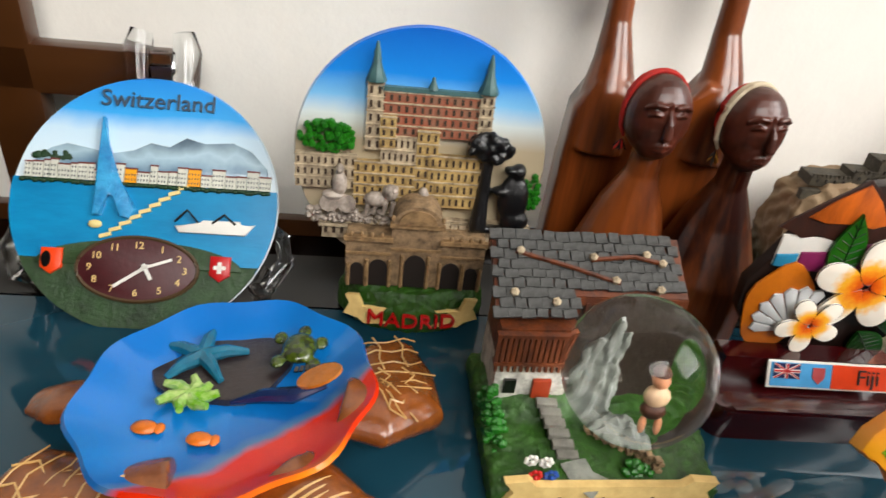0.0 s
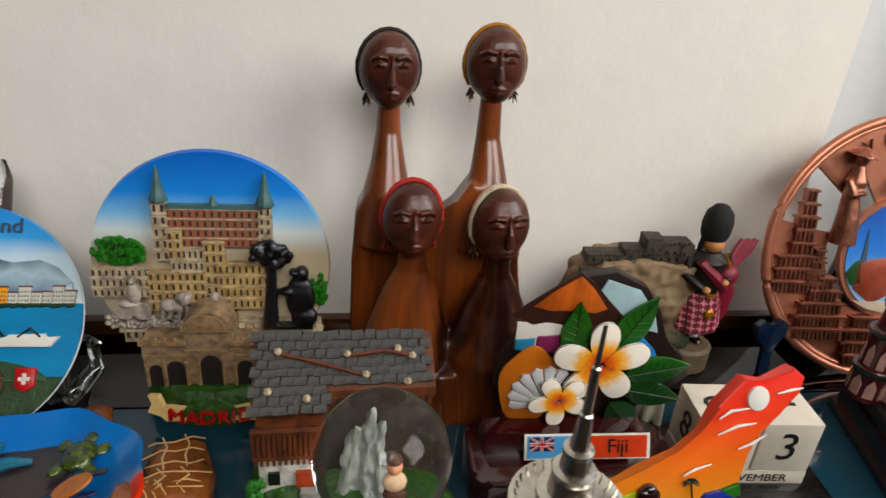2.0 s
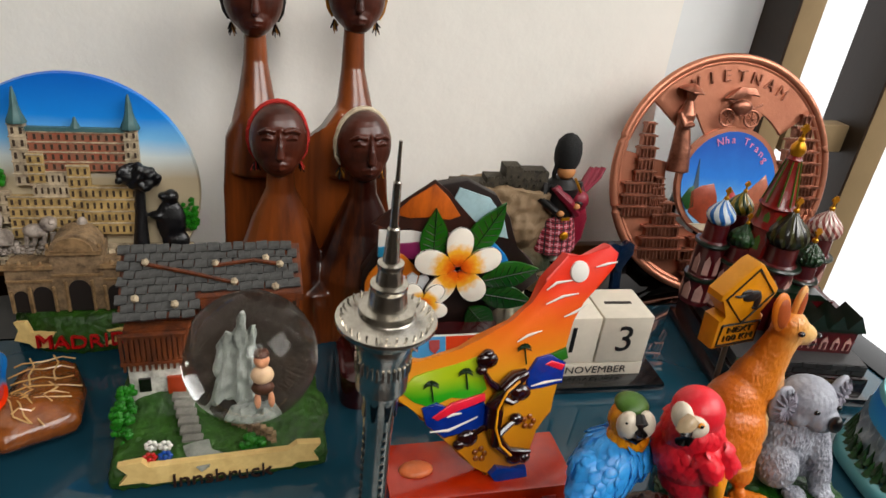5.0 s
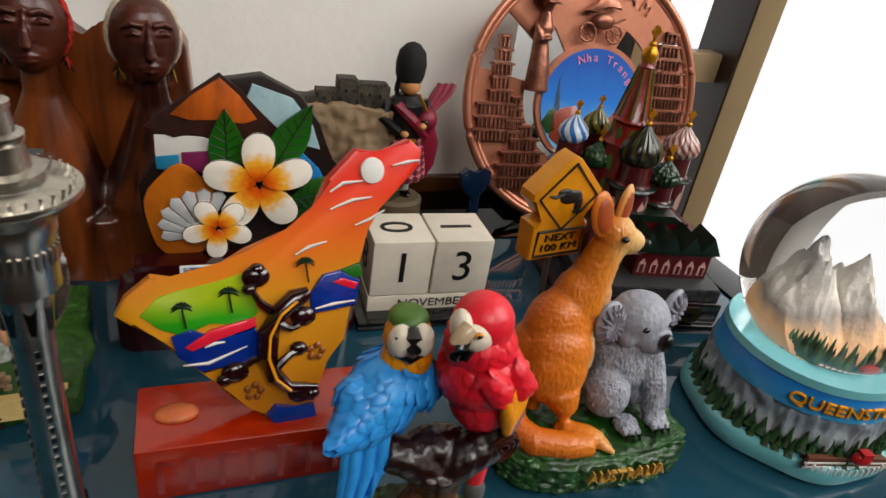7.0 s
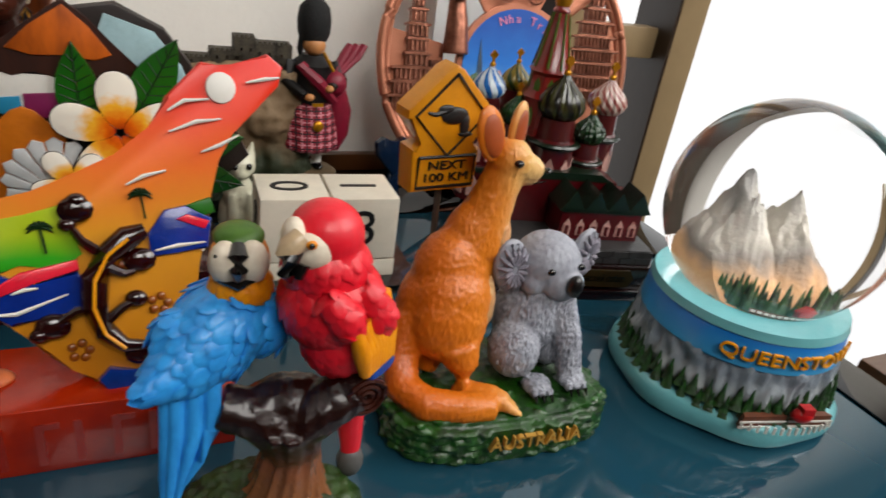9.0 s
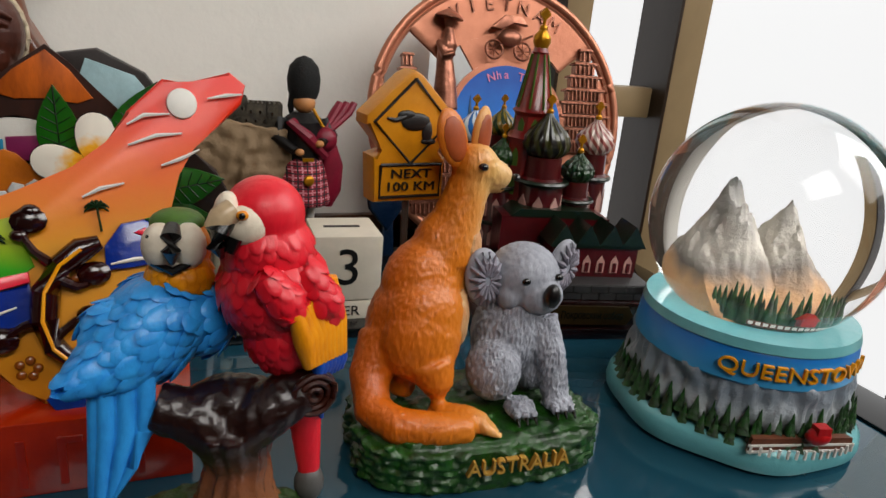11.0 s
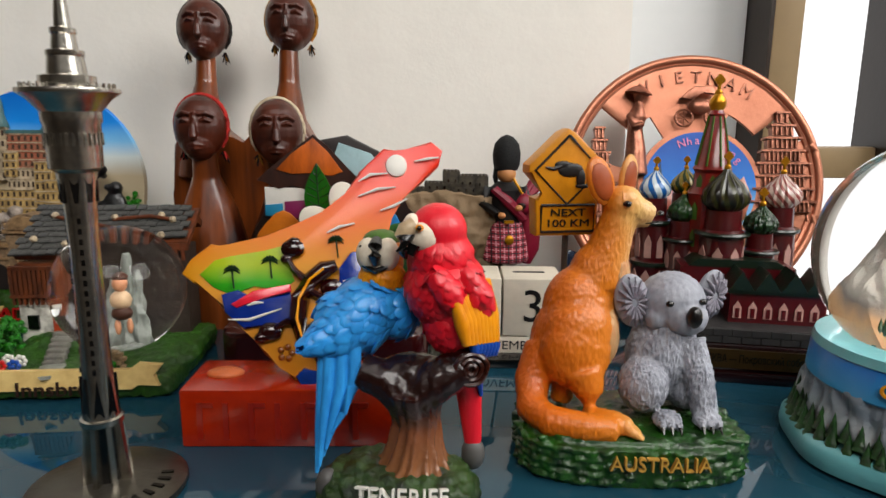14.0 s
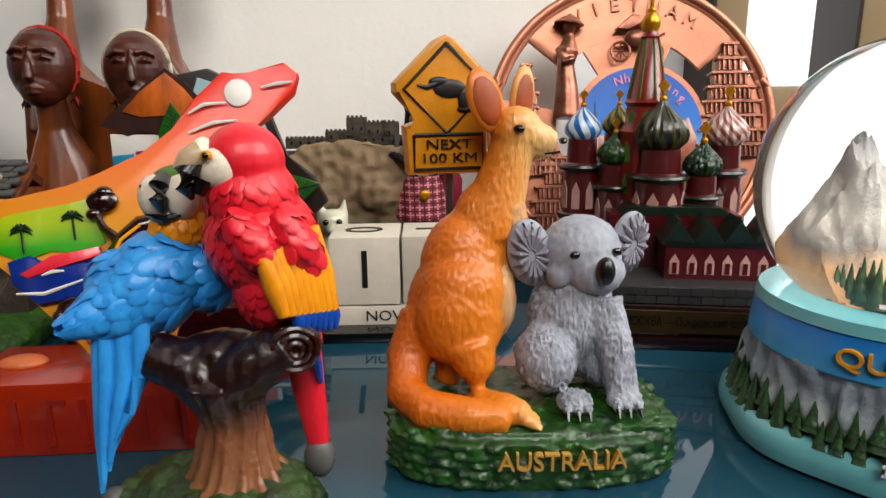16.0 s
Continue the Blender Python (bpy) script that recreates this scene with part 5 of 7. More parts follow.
for a in ([(480, 175), (510, 155), (555, 148)], [(480, 210), (530, 188), (575, 180)], [(400, 305), (430, 288), (470, 276)], [(535, 240), (570, 225), (605, 205)], [(625, 112), (660, 102), (690, 96)], [(160, 525), (210, 522), (290, 490)], [(205, 490), (225, 482), (245, 480)], [(440, 415), (480, 405), (530, 398)]):
    tube(bm, [(on_map(*p)[0], -0.0042 if p[1] < 330 else -0.0052, on_map(*p)[1]) for p in a], [0.0003, 0.0007, 0.0003], 5, MT)
part("white_streak", bm, WHITE, mp1)
bm = B()
for x0, y0 in ((165, 410), (258, 380), (422, 318)):
    u, v = on_map(x0, y0)
    tube(bm, [(u, -0.0042, v), (u + 0.001, -0.0042, v - 0.008)], 0.0004, 5, MT)
    for k in range(7):
        a = radians(-20 + 36 * k)
        tube(bm, [(u, -0.0042, v), (u + 0.0022 * math.cos(a), -0.0044, v + 0.0018 * math.sin(a)), (u + 0.0036 * math.cos(a), -0.0042, v + 0.002 * math.sin(a) - 0.0012)], [0.0005, 0.0005, 0.0002], 4, MT)
part("palm_row", bm, paint("palm_dark_green", "1c4a1c", 0.4), mp1)
LIZ = paint("lizard_brown", "4a1414", 0.15, var=0.5, size=0.003, dark="1c0808", coat=0.7)
bm = B()
body = [(425, 378), (395, 392), (360, 420), (335, 465), (330, 510), (345, 555), (375, 580), (440, 582)]
tube(bm, [(on_map(*p)[0], -0.006, on_map(*p)[1]) for p in body], [0.0022, 0.004, 0.0036, 0.0042, 0.004, 0.0034, 0.0024, 0.001], 10, MT)
for a in ([(355, 425), (320, 400), (300, 370)], [(335, 510), (300, 520), (262, 545)], [(350, 440), (385, 455), (402, 450)], [(345, 540), (380, 510), (400, 500)]):
    tube(bm, [(on_map(*p)[0], -0.0055, on_map(*p)[1]) for p in a], [0.0018, 0.0014, 0.001], 7, MT)
for x0, y0, r in ((315, 350, 0.0052), (318, 335, 0.003), (262, 545, 0.0052), (240, 560, 0.003), (412, 432, 0.005), (400, 500, 0.0036), (400, 595, 0.005), (300, 375, 0.0028), (425, 600, 0.0034)):
    u, v = on_map(x0, y0)
    ball(bm, u, -0.0045, v, r, 0.0025, r * 0.8, MT, 10)
liz = part("lizard", bm, LIZ, mp_, "glossy dark brown lizard relief")
bm = B()
tube(bm, [(on_map(*p)[0], -0.0098, on_map(*p)[1]) for p in body[1:7]], 0.0006, 6, MT)
part("stripe", bm, YELLOW, liz)
bm = B()
for x0, y0 in ((440, 510), (300, 590), (375, 430)):
    u, v = on_map(x0, y0)
    for k in range(5):
        ball(bm, u + 0.0025 * math.cos(1.3 * k), -0.0036, v + 0.0025 * math.sin(1.3 * k), 0.0014, 0.0008, 0.0014, MT, 8)
part("paw_print", bm, paint("ochre_print", "a86a14", 0.3, coat=0.4), mp1)
bm = B()
prism(bm, [on_map(*p) for p in ((325, 640), (345, 620), (390, 628), (430, 622), (435, 648), (400, 665), (345, 668))], -0.0065, 0.002, MT, 0.001)
wv = part("wave_foot", bm, paint("wave_blue", "1858a8", 0.2, coat=0.5, var=0.4), mp_, "blue wave holding the map")

# ---- steel tower model ----
STEEL = paint("polished_steel", "e0dcd4", 0.26, 1.0, var=0.35, size=0.003, bump=0.06, dark="77726a")
tw = thing("tower_model", "polished steel tower model on round base", "souvenir", pose(0.2165, 0.2085, 0) @ Matrix.Diagonal((0.96, 0.96, 0.972, 1)))
bm = B()
lathe(bm, [(0.0275, 0), (0.028, 0.001), (0.028, 0.003), (0.026, 0.0042), (0.012, 0.0055)], seg=48)
bs = part("base", bm, paint("pewter_base", "8a867e", 0.35, 0.9, var=0.35, size=0.004), tw, "round pewter base")
bm = B()
for k in range(7):
    a = radians(-62 + 13 * k)
    box(bm, 0.021, 0, 0.0048, 0.0045, 0.0016, 0.0008, pose(0, 0, 0, 0, 0, math.degrees(a)))
part("writing_bars", bm, paint("pewter_letter", "55524c", 0.4, 0.9), bs)
bm = B()
lathe(bm, [(0.0066, 0.0295), (0.0064, 0.031), (0.0056, 0.040), (0.0051, 0.050), (0.0049, 0.065), (0.0049, 0.095), (0.0053, 0.108), (0.0064, 0.1185), (0.0085, 0.120), (0.0088, 0.134), (0.0094, 0.1355), (0.0094, 0.1385), (0.0128, 0.1425), (0.0158, 0.1445), (0.0160, 0.1452), (0.0158, 0.1460), (0.0095, 0.1468), (0.0088, 0.1475), (0.0088, 0.1500), (0.0062, 0.1505), (0.0055, 0.156), (0.0058, 0.1565), (0.0058, 0.158), (0.0042, 0.1585), (0.0036, 0.163), (0.0040, 0.1635), (0.0040, 0.165), (0.0026, 0.1655), (0.0018, 0.176), (0.0013, 0.1765), (0.0012, 0.190), (0.0007, 0.1905), (0.0005, 0.202)], seg=36)
sh = part("shaft", bm, STEEL, tw, "slender polished steel shaft and viewing deck")
bm = B()
lathe(bm, [(0.0068, 0.0275), (0.0075, 0.028), (0.0075, 0.030), (0.0064, 0.0305)], seg=32)
part("collar", bm, STEEL, sh)
for k in range(8):
    bm = B()
    prism(bm, [(0.0035, 0.004), (0.0090, 0.004), (0.0069, 0.0285), (0.0035, 0.0285)], -0.0009, 0.0009, pose(0, 0, 0, 0, 0, 45 * k))
    part("leg_fin", bm, STEEL, tw)
bm = B()
lathe(bm, [(0.0055, 0.0045), (0.0048, 0.028)], seg=16)
part("core", bm, BLACK, tw)
bm = B()
for k in range(22):
    for a in (200, 290):
        if 3 < k < 20:
            box(bm, 0.0048 + (0.0004 if k < 5 else 0), 0, 0.034 + 0.0036 * k, 0.0010, 0.0012, 0.0019, pose(0, 0, 0, 0, 0, a))
for k in range(8):
    prism(bm, [(-0.0006, 0.1085), (0.0006, 0.1085), (0.0017, 0.1178), (-0.0017, 0.1178)], -0.0060, -0.0052, pose(0, 0, 0, 0, 0, 45 * k + 20) @ pose(0, 0, 0.0, 0))
    prism(bm, [(-0.0018, 0.0315), (0.0018, 0.0315), (0.0002, 0.046)], -0.0062, -0.0052, pose(0, 0, 0, 0, 0, 45 * k + 22.5))
part("window_dots", bm, BLACK, sh)
bm = B()
for k in range(30):
    a = radians(12 * k)
    box(bm, 0.0089, 0, 0.1295, 0.0006, 0.0008, 0.004, pose(0, 0, 0, 0, 0, 12 * k))
    box(bm, 0.0141, 0, 0.1466, 0.0006, 0.0005, 0.0022, pose(0, 0, 0, 0, 0, 12 * k))
part("deck_railing", bm, STEEL, sh)

# ---- pair of parrots on a branch ----
pr = thing("parrot_figurine", "resin parrots on a brown tree stump, grassy base", "figurine", pose(0.322, 0.206, 0))
MOSS = paint("mossy_base_paint", "4c6c28", 0.4, var=0.75, size=0.0032, bump=1.0, dark="1a2c10", coat=0.2)
bm = B()
lathe(bm, [(0.027, 0), (0.029, 0.003), (0.0285, 0.008), (0.024, 0.013), (0.015, 0.016)], 0, 0, 0, 36, Matrix.Diagonal((1, 0.76, 1, 1)))
pb = moulded(bm, 0.0010, 1, 0.0016, 340)
for v in pb.verts:
    v.co.z = max(v.co.z, 0.0)
base = part("base", pb, MOSS, pr, "green grassy base with white letters")
bm = letters("TENERIFE", 0.0078, 0.0011, pose(0, -0.0008, 0.0085), width=0.0300)
part("lettering", bowed(bm, 0.0415, pose(0.003, -0.0222, 0.0058, -18)), WHITE, base)
bm = B()
tube(bm, [(0.005, 0.002, 0.008), (0.0055, 0.002, 0.018), (0.006, 0.002, 0.030), (0.005, 0.001, 0.042)], [0.0140, 0.0100, 0.0074, 0.0088], 18)
tube(bm, [(0.004, 0.001, 0.040), (-0.004, 0.002, 0.045), (-0.013, 0.003, 0.048)], [0.0088, 0.0072, 0.0060], 14)
tube(bm, [(0.005, 0.001, 0.040), (0.014, -0.001, 0.047), (0.0225, 0.000, 0.0515)], [0.0085, 0.0074, 0.0066], 14)
tube(bm, [(0.0225, 0.004, 0.0520), (0.0248, -0.0040, 0.0520)], [0.0070, 0.0064], 16)
ball(bm, 0.005, 0.004, 0.048, 0.013, 0.008, 0.006)
q = random.Random(31)
for k in range(15):
    a = radians(24 * k)
    tw_ = q.uniform(0.15, 0.5)
    tube(bm, [(0.005 + 0.0150 * math.cos(a), 0.002 + 0.0150 * math.sin(a), 0.009), (0.0055 + 0.0104 * math.cos(a + tw_ / 2), 0.002 + 0.0104 * math.sin(a + tw_ / 2), 0.0175), (0.006 + 0.0076 * math.cos(a + tw_), 0.002 + 0.0076 * math.sin(a + tw_), 0.031), (0.005 + 0.0094 * math.cos(a + tw_), 0.001 + 0.0094 * math.sin(a + tw_), 0.043)], [0.0020, 0.0012, 0.0010, 0.0014], 6)
BARK = graded("stump_paint", [(0.008, "7c5236"), (0.020, "a47a58"), (0.034, "93664a"), (0.042, "4c261a"), (0.060, "3a1a12")], rough=0.25, size=0.0022, bump=0.6, coat=0.5, wobble=0.009)
st = part("stump", moulded(bm, 0.0007, 1, 0.0005, 420, (1, 1, 0.35)), BARK, pr, "brown moulded tree stump")
bm = B()
for r in (0.0054, 0.0036, 0.0017):
    tube(bm, [(r * (1 + 0.06 * math.sin(3 * t)) * math.cos(t), 0, r * math.sin(t)) for t in [2 * math.pi * i / 18 for i in range(19)]], 0.0008, 6, pose(0.0250, -0.0046, 0.052, 0, 0, 12))
part("knot_ring", bm, paint("knot_brown", "5a3020", 0.3, var=0.4, size=0.002, coat=0.5), st)
FEATHER_R = paint("red_feather_paint", "ea3850", 0.42, var=0.25, size=0.0020, bump=0.25, dark="c82038", coat=0.15, lean=(1, 1, 0.4))
FEATHER_B = paint("blue_feather_paint", "58baf2", 0.4, var=0.4, size=0.0024, bump=0.3, dark="2c84cc", coat=0.15, lean=(1, 1, 0.5))


def plumage(skin, step, wide, down, keep, seed, long=1.45, thick=0.26):
    """Overlapping feather tips laid over a skin, an uneven step apart, all pointing down the body."""
    skin.normal_update()
    q = random.Random(seed)
    spots = [(v.co.copy(), v.normal.copy()) for v in skin.verts if keep(v.co)]
    q.shuffle(spots)
    taken, grid = [], {}
    for p, n in spots:
        cell = tuple(int(math.floor(a / step)) for a in p)
        if any((p - o).length < step for dx in (-1, 0, 1) for dy in (-1, 0, 1) for dz in (-1, 0, 1) for o in grid.get((cell[0] + dx, cell[1] + dy, cell[2] + dz), ())):
            continue
        grid.setdefault(cell, []).append(p)
        taken.append((p, n))
    out = B()
    for p, n in taken:
        d = Vector(down(p))
        d = (d - n * d.dot(n)).normalized()
        side = d.cross(n)
        m = Matrix((side, d, n)).transposed().to_4x4()
        m.translation = p + n * 0.0001
        w = wide * q.uniform(0.85, 1.15)
        bmesh.ops.create_icosphere(out, subdivisions=2, radius=1, matrix=m @ pose(0, 0, 0, 10 + q.uniform(-3, 3), 0, q.uniform(-8, 8)) @ Matrix.Diagonal((w, w * long, w * thick, 1)))
    return out


# red bird
bm = B()
for f in ((0.0132, 0.0065, 0.0968, 0.0098, 0.0096, 0.0092), (0.0138, 0.0068, 0.0885, 0.0112, 0.0110, 0.0105), (0.0155, 0.0070, 0.0775, 0.0136, 0.0132, 0.0140), (0.0190, 0.0070, 0.0665, 0.0112, 0.0116, 0.0130)):
    ball(bm, *f)
red_tail = [(0.0215, 0.0080, 0.0580), (0.0240, 0.0090, 0.0420), (0.0262, 0.0105, 0.0180)]
tube(bm, red_tail, [0.0070, 0.0050, 0.0032], 14, flat=0.7)
red = moulded(bm, 0.0007, 3)
wing = B()
tube(wing, [(0.0225, -0.0015, 0.0850), (0.0262, -0.0010, 0.0770), (0.0272, 0.0020, 0.0730), (0.0274, 0.0030, 0.0715)], [0.0030, 0.0050, 0.0050, 0.0036], 16)
tube(wing, [(0.0120, -0.0050, 0.0850), (0.0170, -0.0052, 0.0790), (0.0190, -0.0050, 0.0745)], [0.0030, 0.0044, 0.0036], 14)
wing = moulded(wing, 0.0007, 3)
fr = plumage(red, 0.0023, 0.0019, lambda p: (0.3, 0, -1), lambda p: 0.050 < p.z < 0.0930, 1, thick=0.13)
fw = plumage(wing, 0.0024, 0.0020, lambda p: (0.45, 0.1, -1), lambda p: True, 2, thick=0.15)
yel, blu, cheek, beak, foot, upper, lids, iris = B(), B(), B(), B(), B(), B(), B(), B()
for k in range(9):
    x0, y0 = 0.0205 + 0.0012 * k, -0.0070 + 0.0014 * k
    tube(yel, [(x0 - 0.0010, y0 - 0.0004, 0.0760 + 0.0006 * k), (x0 + 0.0012, y0 - 0.0006, 0.0690), (x0 + 0.0028, y0 + 0.0006, 0.0615 - 0.0003 * k)], [0.0018, 0.0027, 0.0017], 12)
    if k > 1:
        tube(blu, [(x0 + 0.0022, y0 + 0.0002, 0.0645), (x0 + 0.0030, y0 + 0.0008, 0.0595 - 0.0003 * k), (x0 + 0.0032, y0 + 0.0012, 0.0560 - 0.0003 * k)], [0.0015, 0.0018, 0.0006], 10)
for dx, z0 in ((0.0035, 0.0470), (0.0038, 0.0440)):
    tube(blu, [(0.0240 + dx, 0.0060, z0), (0.0248 + dx, 0.0066, z0 - 0.006)], [0.0014, 0.0006], 6)
ball(cheek, 0.0092, 0.0002, 0.0955, 0.0058, 0.0040, 0.0052, pose(0, 0, 0), 24)
ball(cheek, 0.0048, 0.0030, 0.0975, 0.0034, 0.0052, 0.0054, pose(0, 0, 0), 20)
tube(upper, [(0.0058, -0.0012, 0.0995), (0.0030, -0.0026, 0.0980), (0.0012, -0.0030, 0.0955)], [0.0030, 0.0029, 0.0020], 14)
tube(beak, [(0.0046, -0.0020, 0.0975), (0.0024, -0.0036, 0.0952), (0.0022, -0.0040, 0.0920), (0.0034, -0.0034, 0.0890)], [0.0022, 0.0028, 0.0023, 0.0005], 14)
tube(beak, [(0.0060, -0.0026, 0.0935), (0.0046, -0.0034, 0.0902)], [0.0021, 0.0016], 10)
ball(lids, 0.0078, -0.0042, 0.0992, 0.0014, 0.0008, 0.0012, seg=12)
ball(iris, 0.0077, -0.0047, 0.0992, 0.0008, 0.0006, 0.0008, seg=10)
for x0, y0, z0 in ((0.0262, 0.0105, 0.0140), (-0.0240, -0.0040, 0.0085)):
    ball(foot, x0, y0, z0, 0.0044, 0.0040, 0.0062, seg=14)
WHITEP = paint("parrot_white_paint", "ece4d6", 0.45, var=0.25, size=0.002, bump=0.3, dark="c8b49c")
BEAKM = paint("beak_black_paint", "1c1a1c", 0.25, var=0.2, coat=0.4)
CREAMB = paint("beak_cream_paint", "d8c4a8", 0.35, var=0.3, size=0.002, coat=0.3)
YELF = paint("yellow_feather_paint", "f2b414", 0.4, var=0.4, size=0.0016, bump=0.4, dark="d07c0c", lean=(1, 1, 0.3))
BLUF = paint("wing_blue_paint", "1f6cc0", 0.4, var=0.3, size=0.002, bump=0.3)
figure("red_parrot", [(red, FEATHER_R), (fr, FEATHER_R), (wing, FEATHER_R), (fw, FEATHER_R), (yel, YELF), (blu, BLUF), (cheek, WHITEP), (upper, CREAMB), (beak, BEAKM), (lids, YELF), (iris, BEAKM), (foot, paint("grey_stone_paint", "7a7876", 0.5, var=0.4))], pr, "red resin parrot with yellow and blue wing")
# blue and yellow bird
bm = B()
tube(bm, [(-0.0060, 0.0165, 0.0755), (-0.0095, 0.0150, 0.0690), (-0.0160, 0.0105, 0.0630), (-0.0235, 0.0045, 0.0595), (-0.0315, -0.0020, 0.0575)], [0.0080, 0.0122, 0.0118, 0.0080, 0.0018], 20)
ball(bm, -0.0010, 0.0150, 0.0660, 0.0075, 0.0080, 0.0095)
ball(bm, -0.0210, 0.0100, 0.0660, 0.0080, 0.0070, 0.0080)
blue = moulded(bm, 0.0007, 3)
fb = plumage(blue, 0.0031, 0.0027, lambda p: (-1, -0.55, -0.45), lambda p: p.z < 0.0775, 3, long=1.6, thick=0.18)
tail = B()
for k in range(6):
    x0, x1 = -0.0255 + 0.0022 * k, -0.0282 + 0.0012 * k
    yy = 0.0030 - 0.0012 * (k % 2)
    tube(tail, [(x0, yy, 0.0580), (x0 - 0.0004, yy - 0.0026, 0.0440), (0.5 * (x0 + x1), yy - 0.0040, 0.0300 + 0.001 * k), (x1, yy - 0.0052, 0.0120 + 0.0032 * k)], [0.0022, 0.0021, 0.0018, 0.0007], 10, flat=0.8)
yb, cap, wf, bk, dk = B(), B(), B(), B(), B()
ball(yb, -0.0070, 0.0160, 0.0855, 0.0078, 0.0076, 0.0082, seg=20)
ball(yb, -0.0068, 0.0140, 0.0785, 0.0078, 0.0070, 0.0072, seg=20)
yb = moulded(yb, 0.0006, 2)
fy = plumage(yb, 0.0020, 0.0016, lambda p: (0, 0, -1), lambda p: p.z < 0.0835, 4)
ball(cap, -0.0072, 0.0170, 0.0915, 0.0066, 0.0066, 0.0034, seg=18)
for sg_ in (-1, 1):
    ball(wf, -0.0076 + sg_ * 0.0033, 0.0100, 0.0875, 0.0042, 0.0044, 0.0058, seg=16)
    ball(dk, -0.0078 + sg_ * 0.0052, 0.0078, 0.0905, 0.0007, seg=8)
ball(wf, -0.0076, 0.0110, 0.0825, 0.0056, 0.0036, 0.0030, seg=16)
tube(bk, [(-0.0078, 0.0092, 0.0925), (-0.0080, 0.0060, 0.0910), (-0.0080, 0.0048, 0.0880), (-0.0080, 0.0058, 0.0845)], [0.0018, 0.0024, 0.0023, 0.0006], 14)
tube(dk, [(-0.0132, 0.0098, 0.0875), (-0.0122, 0.0078, 0.0840), (-0.0080, 0.0066, 0.0822), (-0.0036, 0.0078, 0.0840), (-0.0026, 0.0098, 0.0875)], [0.0007, 0.0009, 0.0011, 0.0009, 0.0007], 8)
figure("blue_parrot", [(blue, FEATHER_B), (fb, FEATHER_B), (tail, FEATHER_B), (yb, YELF), (fy, YELF), (cap, paint("cap_green_paint", "6a8c3c", 0.45, var=0.4, size=0.002, dark="3c6424")), (wf, WHITEP), (bk, paint("beak_dark_grey_paint", "34302e", 0.3, var=0.3, coat=0.4)), (dk, BEAKM)], pr, "blue and yellow resin parrot")

# ---- kangaroo and koala with a road sign ----
kg = thing("kangaroo_figurine", "resin kangaroo and koala on grass base with sign", "figurine", pose(0.410, 0.2455, 0))


def rounded(rx, ry, n=56, p=3.2):
    """A rounded oblong outline."""
    out = []
    for i in range(n):
        a = 2 * math.pi * i / n
        ca, sa = math.cos(a), math.sin(a)
        out.append((rx * math.copysign(abs(ca) ** (2 / p), ca), ry * math.copysign(abs(sa) ** (2 / p), sa)))
    return out


bm = B()
slab(bm, rounded(0.0430, 0.0265), 0.0, 0.0150)
slab(bm, rounded(0.0400, 0.0240), 0.0, 0.0170)
q = random.Random(6)
edge = rounded(0.0430, 0.0265, 150)
for r in range(5):
    for k in range(0, 150, 3):
        x0, y0 = edge[(k + q.randrange(3)) % 150]
        ball(bm, x0 * 0.995, y0 * 0.995, 0.0022 + 0.0030 * r + q.uniform(-0.0006, 0.0006), q.uniform(0.0022, 0.0036), 0.0022, q.uniform(0.0009, 0.0014), pose(0, 0, 0), 8)
for k in range(130):
    ball(bm, q.uniform(-0.038, 0.038), q.uniform(-0.022, 0.022), 0.0170, q.uniform(0.0014, 0.0030), 0.0012, 0.0010, seg=6)
gb = moulded(bm, 0.0008, 1, 0.0004, 600)
for v in gb.verts:
    v.co.z = max(v.co.z, 0.0)
GR2 = paint("deep_grass_paint", "3c7420", 0.35, var=0.7, size=0.0022, bump=0.8, dark="123812", coat=0.4)
base = part("base", gb, GR2, kg, "green grassy base with gold letters")
bm = letters("AUSTRALIA", 0.0074, 0.0010, pose(0, -0.0004, 0.0108), width=0.0365)
part("lettering", bowed(bm, 0.30, pose(0.0062, -0.0290, 0, -2, 0, 1)), paint("pale_gold_paint", "d8b468", 0.4, 0.2, var=0.2), base)
bm = B()
for f in ((-0.0225, 0.0110, 0.0440, 0.0160, 0.0150, 0.0190), (-0.0190, 0.0115, 0.0570, 0.0150, 0.0130, 0.0185), (-0.0120, 0.0135, 0.0700, 0.0118, 0.0100, 0.0150), (-0.0032, 0.0145, 0.1000, 0.0082, 0.0074, 0.0080), (0.0028, 0.0140, 0.0975, 0.0062, 0.0056, 0.0056), (-0.0215, 0.0000, 0.0425, 0.0140, 0.0090, 0.0150)):
    ball(bm, *f)
tube(bm, [(-0.0120, 0.0135, 0.0680), (-0.0085, 0.0140, 0.0800), (-0.0058, 0.0145, 0.0890), (-0.0035, 0.0145, 0.0975)], [0.0116, 0.0090, 0.0076, 0.0068], 18)
tube(bm, [(0.0000, 0.0140, 0.0985), (0.0060, 0.0135, 0.0970), (0.0092, 0.0132, 0.0958)], [0.0062, 0.0046, 0.0034], 14)
tube(bm, [(0.0030, 0.0136, 0.0945), (0.0080, 0.0132, 0.0930)], [0.0036, 0.0024], 10)
tube(bm, [(-0.0190, -0.0030, 0.0360), (-0.0165, -0.0060, 0.0280), (-0.0165, -0.0085, 0.0190)], [0.0088, 0.0058, 0.0048], 14)
tube(bm, [(-0.0240, 0.0080, 0.0330), (-0.0255, 0.0060, 0.0190)], [0.0060, 0.0042], 12)
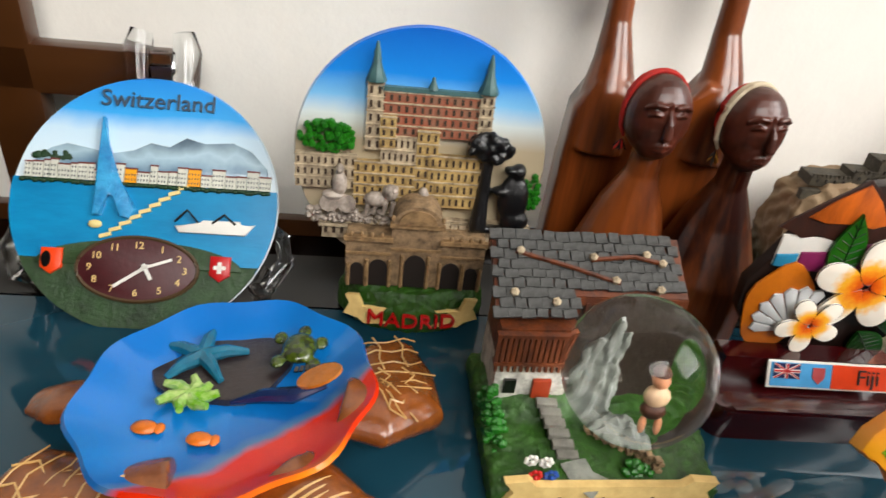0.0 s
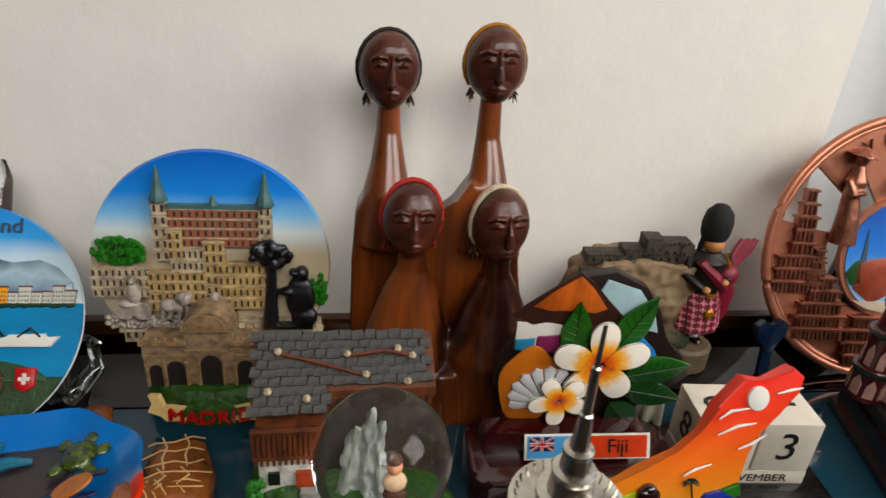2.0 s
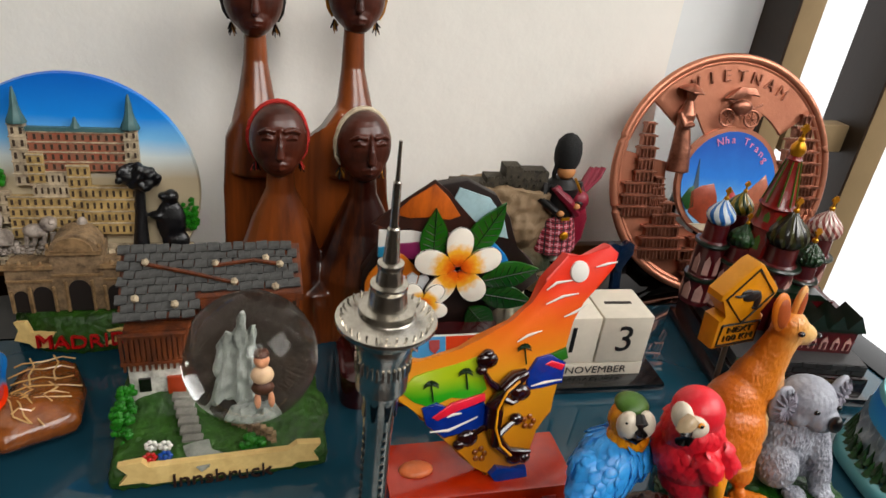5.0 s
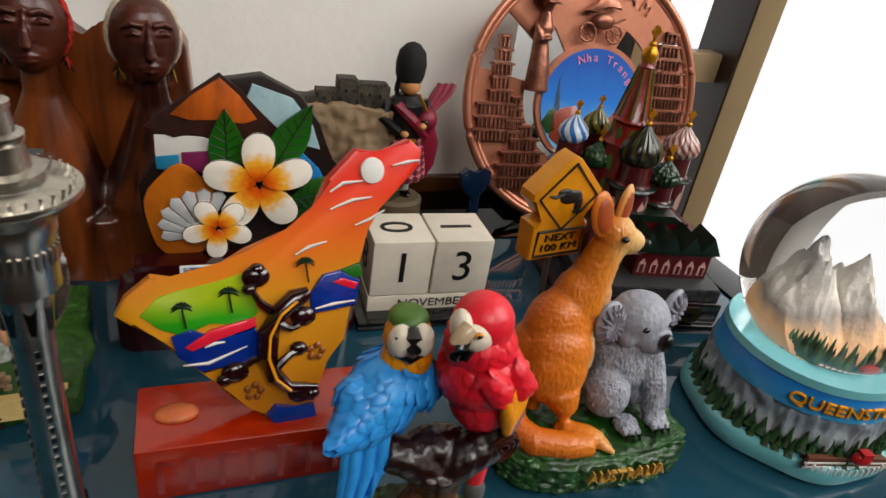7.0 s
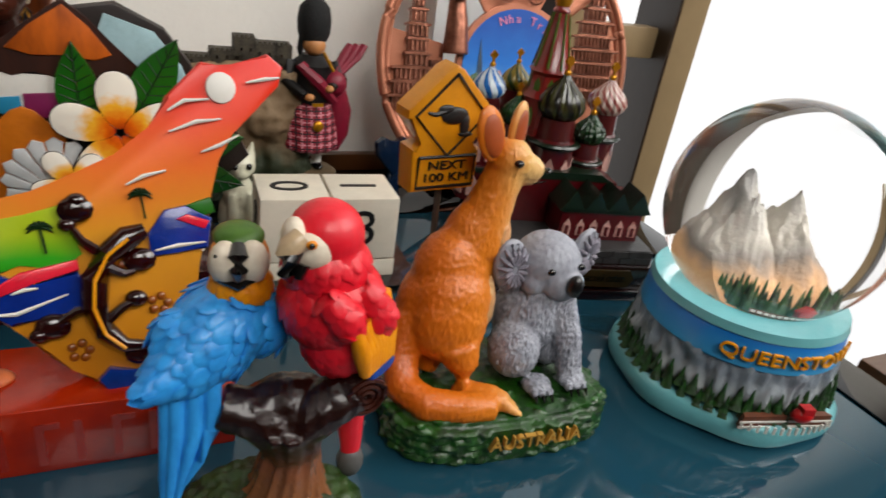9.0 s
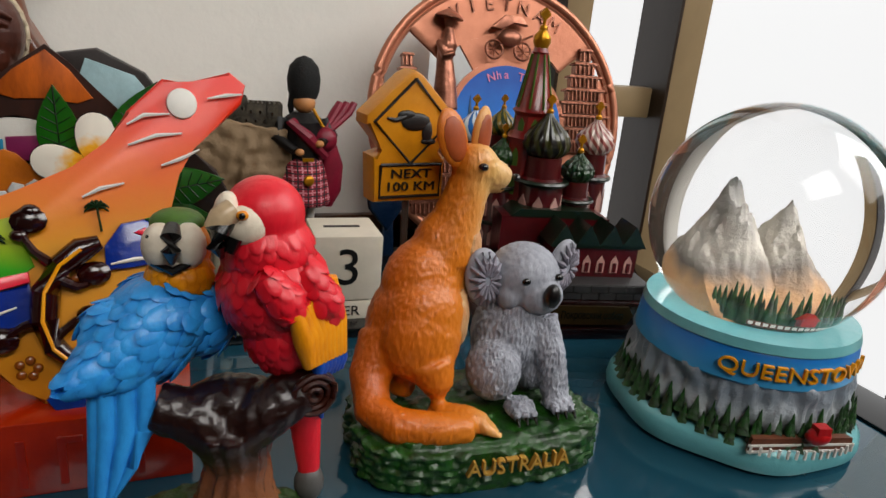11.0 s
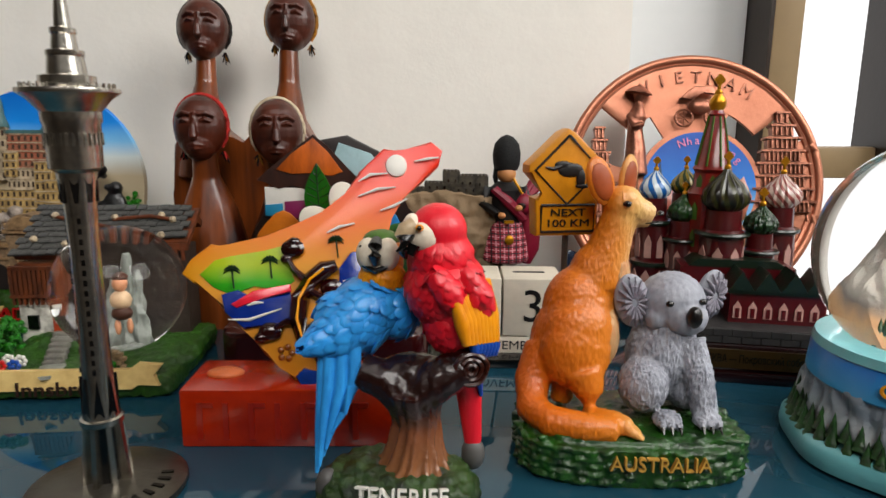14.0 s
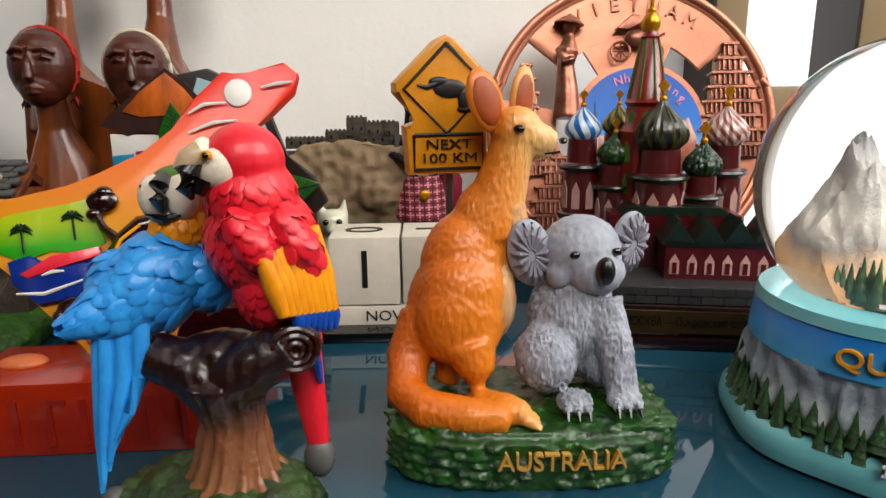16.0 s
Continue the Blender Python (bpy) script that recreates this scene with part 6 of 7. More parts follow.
tube(bm, [(-0.0320, 0.0090, 0.0400), (-0.0380, 0.0030, 0.0290), (-0.0385, -0.0060, 0.0215), (-0.0320, -0.0145, 0.0200), (-0.0190, -0.0185, 0.0198), (-0.0080, -0.0195, 0.0195)], [0.0095, 0.0074, 0.0066, 0.0062, 0.0056, 0.0048], 16)
tube(bm, [(-0.0170, -0.0090, 0.0195), (-0.0080, -0.0150, 0.0205), (-0.0030, -0.0190, 0.0200)], [0.0046, 0.0046, 0.0038], 12)
for k in (-1, 0, 1):
    tube(bm, [(-0.0040, -0.0190 + 0.0020 * k, 0.0200), (0.0015, -0.0205 + 0.0034 * k, 0.0178)], [0.0024, 0.0011], 8)
ball(bm, -0.0200, 0.0060, 0.0500, 0.0150, 0.0130, 0.0150)
roo = moulded(bm, 0.0007, 26, 0.0004, 1250, (1, 1, 0.35))


def fur_paint(name):
    """Orange fur that pales to cream on the face, throat and belly, with fine strokes."""
    m = graded(name, [(-0.045, "cc7614"), (-0.024, "dc8a1e"), (-0.004, "e09834"), (0.008, "e8c488"), (0.014, "eccc9c")], "X", 0.42, 0.0012, 0.6, 0.2, 0.010)
    for n in m.node_tree.nodes:
        if n.bl_idname == "ShaderNodeMapping":
            n.inputs["Scale"].default_value = (1, 1, 0.3)
    return m


FUR = fur_paint("kangaroo_fur_paint")
ears, eye, inner, chest, white_e = B(), B(), B(), B(), B()
ball(chest, -0.0095, 0.0070, 0.0480, 0.0062, 0.0092, 0.0130, seg=24)
ball(chest, -0.0048, 0.0115, 0.0680, 0.0056, 0.0070, 0.0150, seg=20)
chest = moulded(chest, 0.0007, 3, 0.0006, 700, (1, 1, 0.4))
for E_, w in ((pose(-0.0130, 0.0120, 0.1095, -8, -16, 20), 1.0), (pose(-0.0012, 0.0165, 0.1100, -4, 10, 30), 0.78)):
    ball(ears, 0, 0, 0, 0.0058 * w, 0.0022, 0.0100, E_, 20)
    ball(inner, 0, -0.0013, -0.0004, 0.0044 * w, 0.0013, 0.0078, E_, 14)
ball(white_e, -0.0030, 0.0072, 0.1012, 0.0018, 0.0011, 0.0012, seg=12)
ball(eye, -0.0028, 0.0068, 0.1010, 0.0015, 0.0011, 0.0012, seg=12)
ball(eye, 0.0112, 0.0118, 0.0970, 0.0014, 0.0018, 0.0011, seg=10)
tube(eye, [(0.0100, 0.0098, 0.0938), (0.0050, 0.0090, 0.0932)], [0.0003, 0.0003], 5)
figure("kangaroo", [(roo, FUR), (ears, FUR), (inner, paint("ear_inner_paint", "b86a28", 0.5, var=0.3, size=0.002)), (white_e, paint("eye_rim_paint", "5a3010", 0.4)), (eye, BLACK), (chest, paint("cream_fur_paint", "dcc09a", 0.5, var=0.5, size=0.0018, bump=0.8, dark="d08c48", lean=(1, 1, 0.3)))], kg, "orange-brown resin kangaroo")
head, bm = B(), B()
for f in ((0.0172, 0.0085, 0.0620, 0.0132, 0.0125, 0.0122), (0.0205, 0.0000, 0.0575, 0.0084, 0.0062, 0.0068), (0.0100, 0.0030, 0.0570, 0.0050, 0.0050, 0.0050), (0.0255, 0.0040, 0.0570, 0.0050, 0.0050, 0.0050)):
    ball(head, *f)
for f in ((0.0150, 0.0090, 0.0390, 0.0145, 0.0135, 0.0190), (0.0165, 0.0080, 0.0500, 0.0105, 0.0105, 0.0090), (0.0055, -0.0010, 0.0305, 0.0098, 0.0105, 0.0112), (0.0240, 0.0060, 0.0280, 0.0080, 0.0100, 0.0100)):
    ball(bm, *f)
tube(bm, [(0.0230, 0.0030, 0.0475), (0.0262, -0.0030, 0.0350), (0.0285, -0.0070, 0.0215)], [0.0066, 0.0058, 0.0050], 14)
for x0, y0 in ((0.0130, -0.0105), (0.0285, -0.0090)):
    ball(bm, x0, y0, 0.0200, 0.0056, 0.0052, 0.0036, seg=16)
    for k in (-1, 0, 1):
        ball(bm, x0 + 0.0032 * k, y0 - 0.0042, 0.0195, 0.0015, 0.0026, 0.0020, seg=8)
KFUR = paint("koala_grey_paint", "c0c2ca", 0.5, var=0.6, size=0.0016, bump=0.9, dark="84868e", coat=0.1, lean=(1, 1, 0.5))
KHEAD = paint("koala_head_paint", "b8bac2", 0.5, var=0.4, size=0.0012, bump=0.4, dark="9c9ea6", lean=(1, 1, 0.5))
koa = moulded(bm, 0.0006, 3, 0.0007, 1300, (1, 1, 0.4))
khd = moulded(head, 0.0007, 3, 0.0003, 800, (1, 1, 0.5))
nose, kear, rimk, claw, eyek = B(), B(), B(), B(), B()
ball(nose, 0.0215, -0.0068, 0.0600, 0.0030, 0.0028, 0.0044, seg=18)
for x0, y0, z0 in ((0.0132, -0.0028, 0.0640), (0.0262, -0.0010, 0.0645)):
    ball(eyek, x0, y0, z0, 0.0017, 0.0012, 0.0013, seg=12)
for E_, w in ((pose(0.0006, 0.0045, 0.0630, 0, -12, 8), 1.08), (pose(0.0325, 0.0085, 0.0650, 0, 14, 20), 1.0)):
    ball(rimk, 0, 0.0006, 0, 0.0066 * w, 0.0032, 0.0102 * w, E_, 24)
    for k in range(15):
        a = radians(24 * k)
        tube(kear, [(0.0012 * math.cos(a), -0.0026, 0.0020 * math.sin(a)), (0.0038 * w * math.cos(a), -0.0030, 0.0062 * w * math.sin(a)), (0.0061 * w * math.cos(a), -0.0014, 0.0096 * w * math.sin(a))], [0.0005, 0.0010, 0.0004], 6, E_)
for x0, y0 in ((0.0130, -0.0105), (0.0285, -0.0090)):
    for k in (-1, 0, 1):
        tube(claw, [(x0 + 0.0032 * k, y0 - 0.0064, 0.0196), (x0 + 0.0033 * k, y0 - 0.0084, 0.0176)], [0.0009, 0.0003], 6)
figure("koala", [(koa, KFUR), (khd, KHEAD), (rimk, KHEAD), (kear, paint("koala_ear_inner", "a8a4ae", 0.6, var=0.5, size=0.0015, bump=0.6)), (nose, paint("nose_black_paint", "241c1c", 0.35, coat=0.3)), (eyek, paint("koala_eye_paint", "1c1614", 0.2, coat=0.6)), (claw, BLACK)], kg, "grey resin koala")
SG = pose(-0.0255, 0.0240, 0.1130, 0, 0, 12)
bm = B()
DI = [(0.0, 0.0175), (0.0175, 0.0), (0.0, -0.0175), (-0.0175, 0.0)]
prism(bm, [(0.0, 0.0165), (0.003, 0.0150), (0.0165, 0.002), (0.0165, -0.001), (0.008, -0.0105), (0.0135, -0.0120), (0.0135, -0.0270), (-0.0125, -0.0270), (-0.0135, -0.0115), (-0.0085, -0.0100), (-0.0165, -0.001), (-0.0165, 0.002), (-0.003, 0.0150)], -0.0045, 0.0045, SG, 0.0012)
sg = part("sign", bm, paint("sign_yellow_paint", "e0a818", 0.4, var=0.25, size=0.004, dark="b87c10", coat=0.2), kg, "yellow diamond road sign")
bm = B()
tube(bm, [(x * 0.79, -0.0047, z * 0.79) for x, z in DI + DI[:1]], 0.0006, 5, SG)
tube(bm, [(x, -0.0047, z) for x, z in ((-0.0108, -0.0142), (0.0118, -0.0142), (0.0118, -0.0252), (-0.0108, -0.0252), (-0.0108, -0.0142))], 0.0006, 5, SG)
part("border", bm, paint("sign_black_paint", "2a1c14", 0.5), sg)
part("lettering", letters("NEXT\n100 KM", 0.0044, 0.0004, SG @ pose(0.0005, -0.0048, -0.0196), width=0.0175), bpy.data.materials["sign_black_paint"], sg)
bm = B()
for f in ((0.001, -0.0046, 0.000, 0.0055, 0.0009, 0.0030), (0.0055, -0.0046, -0.0035, 0.0020, 0.0009, 0.0040), (-0.0025, -0.0046, 0.0022, 0.0034, 0.0009, 0.0016), (0.0062, -0.0046, -0.0065, 0.003, 0.0008, 0.0010)):
    ball(bm, *f, m=SG, seg=12)
tube(bm, [(-0.003, -0.0046, 0.0018), (-0.0065, -0.0046, 0.0005), (-0.0095, -0.0046, 0.0012)], [0.0011, 0.0008, 0.0004], 6, SG)
part("pictogram", bm, paint("sign_grey_paint", "3c3a38", 0.5), sg)
bm = B()
tube(bm, [(-0.0240, 0.0245, 0.092), (-0.0240, 0.0190, 0.010)], 0.0013, 8)
part("pole", bm, paint("pole_grey", "7a766e", 0.4, 0.6), kg, "grey metal pole")


# ---- cathedral model on a mahogany base ----
ct = thing("cathedral_model", "painted onion-domed cathedral model on mahogany base", "souvenir", pose(0.498, 0.367, 0, 0, 0, 7.5))
BT = pose(0, 0, 0, 0, 0, -16)
bm = B()
box(bm, 0, 0, 0.003, 0.096, 0.096, 0.006, BT, bev=0.0012)
box(bm, 0, 0, 0.0125, 0.090, 0.090, 0.014, BT, bev=0.002)
base = part("base", bm, paint("dark_mahogany", "38171a", 0.18, var=0.35, size=0.006, dark="160808", coat=0.6, lean=(0.2, 1, 1)), ct, "dark mahogany base with brass plate")
bm = B()
prism(bm, [(-0.030, 0.0075), (0.030, 0.0075), (0.033, 0.0125), (0.030, 0.0175), (-0.030, 0.0175), (-0.033, 0.0125)], -0.0462, -0.0445, BT)
plate = part("brass_plate", bm, paint("old_brass", "6a5634", 0.35, 0.7, var=0.3, size=0.003), ct, "dull brass name plate")
part("lettering", letters("МОСКВА — Покровский собор", 0.0058, 0.0001, BT @ pose(0, -0.0463, 0.0125), width=0.055), BLACK, plate)
bm = B()
box(bm, 0, 0, 0.0235, 0.084, 0.084, 0.008, BT, bev=0.0008)
plinth = part("plinth", bm, paint("grey_plinth_stone", "4c4a4a", 0.45, var=0.4, size=0.003, dark="2c2a2a"), ct, "grey brick plinth")
bm = B()
for k in range(9):
    for r in range(2):
        for s in range(2):
            box(bm, -0.0375 + 0.0094 * k + (0.0047 if r else 0) * (k < 8), -0.0422, 0.0215 + 0.0038 * r, 0.0088, 0.0012, 0.0033, BT @ pose(0, 0, 0, 0, 0, 90 * s))
part("brickwork", bm, bpy.data.materials["grey_plinth_stone"], plinth)
REDB = paint("cathedral_red_paint", "701624", 0.3, var=0.35, size=0.004, dark="4a0c18", coat=0.4)
DKG = paint("cathedral_green_roof", "24402c", 0.35, var=0.4, size=0.003, dark="12241a", coat=0.3)
WTRIM = paint("cathedral_white_trim", "c8a8a0", 0.45, var=0.3, size=0.002)


def star(bm, x, y, z, s):
    ball(bm, x, y, z, 0.0020 * s, seg=8)
    tube(bm, [(x, y, z), (x, y, z + 0.009 * s)], [0.0010 * s, 0.0007 * s], 6)
    box(bm, x, y, z + 0.0062 * s, 0.0052 * s, 0.0014 * s, 0.0016 * s)
    box(bm, x, y, z + 0.0062 * s, 0.0016 * s, 0.0014 * s, 0.0052 * s)
    for a in (45, -45):
        box(bm, 0, 0, 0, 0.0046 * s, 0.0012 * s, 0.0012 * s, pose(x, y, z + 0.0062 * s, 0, a))


def onion(x, y, z0, zd, r, body_r, dome, cross, wave=0, twist=0.0, amp=0.05, label=""):
    """A tower: octagonal body from z0 to zd, a drum, a bulbous dome and a gold cross."""
    bm = B()
    h = zd - z0
    body_r *= 1.12
    lathe(bm, [(body_r * 1.15, 0), (body_r * 1.15, h * 0.30), (body_r * 1.25, h * 0.32), (body_r, h * 0.36), (body_r, h * 0.72), (body_r * 1.2, h * 0.75), (body_r * 0.85, h * 0.80), (body_r * 0.80, h)], x, y, z0, 16)
    tower = part("tower", bm, REDB, ct, "dark red tower" + label)
    bm = B()
    lathe(bm, [(body_r * 1.28, h * 0.31), (body_r * 1.32, h * 0.33), (body_r * 1.28, h * 0.35)], x, y, z0, 16)
    lathe(bm, [(body_r * 1.22, h * 0.74), (body_r * 1.28, h * 0.76), (body_r * 1.22, h * 0.78)], x, y, z0, 16)
    part("cornice", bm, DKG, tower)
    bm = B()
    for k in range(8):
        M = pose(x, y, 0, 0, 0, 45 * k + 10)
        prism(bm, [(-body_r * 0.22, z0 + h * 0.40), (body_r * 0.22, z0 + h * 0.40), (body_r * 0.22, z0 + h * 0.56), (0, z0 + h * 0.64), (-body_r * 0.22, z0 + h * 0.56)], -body_r * 1.03, -body_r * 0.9, M)
        prism(bm, [(-body_r * 0.3, z0 + h * 0.06), (body_r * 0.3, z0 + h * 0.06), (body_r * 0.3, z0 + h * 0.2), (0, z0 + h * 0.28), (-body_r * 0.3, z0 + h * 0.2)], -body_r * 1.18, -body_r * 1.0, M)
    part("window_arch", bm, WTRIM, tower)
    bm = B()
    prof = [(0.62, -0.05), (0.72, 0.05), (0.95, 0.30), (1.0, 0.55), (0.92, 0.85), (0.70, 1.15), (0.42, 1.42), (0.20, 1.65), (0.10, 1.85)]
    lathe(bm, [(r * p, r * q2) for p, q2 in prof], x, y, zd, 48, wave=wave, amp=amp, twist=twist)
    d = part("dome", bm, dome, tower)
    bm = B()
    star(bm, x, y, zd + r * 1.85, cross)
    part("cross", bm, GOLD, tower, "gilded cross")
    return tower


def stripes(name, h1, h2, n, slant, x, y):
    """Paint in stripes round an upright axis."""
    m = paint(name, h1, 0.3, coat=0.4)
    nt, L = m.node_tree, m.node_tree.links.new
    co = nt.nodes.new("ShaderNodeTexCoord")
    mp = node(nt, "ShaderNodeMapping", Location=(-x, -y, 0))
    L(co.outputs["Object"], mp.inputs[0])
    sp = nt.nodes.new("ShaderNodeSeparateXYZ")
    L(mp.outputs[0], sp.inputs[0])
    at = nt.nodes.new("ShaderNodeMath")
    at.operation = "ARCTAN2"
    L(sp.outputs["Y"], at.inputs[0]), L(sp.outputs["X"], at.inputs[1])
    ad = nt.nodes.new("ShaderNodeMath")
    ad.operation = "MULTIPLY_ADD"
    L(sp.outputs["Z"], ad.inputs[0])
    ad.inputs[1].default_value = slant
    L(at.outputs[0], ad.inputs[2])
    mu = nt.nodes.new("ShaderNodeMath")
    mu.operation = "MULTIPLY"
    L(ad.outputs[0], mu.inputs[0])
    mu.inputs[1].default_value = n
    sn = nt.nodes.new("ShaderNodeMath")
    sn.operation = "SINE"
    L(mu.outputs[0], sn.inputs[0])
    gt = nt.nodes.new("ShaderNodeMath")
    gt.operation = "GREATER_THAN"
    gt.inputs[1].default_value = 0.1
    L(sn.outputs[0], gt.inputs[0])
    mx = node(nt, "ShaderNodeMix")
    mx.data_type = "RGBA"
    mx.inputs["A"].default_value, mx.inputs["B"].default_value = c(h1), c(h2)
    L(gt.outputs[0], mx.inputs["Factor"]), L(mx.outputs["Result"], nt.nodes["Principled BSDF"].inputs["Base Color"])
    return m


onion(-0.0355, 0.036, 0.027, 0.0865, 0.0092, 0.0082, stripes("blue_white_dome", "e0e8ec", "3a8ac8", 8, 60, -0.0355, 0.036), 0.85, 16, 0.25, 0.04)
onion(-0.0215, 0.026, 0.027, 0.0740, 0.0088, 0.0080, paint("green_scaled_dome", "3c6a34", 0.35, var=0.6, size=0.0035, dark="1c3a1c", bump=1.0, cells=True, coat=0.3), 0.75, 14, 0.3, 0.05)
onion(-0.0060, 0.008, 0.027, 0.0830, 0.0128, 0.0108, stripes("dark_ribbed_dome", "2c2418", "5a5a2c", 12, 30, -0.006, 0.008), 1.0, 20, 0.15, 0.05)
onion(0.0145, 0.004, 0.027, 0.0700, 0.0090, 0.0078, paint("green_knobbly_dome", "2c5a30", 0.35, var=0.6, size=0.003, dark="16301a", bump=1.2, cells=True, coat=0.3), 1.0, 18, 0.4, 0.07)
onion(0.0320, 0.015, 0.027, 0.0835, 0.0108, 0.0085, stripes("white_red_dome", "d8c8c0", "a86a64", 12, 90, 0.032, 0.015), 1.0, 18, 0.3, 0.06)
onion(-0.0120, 0.046, 0.027, 0.0880, 0.0085, 0.0080, stripes("gold_green_dome", "a8963a", "3c5a2c", 8, 80, -0.012, 0.046), 0.8, 16, 0.3, 0.05)
bm = B()
lathe(bm, [(0.0125, 0), (0.0125, 0.062), (0.0135, 0.064), (0.0105, 0.068), (0.0100, 0.076), (0.0115, 0.078), (0.0098, 0.080), (0.0042, 0.108), (0.0048, 0.109), (0.0040, 0.110), (0.0036, 0.112)], -0.0085, 0.021, 0.027, 8)
tent = part("tent_tower", bm, paint("tent_tower_red", "a02c20", 0.3, var=0.3, size=0.004, coat=0.4, dark="5a1414"), ct, "tall red tent-roofed tower")
bm = B()
for k in range(8):
    a = radians(45 * k + 22.5)
    tube(bm, [(-0.0085 + 0.0099 * math.cos(a - 0.39), 0.021 + 0.0099 * math.sin(a - 0.39), 0.107), (-0.0085 + 0.0043 * math.cos(a - 0.39), 0.021 + 0.0043 * math.sin(a - 0.39), 0.135)], 0.0006, 5)
    for j in range(3):
        M = pose(-0.0085, 0.021, 0, 0, 0, 45 * k + 22.5)
        prism(bm, [(-0.0018, 0.092 - 0.016 * j), (0.0018, 0.092 - 0.016 * j), (0.0018, 0.099 - 0.016 * j), (0, 0.102 - 0.016 * j), (-0.0018, 0.099 - 0.016 * j)], -(0.0098 if j == 0 else 0.0120), -0.008, M)
part("rib", bm, paint("tent_green_ribs", "6a8a3c", 0.4, var=0.3), tent)
bm = B()
lathe(bm, [(0.0034, -0.001), (0.0048, 0.002), (0.0046, 0.005), (0.0024, 0.008), (0.0008, 0.010)], -0.0085, 0.021, 0.139, 20)
star(bm, -0.0085, 0.021, 0.148, 1.15)
part("gold_dome", bm, GOLD, tent, "small gilded dome and cross")
bm = B()
box(bm, -0.002, 0.012, 0.040, 0.060, 0.044, 0.026, BT)
box(bm, 0.014, -0.020, 0.0355, 0.046, 0.020, 0.017, BT)
box(bm, 0.034, -0.008, 0.036, 0.014, 0.030, 0.018, BT)
gal = part("gallery", bm, REDB, ct, "dark red arcaded gallery")
bm = B()
prism(bm, [(-0.028, 0.0525), (0.026, 0.0525), (0.018, 0.057), (-0.022, 0.057)], -0.010, 0.032, BT)
box(bm, 0.014, -0.0205, 0.0445, 0.048, 0.022, 0.0018, BT)
part("green_roof", bm, DKG, gal, "dark green gabled roof")
for x0 in (-0.004, 0.009, 0.022, 0.034):
    bm = B()
    prism(bm, [(x0 - 0.0070, 0.0440), (x0 + 0.0070, 0.0440), (x0, 0.0555)], -0.0315, -0.012, BT)
    part("gable", bm, DKG, gal)
bm = B()
for k in range(6):
    x0 = -0.005 + 0.0076 * k
    prism(bm, [(x0 - 0.0021, 0.030), (x0 + 0.0021, 0.030), (x0 + 0.0021, 0.036), (x0, 0.0395), (x0 - 0.0021, 0.036)], -0.0306, -0.0290, BT)
for k in range(4):
    box(bm, 0.0412, -0.020 + 0.0076 * k, 0.0345, 0.0010, 0.0034, 0.007, BT)
win_bm = bm
part("white_arch", win_bm, WTRIM, gal)
bm = B()
for k in range(6):
    x0 = -0.005 + 0.0076 * k
    box(bm, x0, -0.0307, 0.0330, 0.0020, 0.0008, 0.0050, BT)
part("dark_opening", bm, REDB, gal)

# ---- copper-coloured openwork disc ----
COPPER = paint("copper_relief", "c49480", 0.32, 0.8, var=0.5, size=0.003, bump=0.25, dark="6a4638")
COPPERF = paint("copper_satin_field", "d4a088", 0.38, 0.7, var=0.25, size=0.006, bump=0.1, dark="b88068")
dv = thing("copper_disc", "openwork copper disc with city reliefs and medallion", "souvenir", pose(0.5050, 0.4740, 0, 0, 0, 0))
D = pose(0, 0, 0.0885, -14) @ Matrix.Scale(1.03, 4)
RD = 0.0865


def sector(r0, r1, a0, a1, n=24):
    s = [radians(a0 + (a1 - a0) * i / n) for i in range(n + 1)]
    return [(r1 * math.cos(a), r1 * math.sin(a)) for a in s] + [(r0 * math.cos(a), r0 * math.sin(a)) for a in reversed(s)]


bm = B()
tube(bm, [(RD * math.cos(t), 0, RD * math.sin(t)) for t in [2 * math.pi * i / 96 for i in range(97)]], 0.0030, 10, D)
tube(bm, [((RD - 0.0035) * math.cos(t), 0.001, (RD - 0.0035) * math.sin(t)) for t in [2 * math.pi * i / 96 for i in range(97)]], 0.0022, 8, D)
rim = part("rim", bm, COPPERF, dv, "smooth copper rim")
bm = B()
prism(bm, sector(0.054, RD - 0.001, 38, 140, 30), -0.0006, 0.002, D, 0.0005)
prism(bm, sector(0.036, 0.056, 62, 122, 16), -0.0004, 0.0022, D)
prism(bm, sector(0.046, RD - 0.001, 168, 305, 30), 0.0008, 0.002, D)
prism(bm, sector(0.052, RD - 0.001, -55, 22, 22), 0.0008, 0.002, D)
fld = part("field", bm, COPPERF, dv, "satin copper field under the letters")
for k, ch in enumerate("VIETNAM"):
    a = 116 - 9.4 * k
    part("letter", letters(ch, 0.0118, 0.0009, D @ pose(0.0735 * math.cos(radians(a)), -0.0012, 0.0735 * math.sin(radians(a)), 0, -(a - 90))), COPPER, fld)
bm = B()
prism(bm, oval(0.0420, 0.0420, 0.004, -0.004, 48), -0.0030, 0.0015, D, 0.0012)
ring = part("medallion_frame", bm, COPPERF, dv)
bm = B()
prism(bm, oval(0.0385, 0.0385, 0.004, -0.004, 48), -0.0036, -0.0028, D)
med = part("medallion", bm, graded("medallion_sky", [(0.050, "c8dce8"), (0.080, "8ac0e8"), (0.100, "4a9ae0"), (0.125, "3a7cc8")], size=0.01, coat=0.6, wobble=0.02), dv, "printed bay scene medallion")
bm = B()
clump(bm, -0.006, -0.0036, -0.002, 0.026, 0.0002, 0.006, 60, 0.0030, D @ Matrix.Diagonal((1, 0.12, 1, 1)), 21)
part("cloud", bm, WHITE, med)
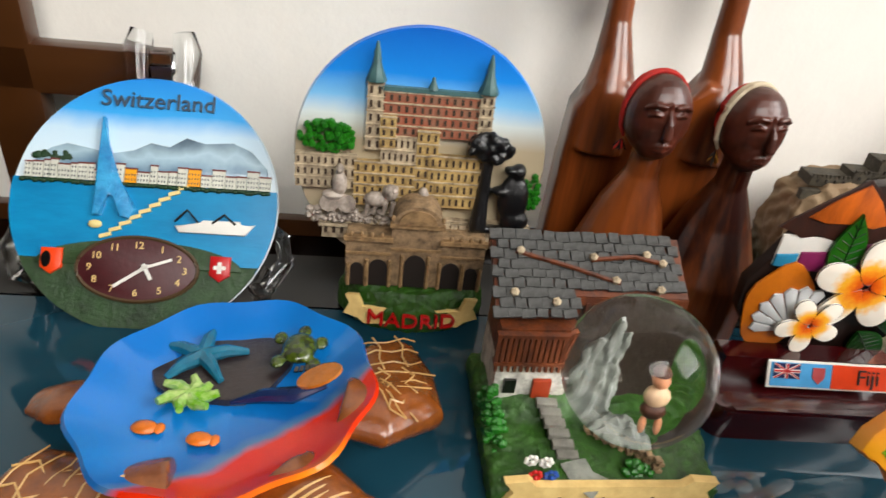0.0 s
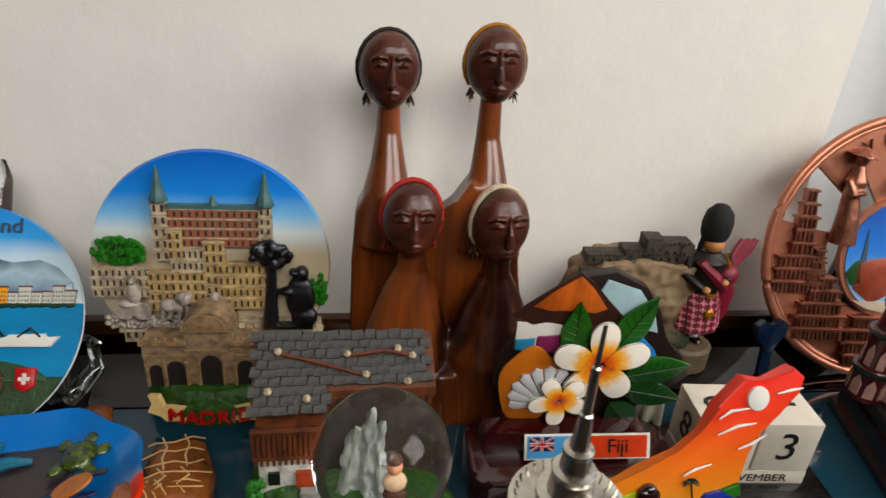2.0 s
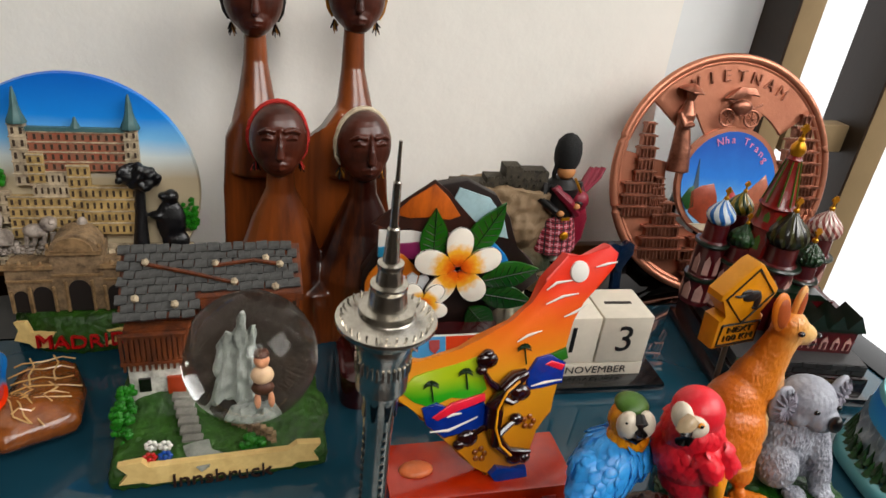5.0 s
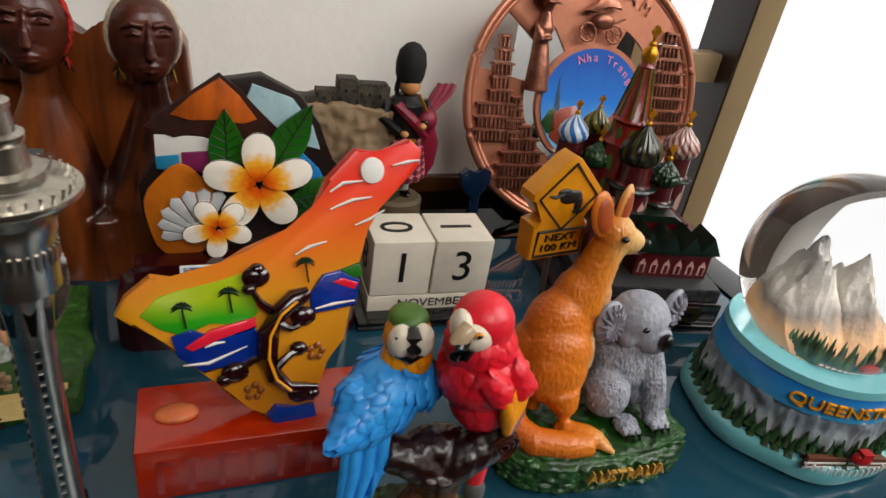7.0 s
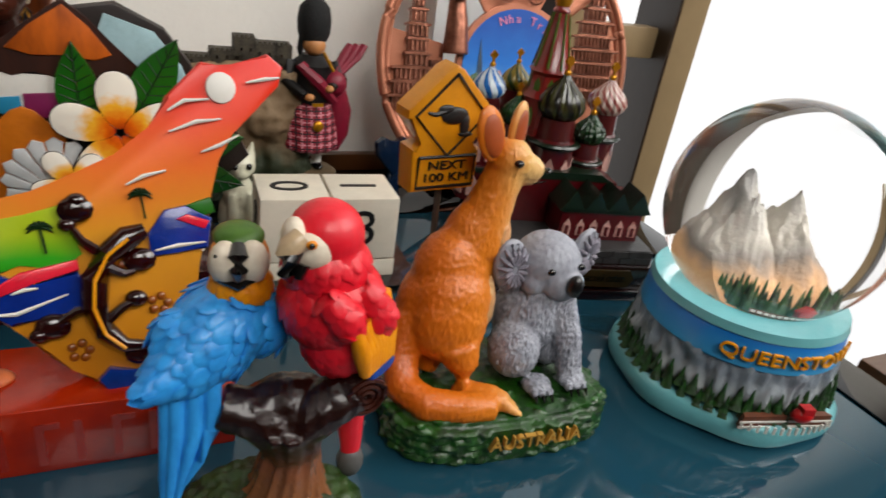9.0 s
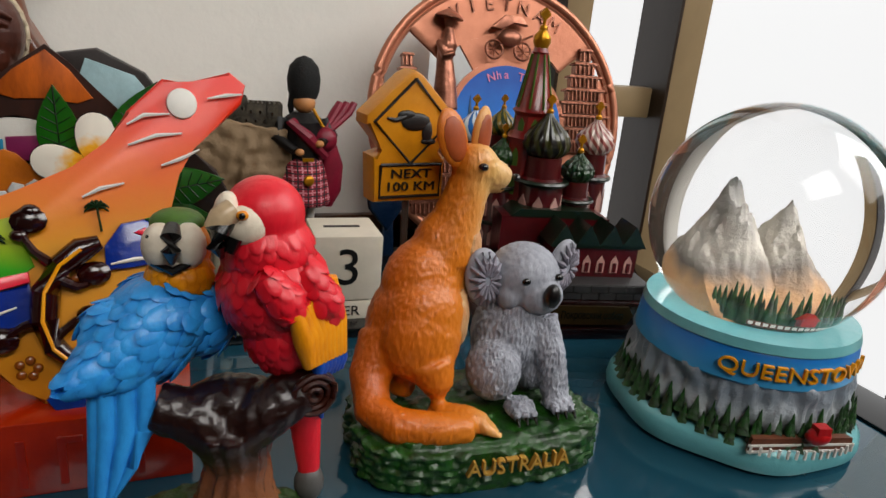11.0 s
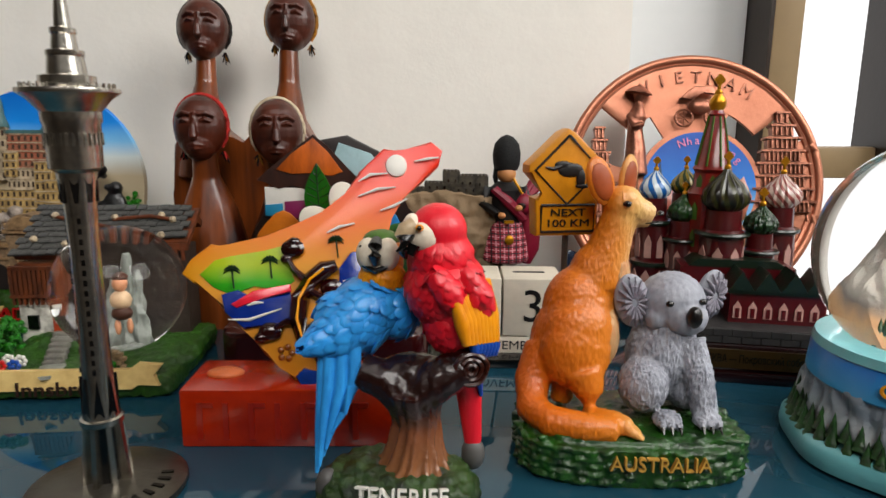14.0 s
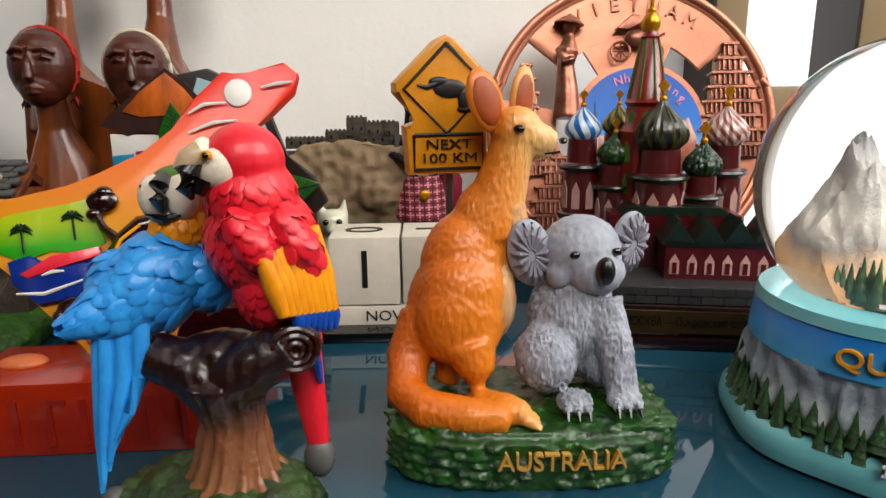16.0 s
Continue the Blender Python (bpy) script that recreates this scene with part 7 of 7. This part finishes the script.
for pts, h, nm in (([(-0.026, -0.026), (-0.026, -0.010), (-0.018, -0.006), (-0.008, -0.004), (-0.004, -0.014), (-0.002, -0.030), (-0.012, -0.036)], "b86a50", "rock_tower"), ([(-0.002, -0.036), (0.000, -0.018), (0.008, -0.008), (0.016, -0.018), (0.020, -0.032)], "c04838", "red_roof"), ([(0.018, -0.030), (0.018, -0.012), (0.026, -0.004), (0.034, 0.004), (0.0395, -0.010), (0.034, -0.026)], "c88a70", "rock"), ([(-0.033, -0.016), (-0.028, -0.008), (-0.024, -0.006), (-0.022, -0.022), (-0.028, -0.024)], "4a7a4a", "tree"), ([(0.018, -0.026), (0.034, -0.014), (0.036, -0.024), (0.026, -0.034)], "3c6a3c", "tree")):
    bm = B()
    prism(bm, pts, -0.0042, -0.0034, D, 0.0003)
    part(nm, bm, paint("print_" + nm + h, h, 0.3, var=0.5, size=0.004, coat=0.5), med)
bm = B()
prism(bm, [(-0.025, -0.012), (-0.0225, 0.014), (-0.020, -0.012)], -0.0041, -0.0034, D)
part("print_mast", bm, paint("print_grey", "6a7c8c", 0.3), med)
bm = B()
prism(bm, [(-0.024, -0.0345), (0.032, -0.0335), (0.022, -0.0395), (0.004, -0.0425), (-0.014, -0.0395)], -0.0044, -0.0034, D)
part("sand", bm, paint("print_sand", "d8ccb8", 0.3), med)
for k, ch in enumerate("Nha Trang"):
    a = 112 - 9.5 * k
    if ch != " ":
        part("lettering", letters(ch, 0.0078, 0.0002, D @ pose(0.004 + 0.0325 * math.cos(radians(a)), -0.0041, -0.004 + 0.0325 * math.sin(radians(a)), 0, -(a - 90) * 0.8)), paint("print_pink", "f0b0d0", 0.4, var=0.05) if "print_pink" not in bpy.data.materials else bpy.data.materials["print_pink"], med)


def tiers(bm, x, z, widths, h, gap, deep, seed):
    """A relief tower of storeys with little posts and eaves."""
    q = random.Random(seed)
    for k, w in enumerate(widths):
        zz = z + k * h
        w = w * 1.15
        box(bm, x, 0, zz + h * 0.45, w * 0.9, deep, h * 0.95, D)
        box(bm, x, -0.0008, zz + h * 0.78, w * 1.08, deep + 0.002, h * 0.16, D)
        n = max(2, int(w / 0.0034))
        for j in range(n):
            tube(bm, [(x - w * 0.42 + w * 0.84 * (j + 0.5) / n, -deep / 2 - 0.0008, zz), (x - w * 0.42 + w * 0.84 * (j + 0.5) / n, -deep / 2 - 0.0008, zz + h * 0.7)], 0.0007, 5, D)


bm = B()
tiers(bm, 0.061, -0.020, [0.036, 0.034, 0.030, 0.030, 0.024, 0.020, 0.014, 0.008], 0.0088, 0, 0.006, 1)
part("pagoda", bm, COPPER, dv, "tiered copper pagoda relief")
bm = B()
tiers(bm, -0.064, -0.030, [0.030, 0.028, 0.026, 0.014, 0.012, 0.012, 0.009, 0.006], 0.0086, 0, 0.006, 2)
tiers(bm, -0.052, -0.030, [0.014, 0.012, 0.008, 0.006], 0.0075, 0, 0.006, 5)
part("church", bm, COPPER, dv, "copper church relief")
bm = B()
tiers(bm, -0.044, -0.062, [0.034, 0.030, 0.026, 0.018, 0.010], 0.0088, 0, 0.007, 3)
part("gate_house", bm, COPPER, dv, "copper gate relief")
bm = B()
tiers(bm, -0.006, -0.080, [0.030, 0.034, 0.034, 0.026], 0.0090, 0, 0.007, 4)
tiers(bm, 0.032, -0.072, [0.034, 0.036, 0.032, 0.024], 0.0092, 0, 0.007, 6)
clump(bm, 0.012, -0.002, -0.058, 0.012, 0.003, 0.010, 60, 0.0028, D, 22)
part("temple_row", bm, COPPER, dv, "copper temple reliefs")
bm = B()
tube(bm, [(-0.040, -0.004, 0.004), (-0.040, -0.005, 0.020), (-0.0405, -0.005, 0.036), (-0.039, -0.005, 0.044), (-0.038, -0.005, 0.054)], [0.0085, 0.0070, 0.0052, 0.0066, 0.0030], 14, D)
ball(bm, -0.038, -0.006, 0.0585, 0.0040, 0.0036, 0.0048, D, 12)
lathe(bm, [(0.0098, 0.0), (0.0092, 0.001), (0.0050, 0.004), (0.0008, 0.006)], 0, 0, 0, 20, D @ pose(-0.038, -0.005, 0.0605, 10, 8))
tube(bm, [(-0.045, -0.006, 0.046), (-0.043, -0.011, 0.036), (-0.036, -0.012, 0.038)], [0.0024, 0.0022, 0.0018], 8, D)
lady = moulded(bm, 0.0009, 2)
part("relief_statue", lady, COPPER, dv, "plain copper statue shape with cone hat")
bm = B()
for x0 in (-0.007, 0.013):
    tube(bm, [(x0 + 0.0058 * math.cos(t), -0.005, 0.044 + 0.0058 * math.sin(t)) for t in [2 * math.pi * i / 20 for i in range(21)]], 0.0009, 6, D)
    for k in range(4):
        a = radians(45 * k)
        tube(bm, [(x0 - 0.0056 * math.cos(a), -0.005, 0.044 - 0.0056 * math.sin(a)), (x0 + 0.0056 * math.cos(a), -0.005, 0.044 + 0.0056 * math.sin(a))], 0.0004, 4, D)
ball(bm, 0.004, -0.005, 0.052, 0.0085, 0.0035, 0.0055, D, 14)
prism(bm, [(-0.010, 0.0575), (0.000, 0.066), (0.012, 0.0655), (0.016, 0.060), (0.006, 0.062), (-0.002, 0.0565)], -0.007, -0.003, D, 0.0006)
tube(bm, [(0.010, -0.005, 0.050), (0.020, -0.005, 0.0545)], 0.0008, 6, D)
part("rickshaw", bm, COPPER, dv, "copper rickshaw relief")
bm = B()
box(bm, 0.0, 0.012, 0.004, 0.085, 0.03, 0.008, bev=0.002)
tube(bm, [(-0.03, -0.004, 0.006), (-0.032, 0.010, 0.03), (-0.02, 0.018, 0.08)], 0.004, 8)
tube(bm, [(0.03, -0.004, 0.006), (0.032, 0.010, 0.03), (0.02, 0.018, 0.08)], 0.004, 8)
part("rear_support", bm, BLACK, dv, "black plastic support")
bm = B()
HP = [(0.0, -0.016), (0.012, -0.001), (0.0125, 0.007), (0.007, 0.0105), (0.0, 0.006), (-0.007, 0.0105), (-0.0125, 0.007), (-0.012, -0.001)]
prism(bm, [(x * 0.95, z * 0.95) for x, z in HP], -0.0025, 0.0025, pose(0.424, 0.452, 0.0330, -10, 0, 10), 0.001)
prism(bm, [(-0.0035, -0.034), (0.0045, -0.034), (0.0045, -0.008), (-0.0030, -0.008)], -0.0018, 0.0022, pose(0.4245, 0.4545, 0.0340, -10, 0, 10), 0.0008)
ht = new("heart_ornament", mesh_of(bm, "heart_ornament", [paint("navy_glaze", "24405c", 0.25, var=0.3, size=0.004, coat=0.5)]))
tagged(ht, "small navy blue heart ornament leaning by copper disc", "ornament")

# ---- large snow globe with mountains ----
qg = thing("mountain_snow_globe", "mountain snow globe on painted blue and green base", "snow globe", pose(0.529, 0.251, 0, 0, 0, -9))
AQUA = paint("aqua_enamel", "8cc4c8", 0.3, var=0.12, size=0.008, coat=0.4)
bm = B()
lathe(bm, [(0.0460, 0), (0.0488, 0.0015), (0.0494, 0.0045), (0.0488, 0.0085), (0.0470, 0.0105), (0.0400, 0.012)], 0, 0, 0, 96, wave=7, amp=0.022)
part("foot", bm, AQUA, qg, "pale aqua scalloped foot")
bm = B()
lathe(bm, [(0.0428, 0.010), (0.0430, 0.020), (0.0415, 0.032), (0.0405, 0.0335)], 0, 0, 0, 64)
bd = part("base_body", moulded(bm, 0.0009, 0, 0.0030, 260, (1, 1, 0.45)), graded("base_mountain_paint", [(0.010, "3c6a30"), (0.018, "5c6a54"), (0.023, "c8ccce"), (0.034, "a0a8b0")], size=0.002, bump=0.8, coat=0.2, wobble=0.012), qg, "moulded grey mountains and trees")
bm = B()
lathe(bm, [(0.0415, 0.031), (0.0425, 0.032), (0.0415, 0.043), (0.0405, 0.0445)], 0, 0, 0, 64)
bn = part("blue_band", bm, graded("band_blue", [(0.030, "6cbee0"), (0.045, "2c92d0")], size=0.006, coat=0.4), qg, "blue band with yellow letters")
part("lettering", bowed(letters("QUEENSTOWN", 0.0080, 0.0007, pose(0, -0.0006, 0.0378), width=0.064), 0.0422, pose(0, -0.0422, 0)), YELLOW, bn)
bm = B()
lathe(bm, [(0.0400, 0.0435), (0.0415, 0.0445), (0.0405, 0.0480), (0.0360, 0.0490)], 0, 0, 0, 64)
part("collar", bm, AQUA, qg)
rnd = random.Random(11)


def fir(bm, x, y, z, h, r):
    """A little moulded fir of four ragged skirts."""
    for k in range(4):
        f = 1 - k / 4.6
        lathe(bm, [(r * f, z + h * 0.21 * k), (r * f * 0.45, z + h * (0.21 * k + 0.26)), (0.0001, z + h * (0.21 * k + 0.40))], x, y, 0, 9, wave=4, amp=0.22, twist=0.6 + k)


FIR = paint("fir_green", "3c7430", 0.4, var=0.7, size=0.0012, bump=0.8, dark="14300f", coat=0.3)
bm = B()
for k in range(96):
    a = 2 * math.pi * (k + rnd.uniform(-0.3, 0.3)) / 96
    up = k % 2
    fir(bm, (0.0436 + 0.0016 * (1 - up)) * math.cos(a), (0.0436 + 0.0016 * (1 - up)) * math.sin(a), 0.0098 + 0.0036 * up + rnd.uniform(-0.0006, 0.0006), rnd.uniform(0.0080, 0.0112), rnd.uniform(0.0024, 0.0032))
part("fir_forest", bm, FIR, qg, "small dark green firs")
BOAT = paint("jetty_brown", "8a5a3c", 0.5, var=0.4, size=0.002)
bm = B()
prism(bm, [(-0.021, 0), (0.021, 0), (0.020, 0.006), (-0.020, 0.006)], -0.0015, 0.0015, pose(0, 0, 0.0095))
jt = part("jetty", bowed(bm, 0.049, pose(0, -0.0495, 0)), BOAT, qg, "brown jetty with white rail")
bm = B()
for z0 in (0.0102, 0.0128):
    box(bm, 0, -0.0018, z0, 0.042, 0.0008, 0.0008)
for k in range(14):
    box(bm, -0.020 + 0.0031 * k, -0.0018, 0.0115, 0.0007, 0.0008, 0.0034)
part("jetty_rail", bowed(bm, 0.049, pose(0, -0.0495, 0)), WHITE, jt)
bm = B()
ball(bm, 0.004, -0.0485, 0.0175, 0.0048, 0.003, 0.0034)
box(bm, 0.004, -0.0490, 0.0205, 0.005, 0.004, 0.003)
part("boat", bm, RED, qg, "small red boat")
bm = B()
ball(bm, 0, 0, 0.0830, 0.0455, seg=64)
gl = part("glass_ball", bm, glass("water_globe_glass", (1, 1, 1, 1), 0.0, 1.33), qg, "large clear water-filled glass ball")
gl.visible_shadow = False
bm = B()
nx, ny = 90, 44
grid = []
for iy in range(ny):
    row = []
    for ix in range(nx):
        x, y = -0.023 + 0.046 * ix / (nx - 1), -0.018 + 0.034 * iy / (ny - 1)
        back = max(0.0, 1 - abs(y - 0.006) / 0.020)
        p1 = max(0.0, 1 - abs(x + 0.0095) / 0.0165) ** 0.62 * 0.047
        p2 = max(0.0, 1 - abs(x - 0.0095) / 0.0150) ** 0.62 * 0.037
        ridge = 1 - abs(noise.noise(Vector((x * 120, y * 150, 1.3)))) * 0.30 - abs(noise.noise(Vector((x * 300, y * 300, 4.1)))) * 0.16
        h = 0.0505 + 0.010 * min(1.0, back * 2) + max(0.0, max(p1, p2) - 0.008) * back ** 0.8 * ridge
        h += 0.0007 * noise.noise(Vector((x * 1500, y * 1500, 0)))
        if ix in (0, nx - 1) or iy in (0, ny - 1):
            h = 0.046
        row.append(bm.verts.new((x, y, h)))
    grid.append(row)
for a, b in zip(grid, grid[1:]):
    for k in range(nx - 1):
        bm.faces.new((a[k], a[k + 1], b[k + 1], b[k]))
bm.faces.new([grid[0][k] for k in range(nx)][::-1] + [grid[r][0] for r in range(1, ny)] + [grid[ny - 1][k] for k in range(1, nx)] + [grid[r][nx - 1] for r in range(ny - 2, 0, -1)])
part("mountain", bm, graded("snowy_mountain_paint", [(0.048, "a87c4c"), (0.060, "dca878"), (0.073, "e0bc94"), (0.079, "a49c94"), (0.087, "d4d0c8"), (0.110, "84868a")], rough=0.5, size=0.0020, bump=1.0, coat=0.0, wobble=0.022), gl, "snowy grey mountain peaks")
bm = B()
for k in range(34):
    a = radians(205 + 130 * (k + rnd.uniform(-0.3, 0.3)) / 33)
    rr = rnd.uniform(0.0195, 0.0240)
    fir(bm, rr * math.cos(a), rr * math.sin(a), 0.0500, rnd.uniform(0.0120, 0.0165), rnd.uniform(0.0026, 0.0034))
part("fir_forest", bm, FIR, gl)
bm = B()
box(bm, 0.003, -0.0262, 0.0555, 0.0058, 0.004, 0.0034, bev=0.0005)
prism(bm, [(-0.0005, 0.0570), (0.0065, 0.0570), (0.003, 0.0600)], -0.0285, -0.0240)
part("red_hut", bm, RED, gl)
bm = B()
prism(bm, [(-0.018, 0), (0.018, 0), (0.018, 0.003), (-0.018, 0.003)], -0.0012, 0.0012, pose(0, 0, 0.0505))
gj = part("jetty", bowed(bm, 0.030, pose(0, -0.0290, 0)), BOAT, gl)
bm = B()
for k in range(15):
    box(bm, -0.0168 + 0.0024 * k, -0.0014, 0.0520, 0.0015, 0.0006, 0.0018)
part("jetty_rail", bowed(bm, 0.030, pose(0, -0.0290, 0)), WHITE, gj)

# ---- brown desk corner beyond the shelf ----
bm = B()
box(bm, 0.99, 0.02, -0.012, 0.70, 0.36, 0.024, bev=0.002)
side = new("side_table", mesh_of(bm, "side_table", [paint("warm_brown_wood", "8a6a48", 0.4, var=0.4, size=0.012, dark="5c4026", lean=(0.2, 1, 1), coat=0.2)]))
side.matrix_world = SHELF
tagged(side, "warm brown wooden table top next to the shelf", "table")
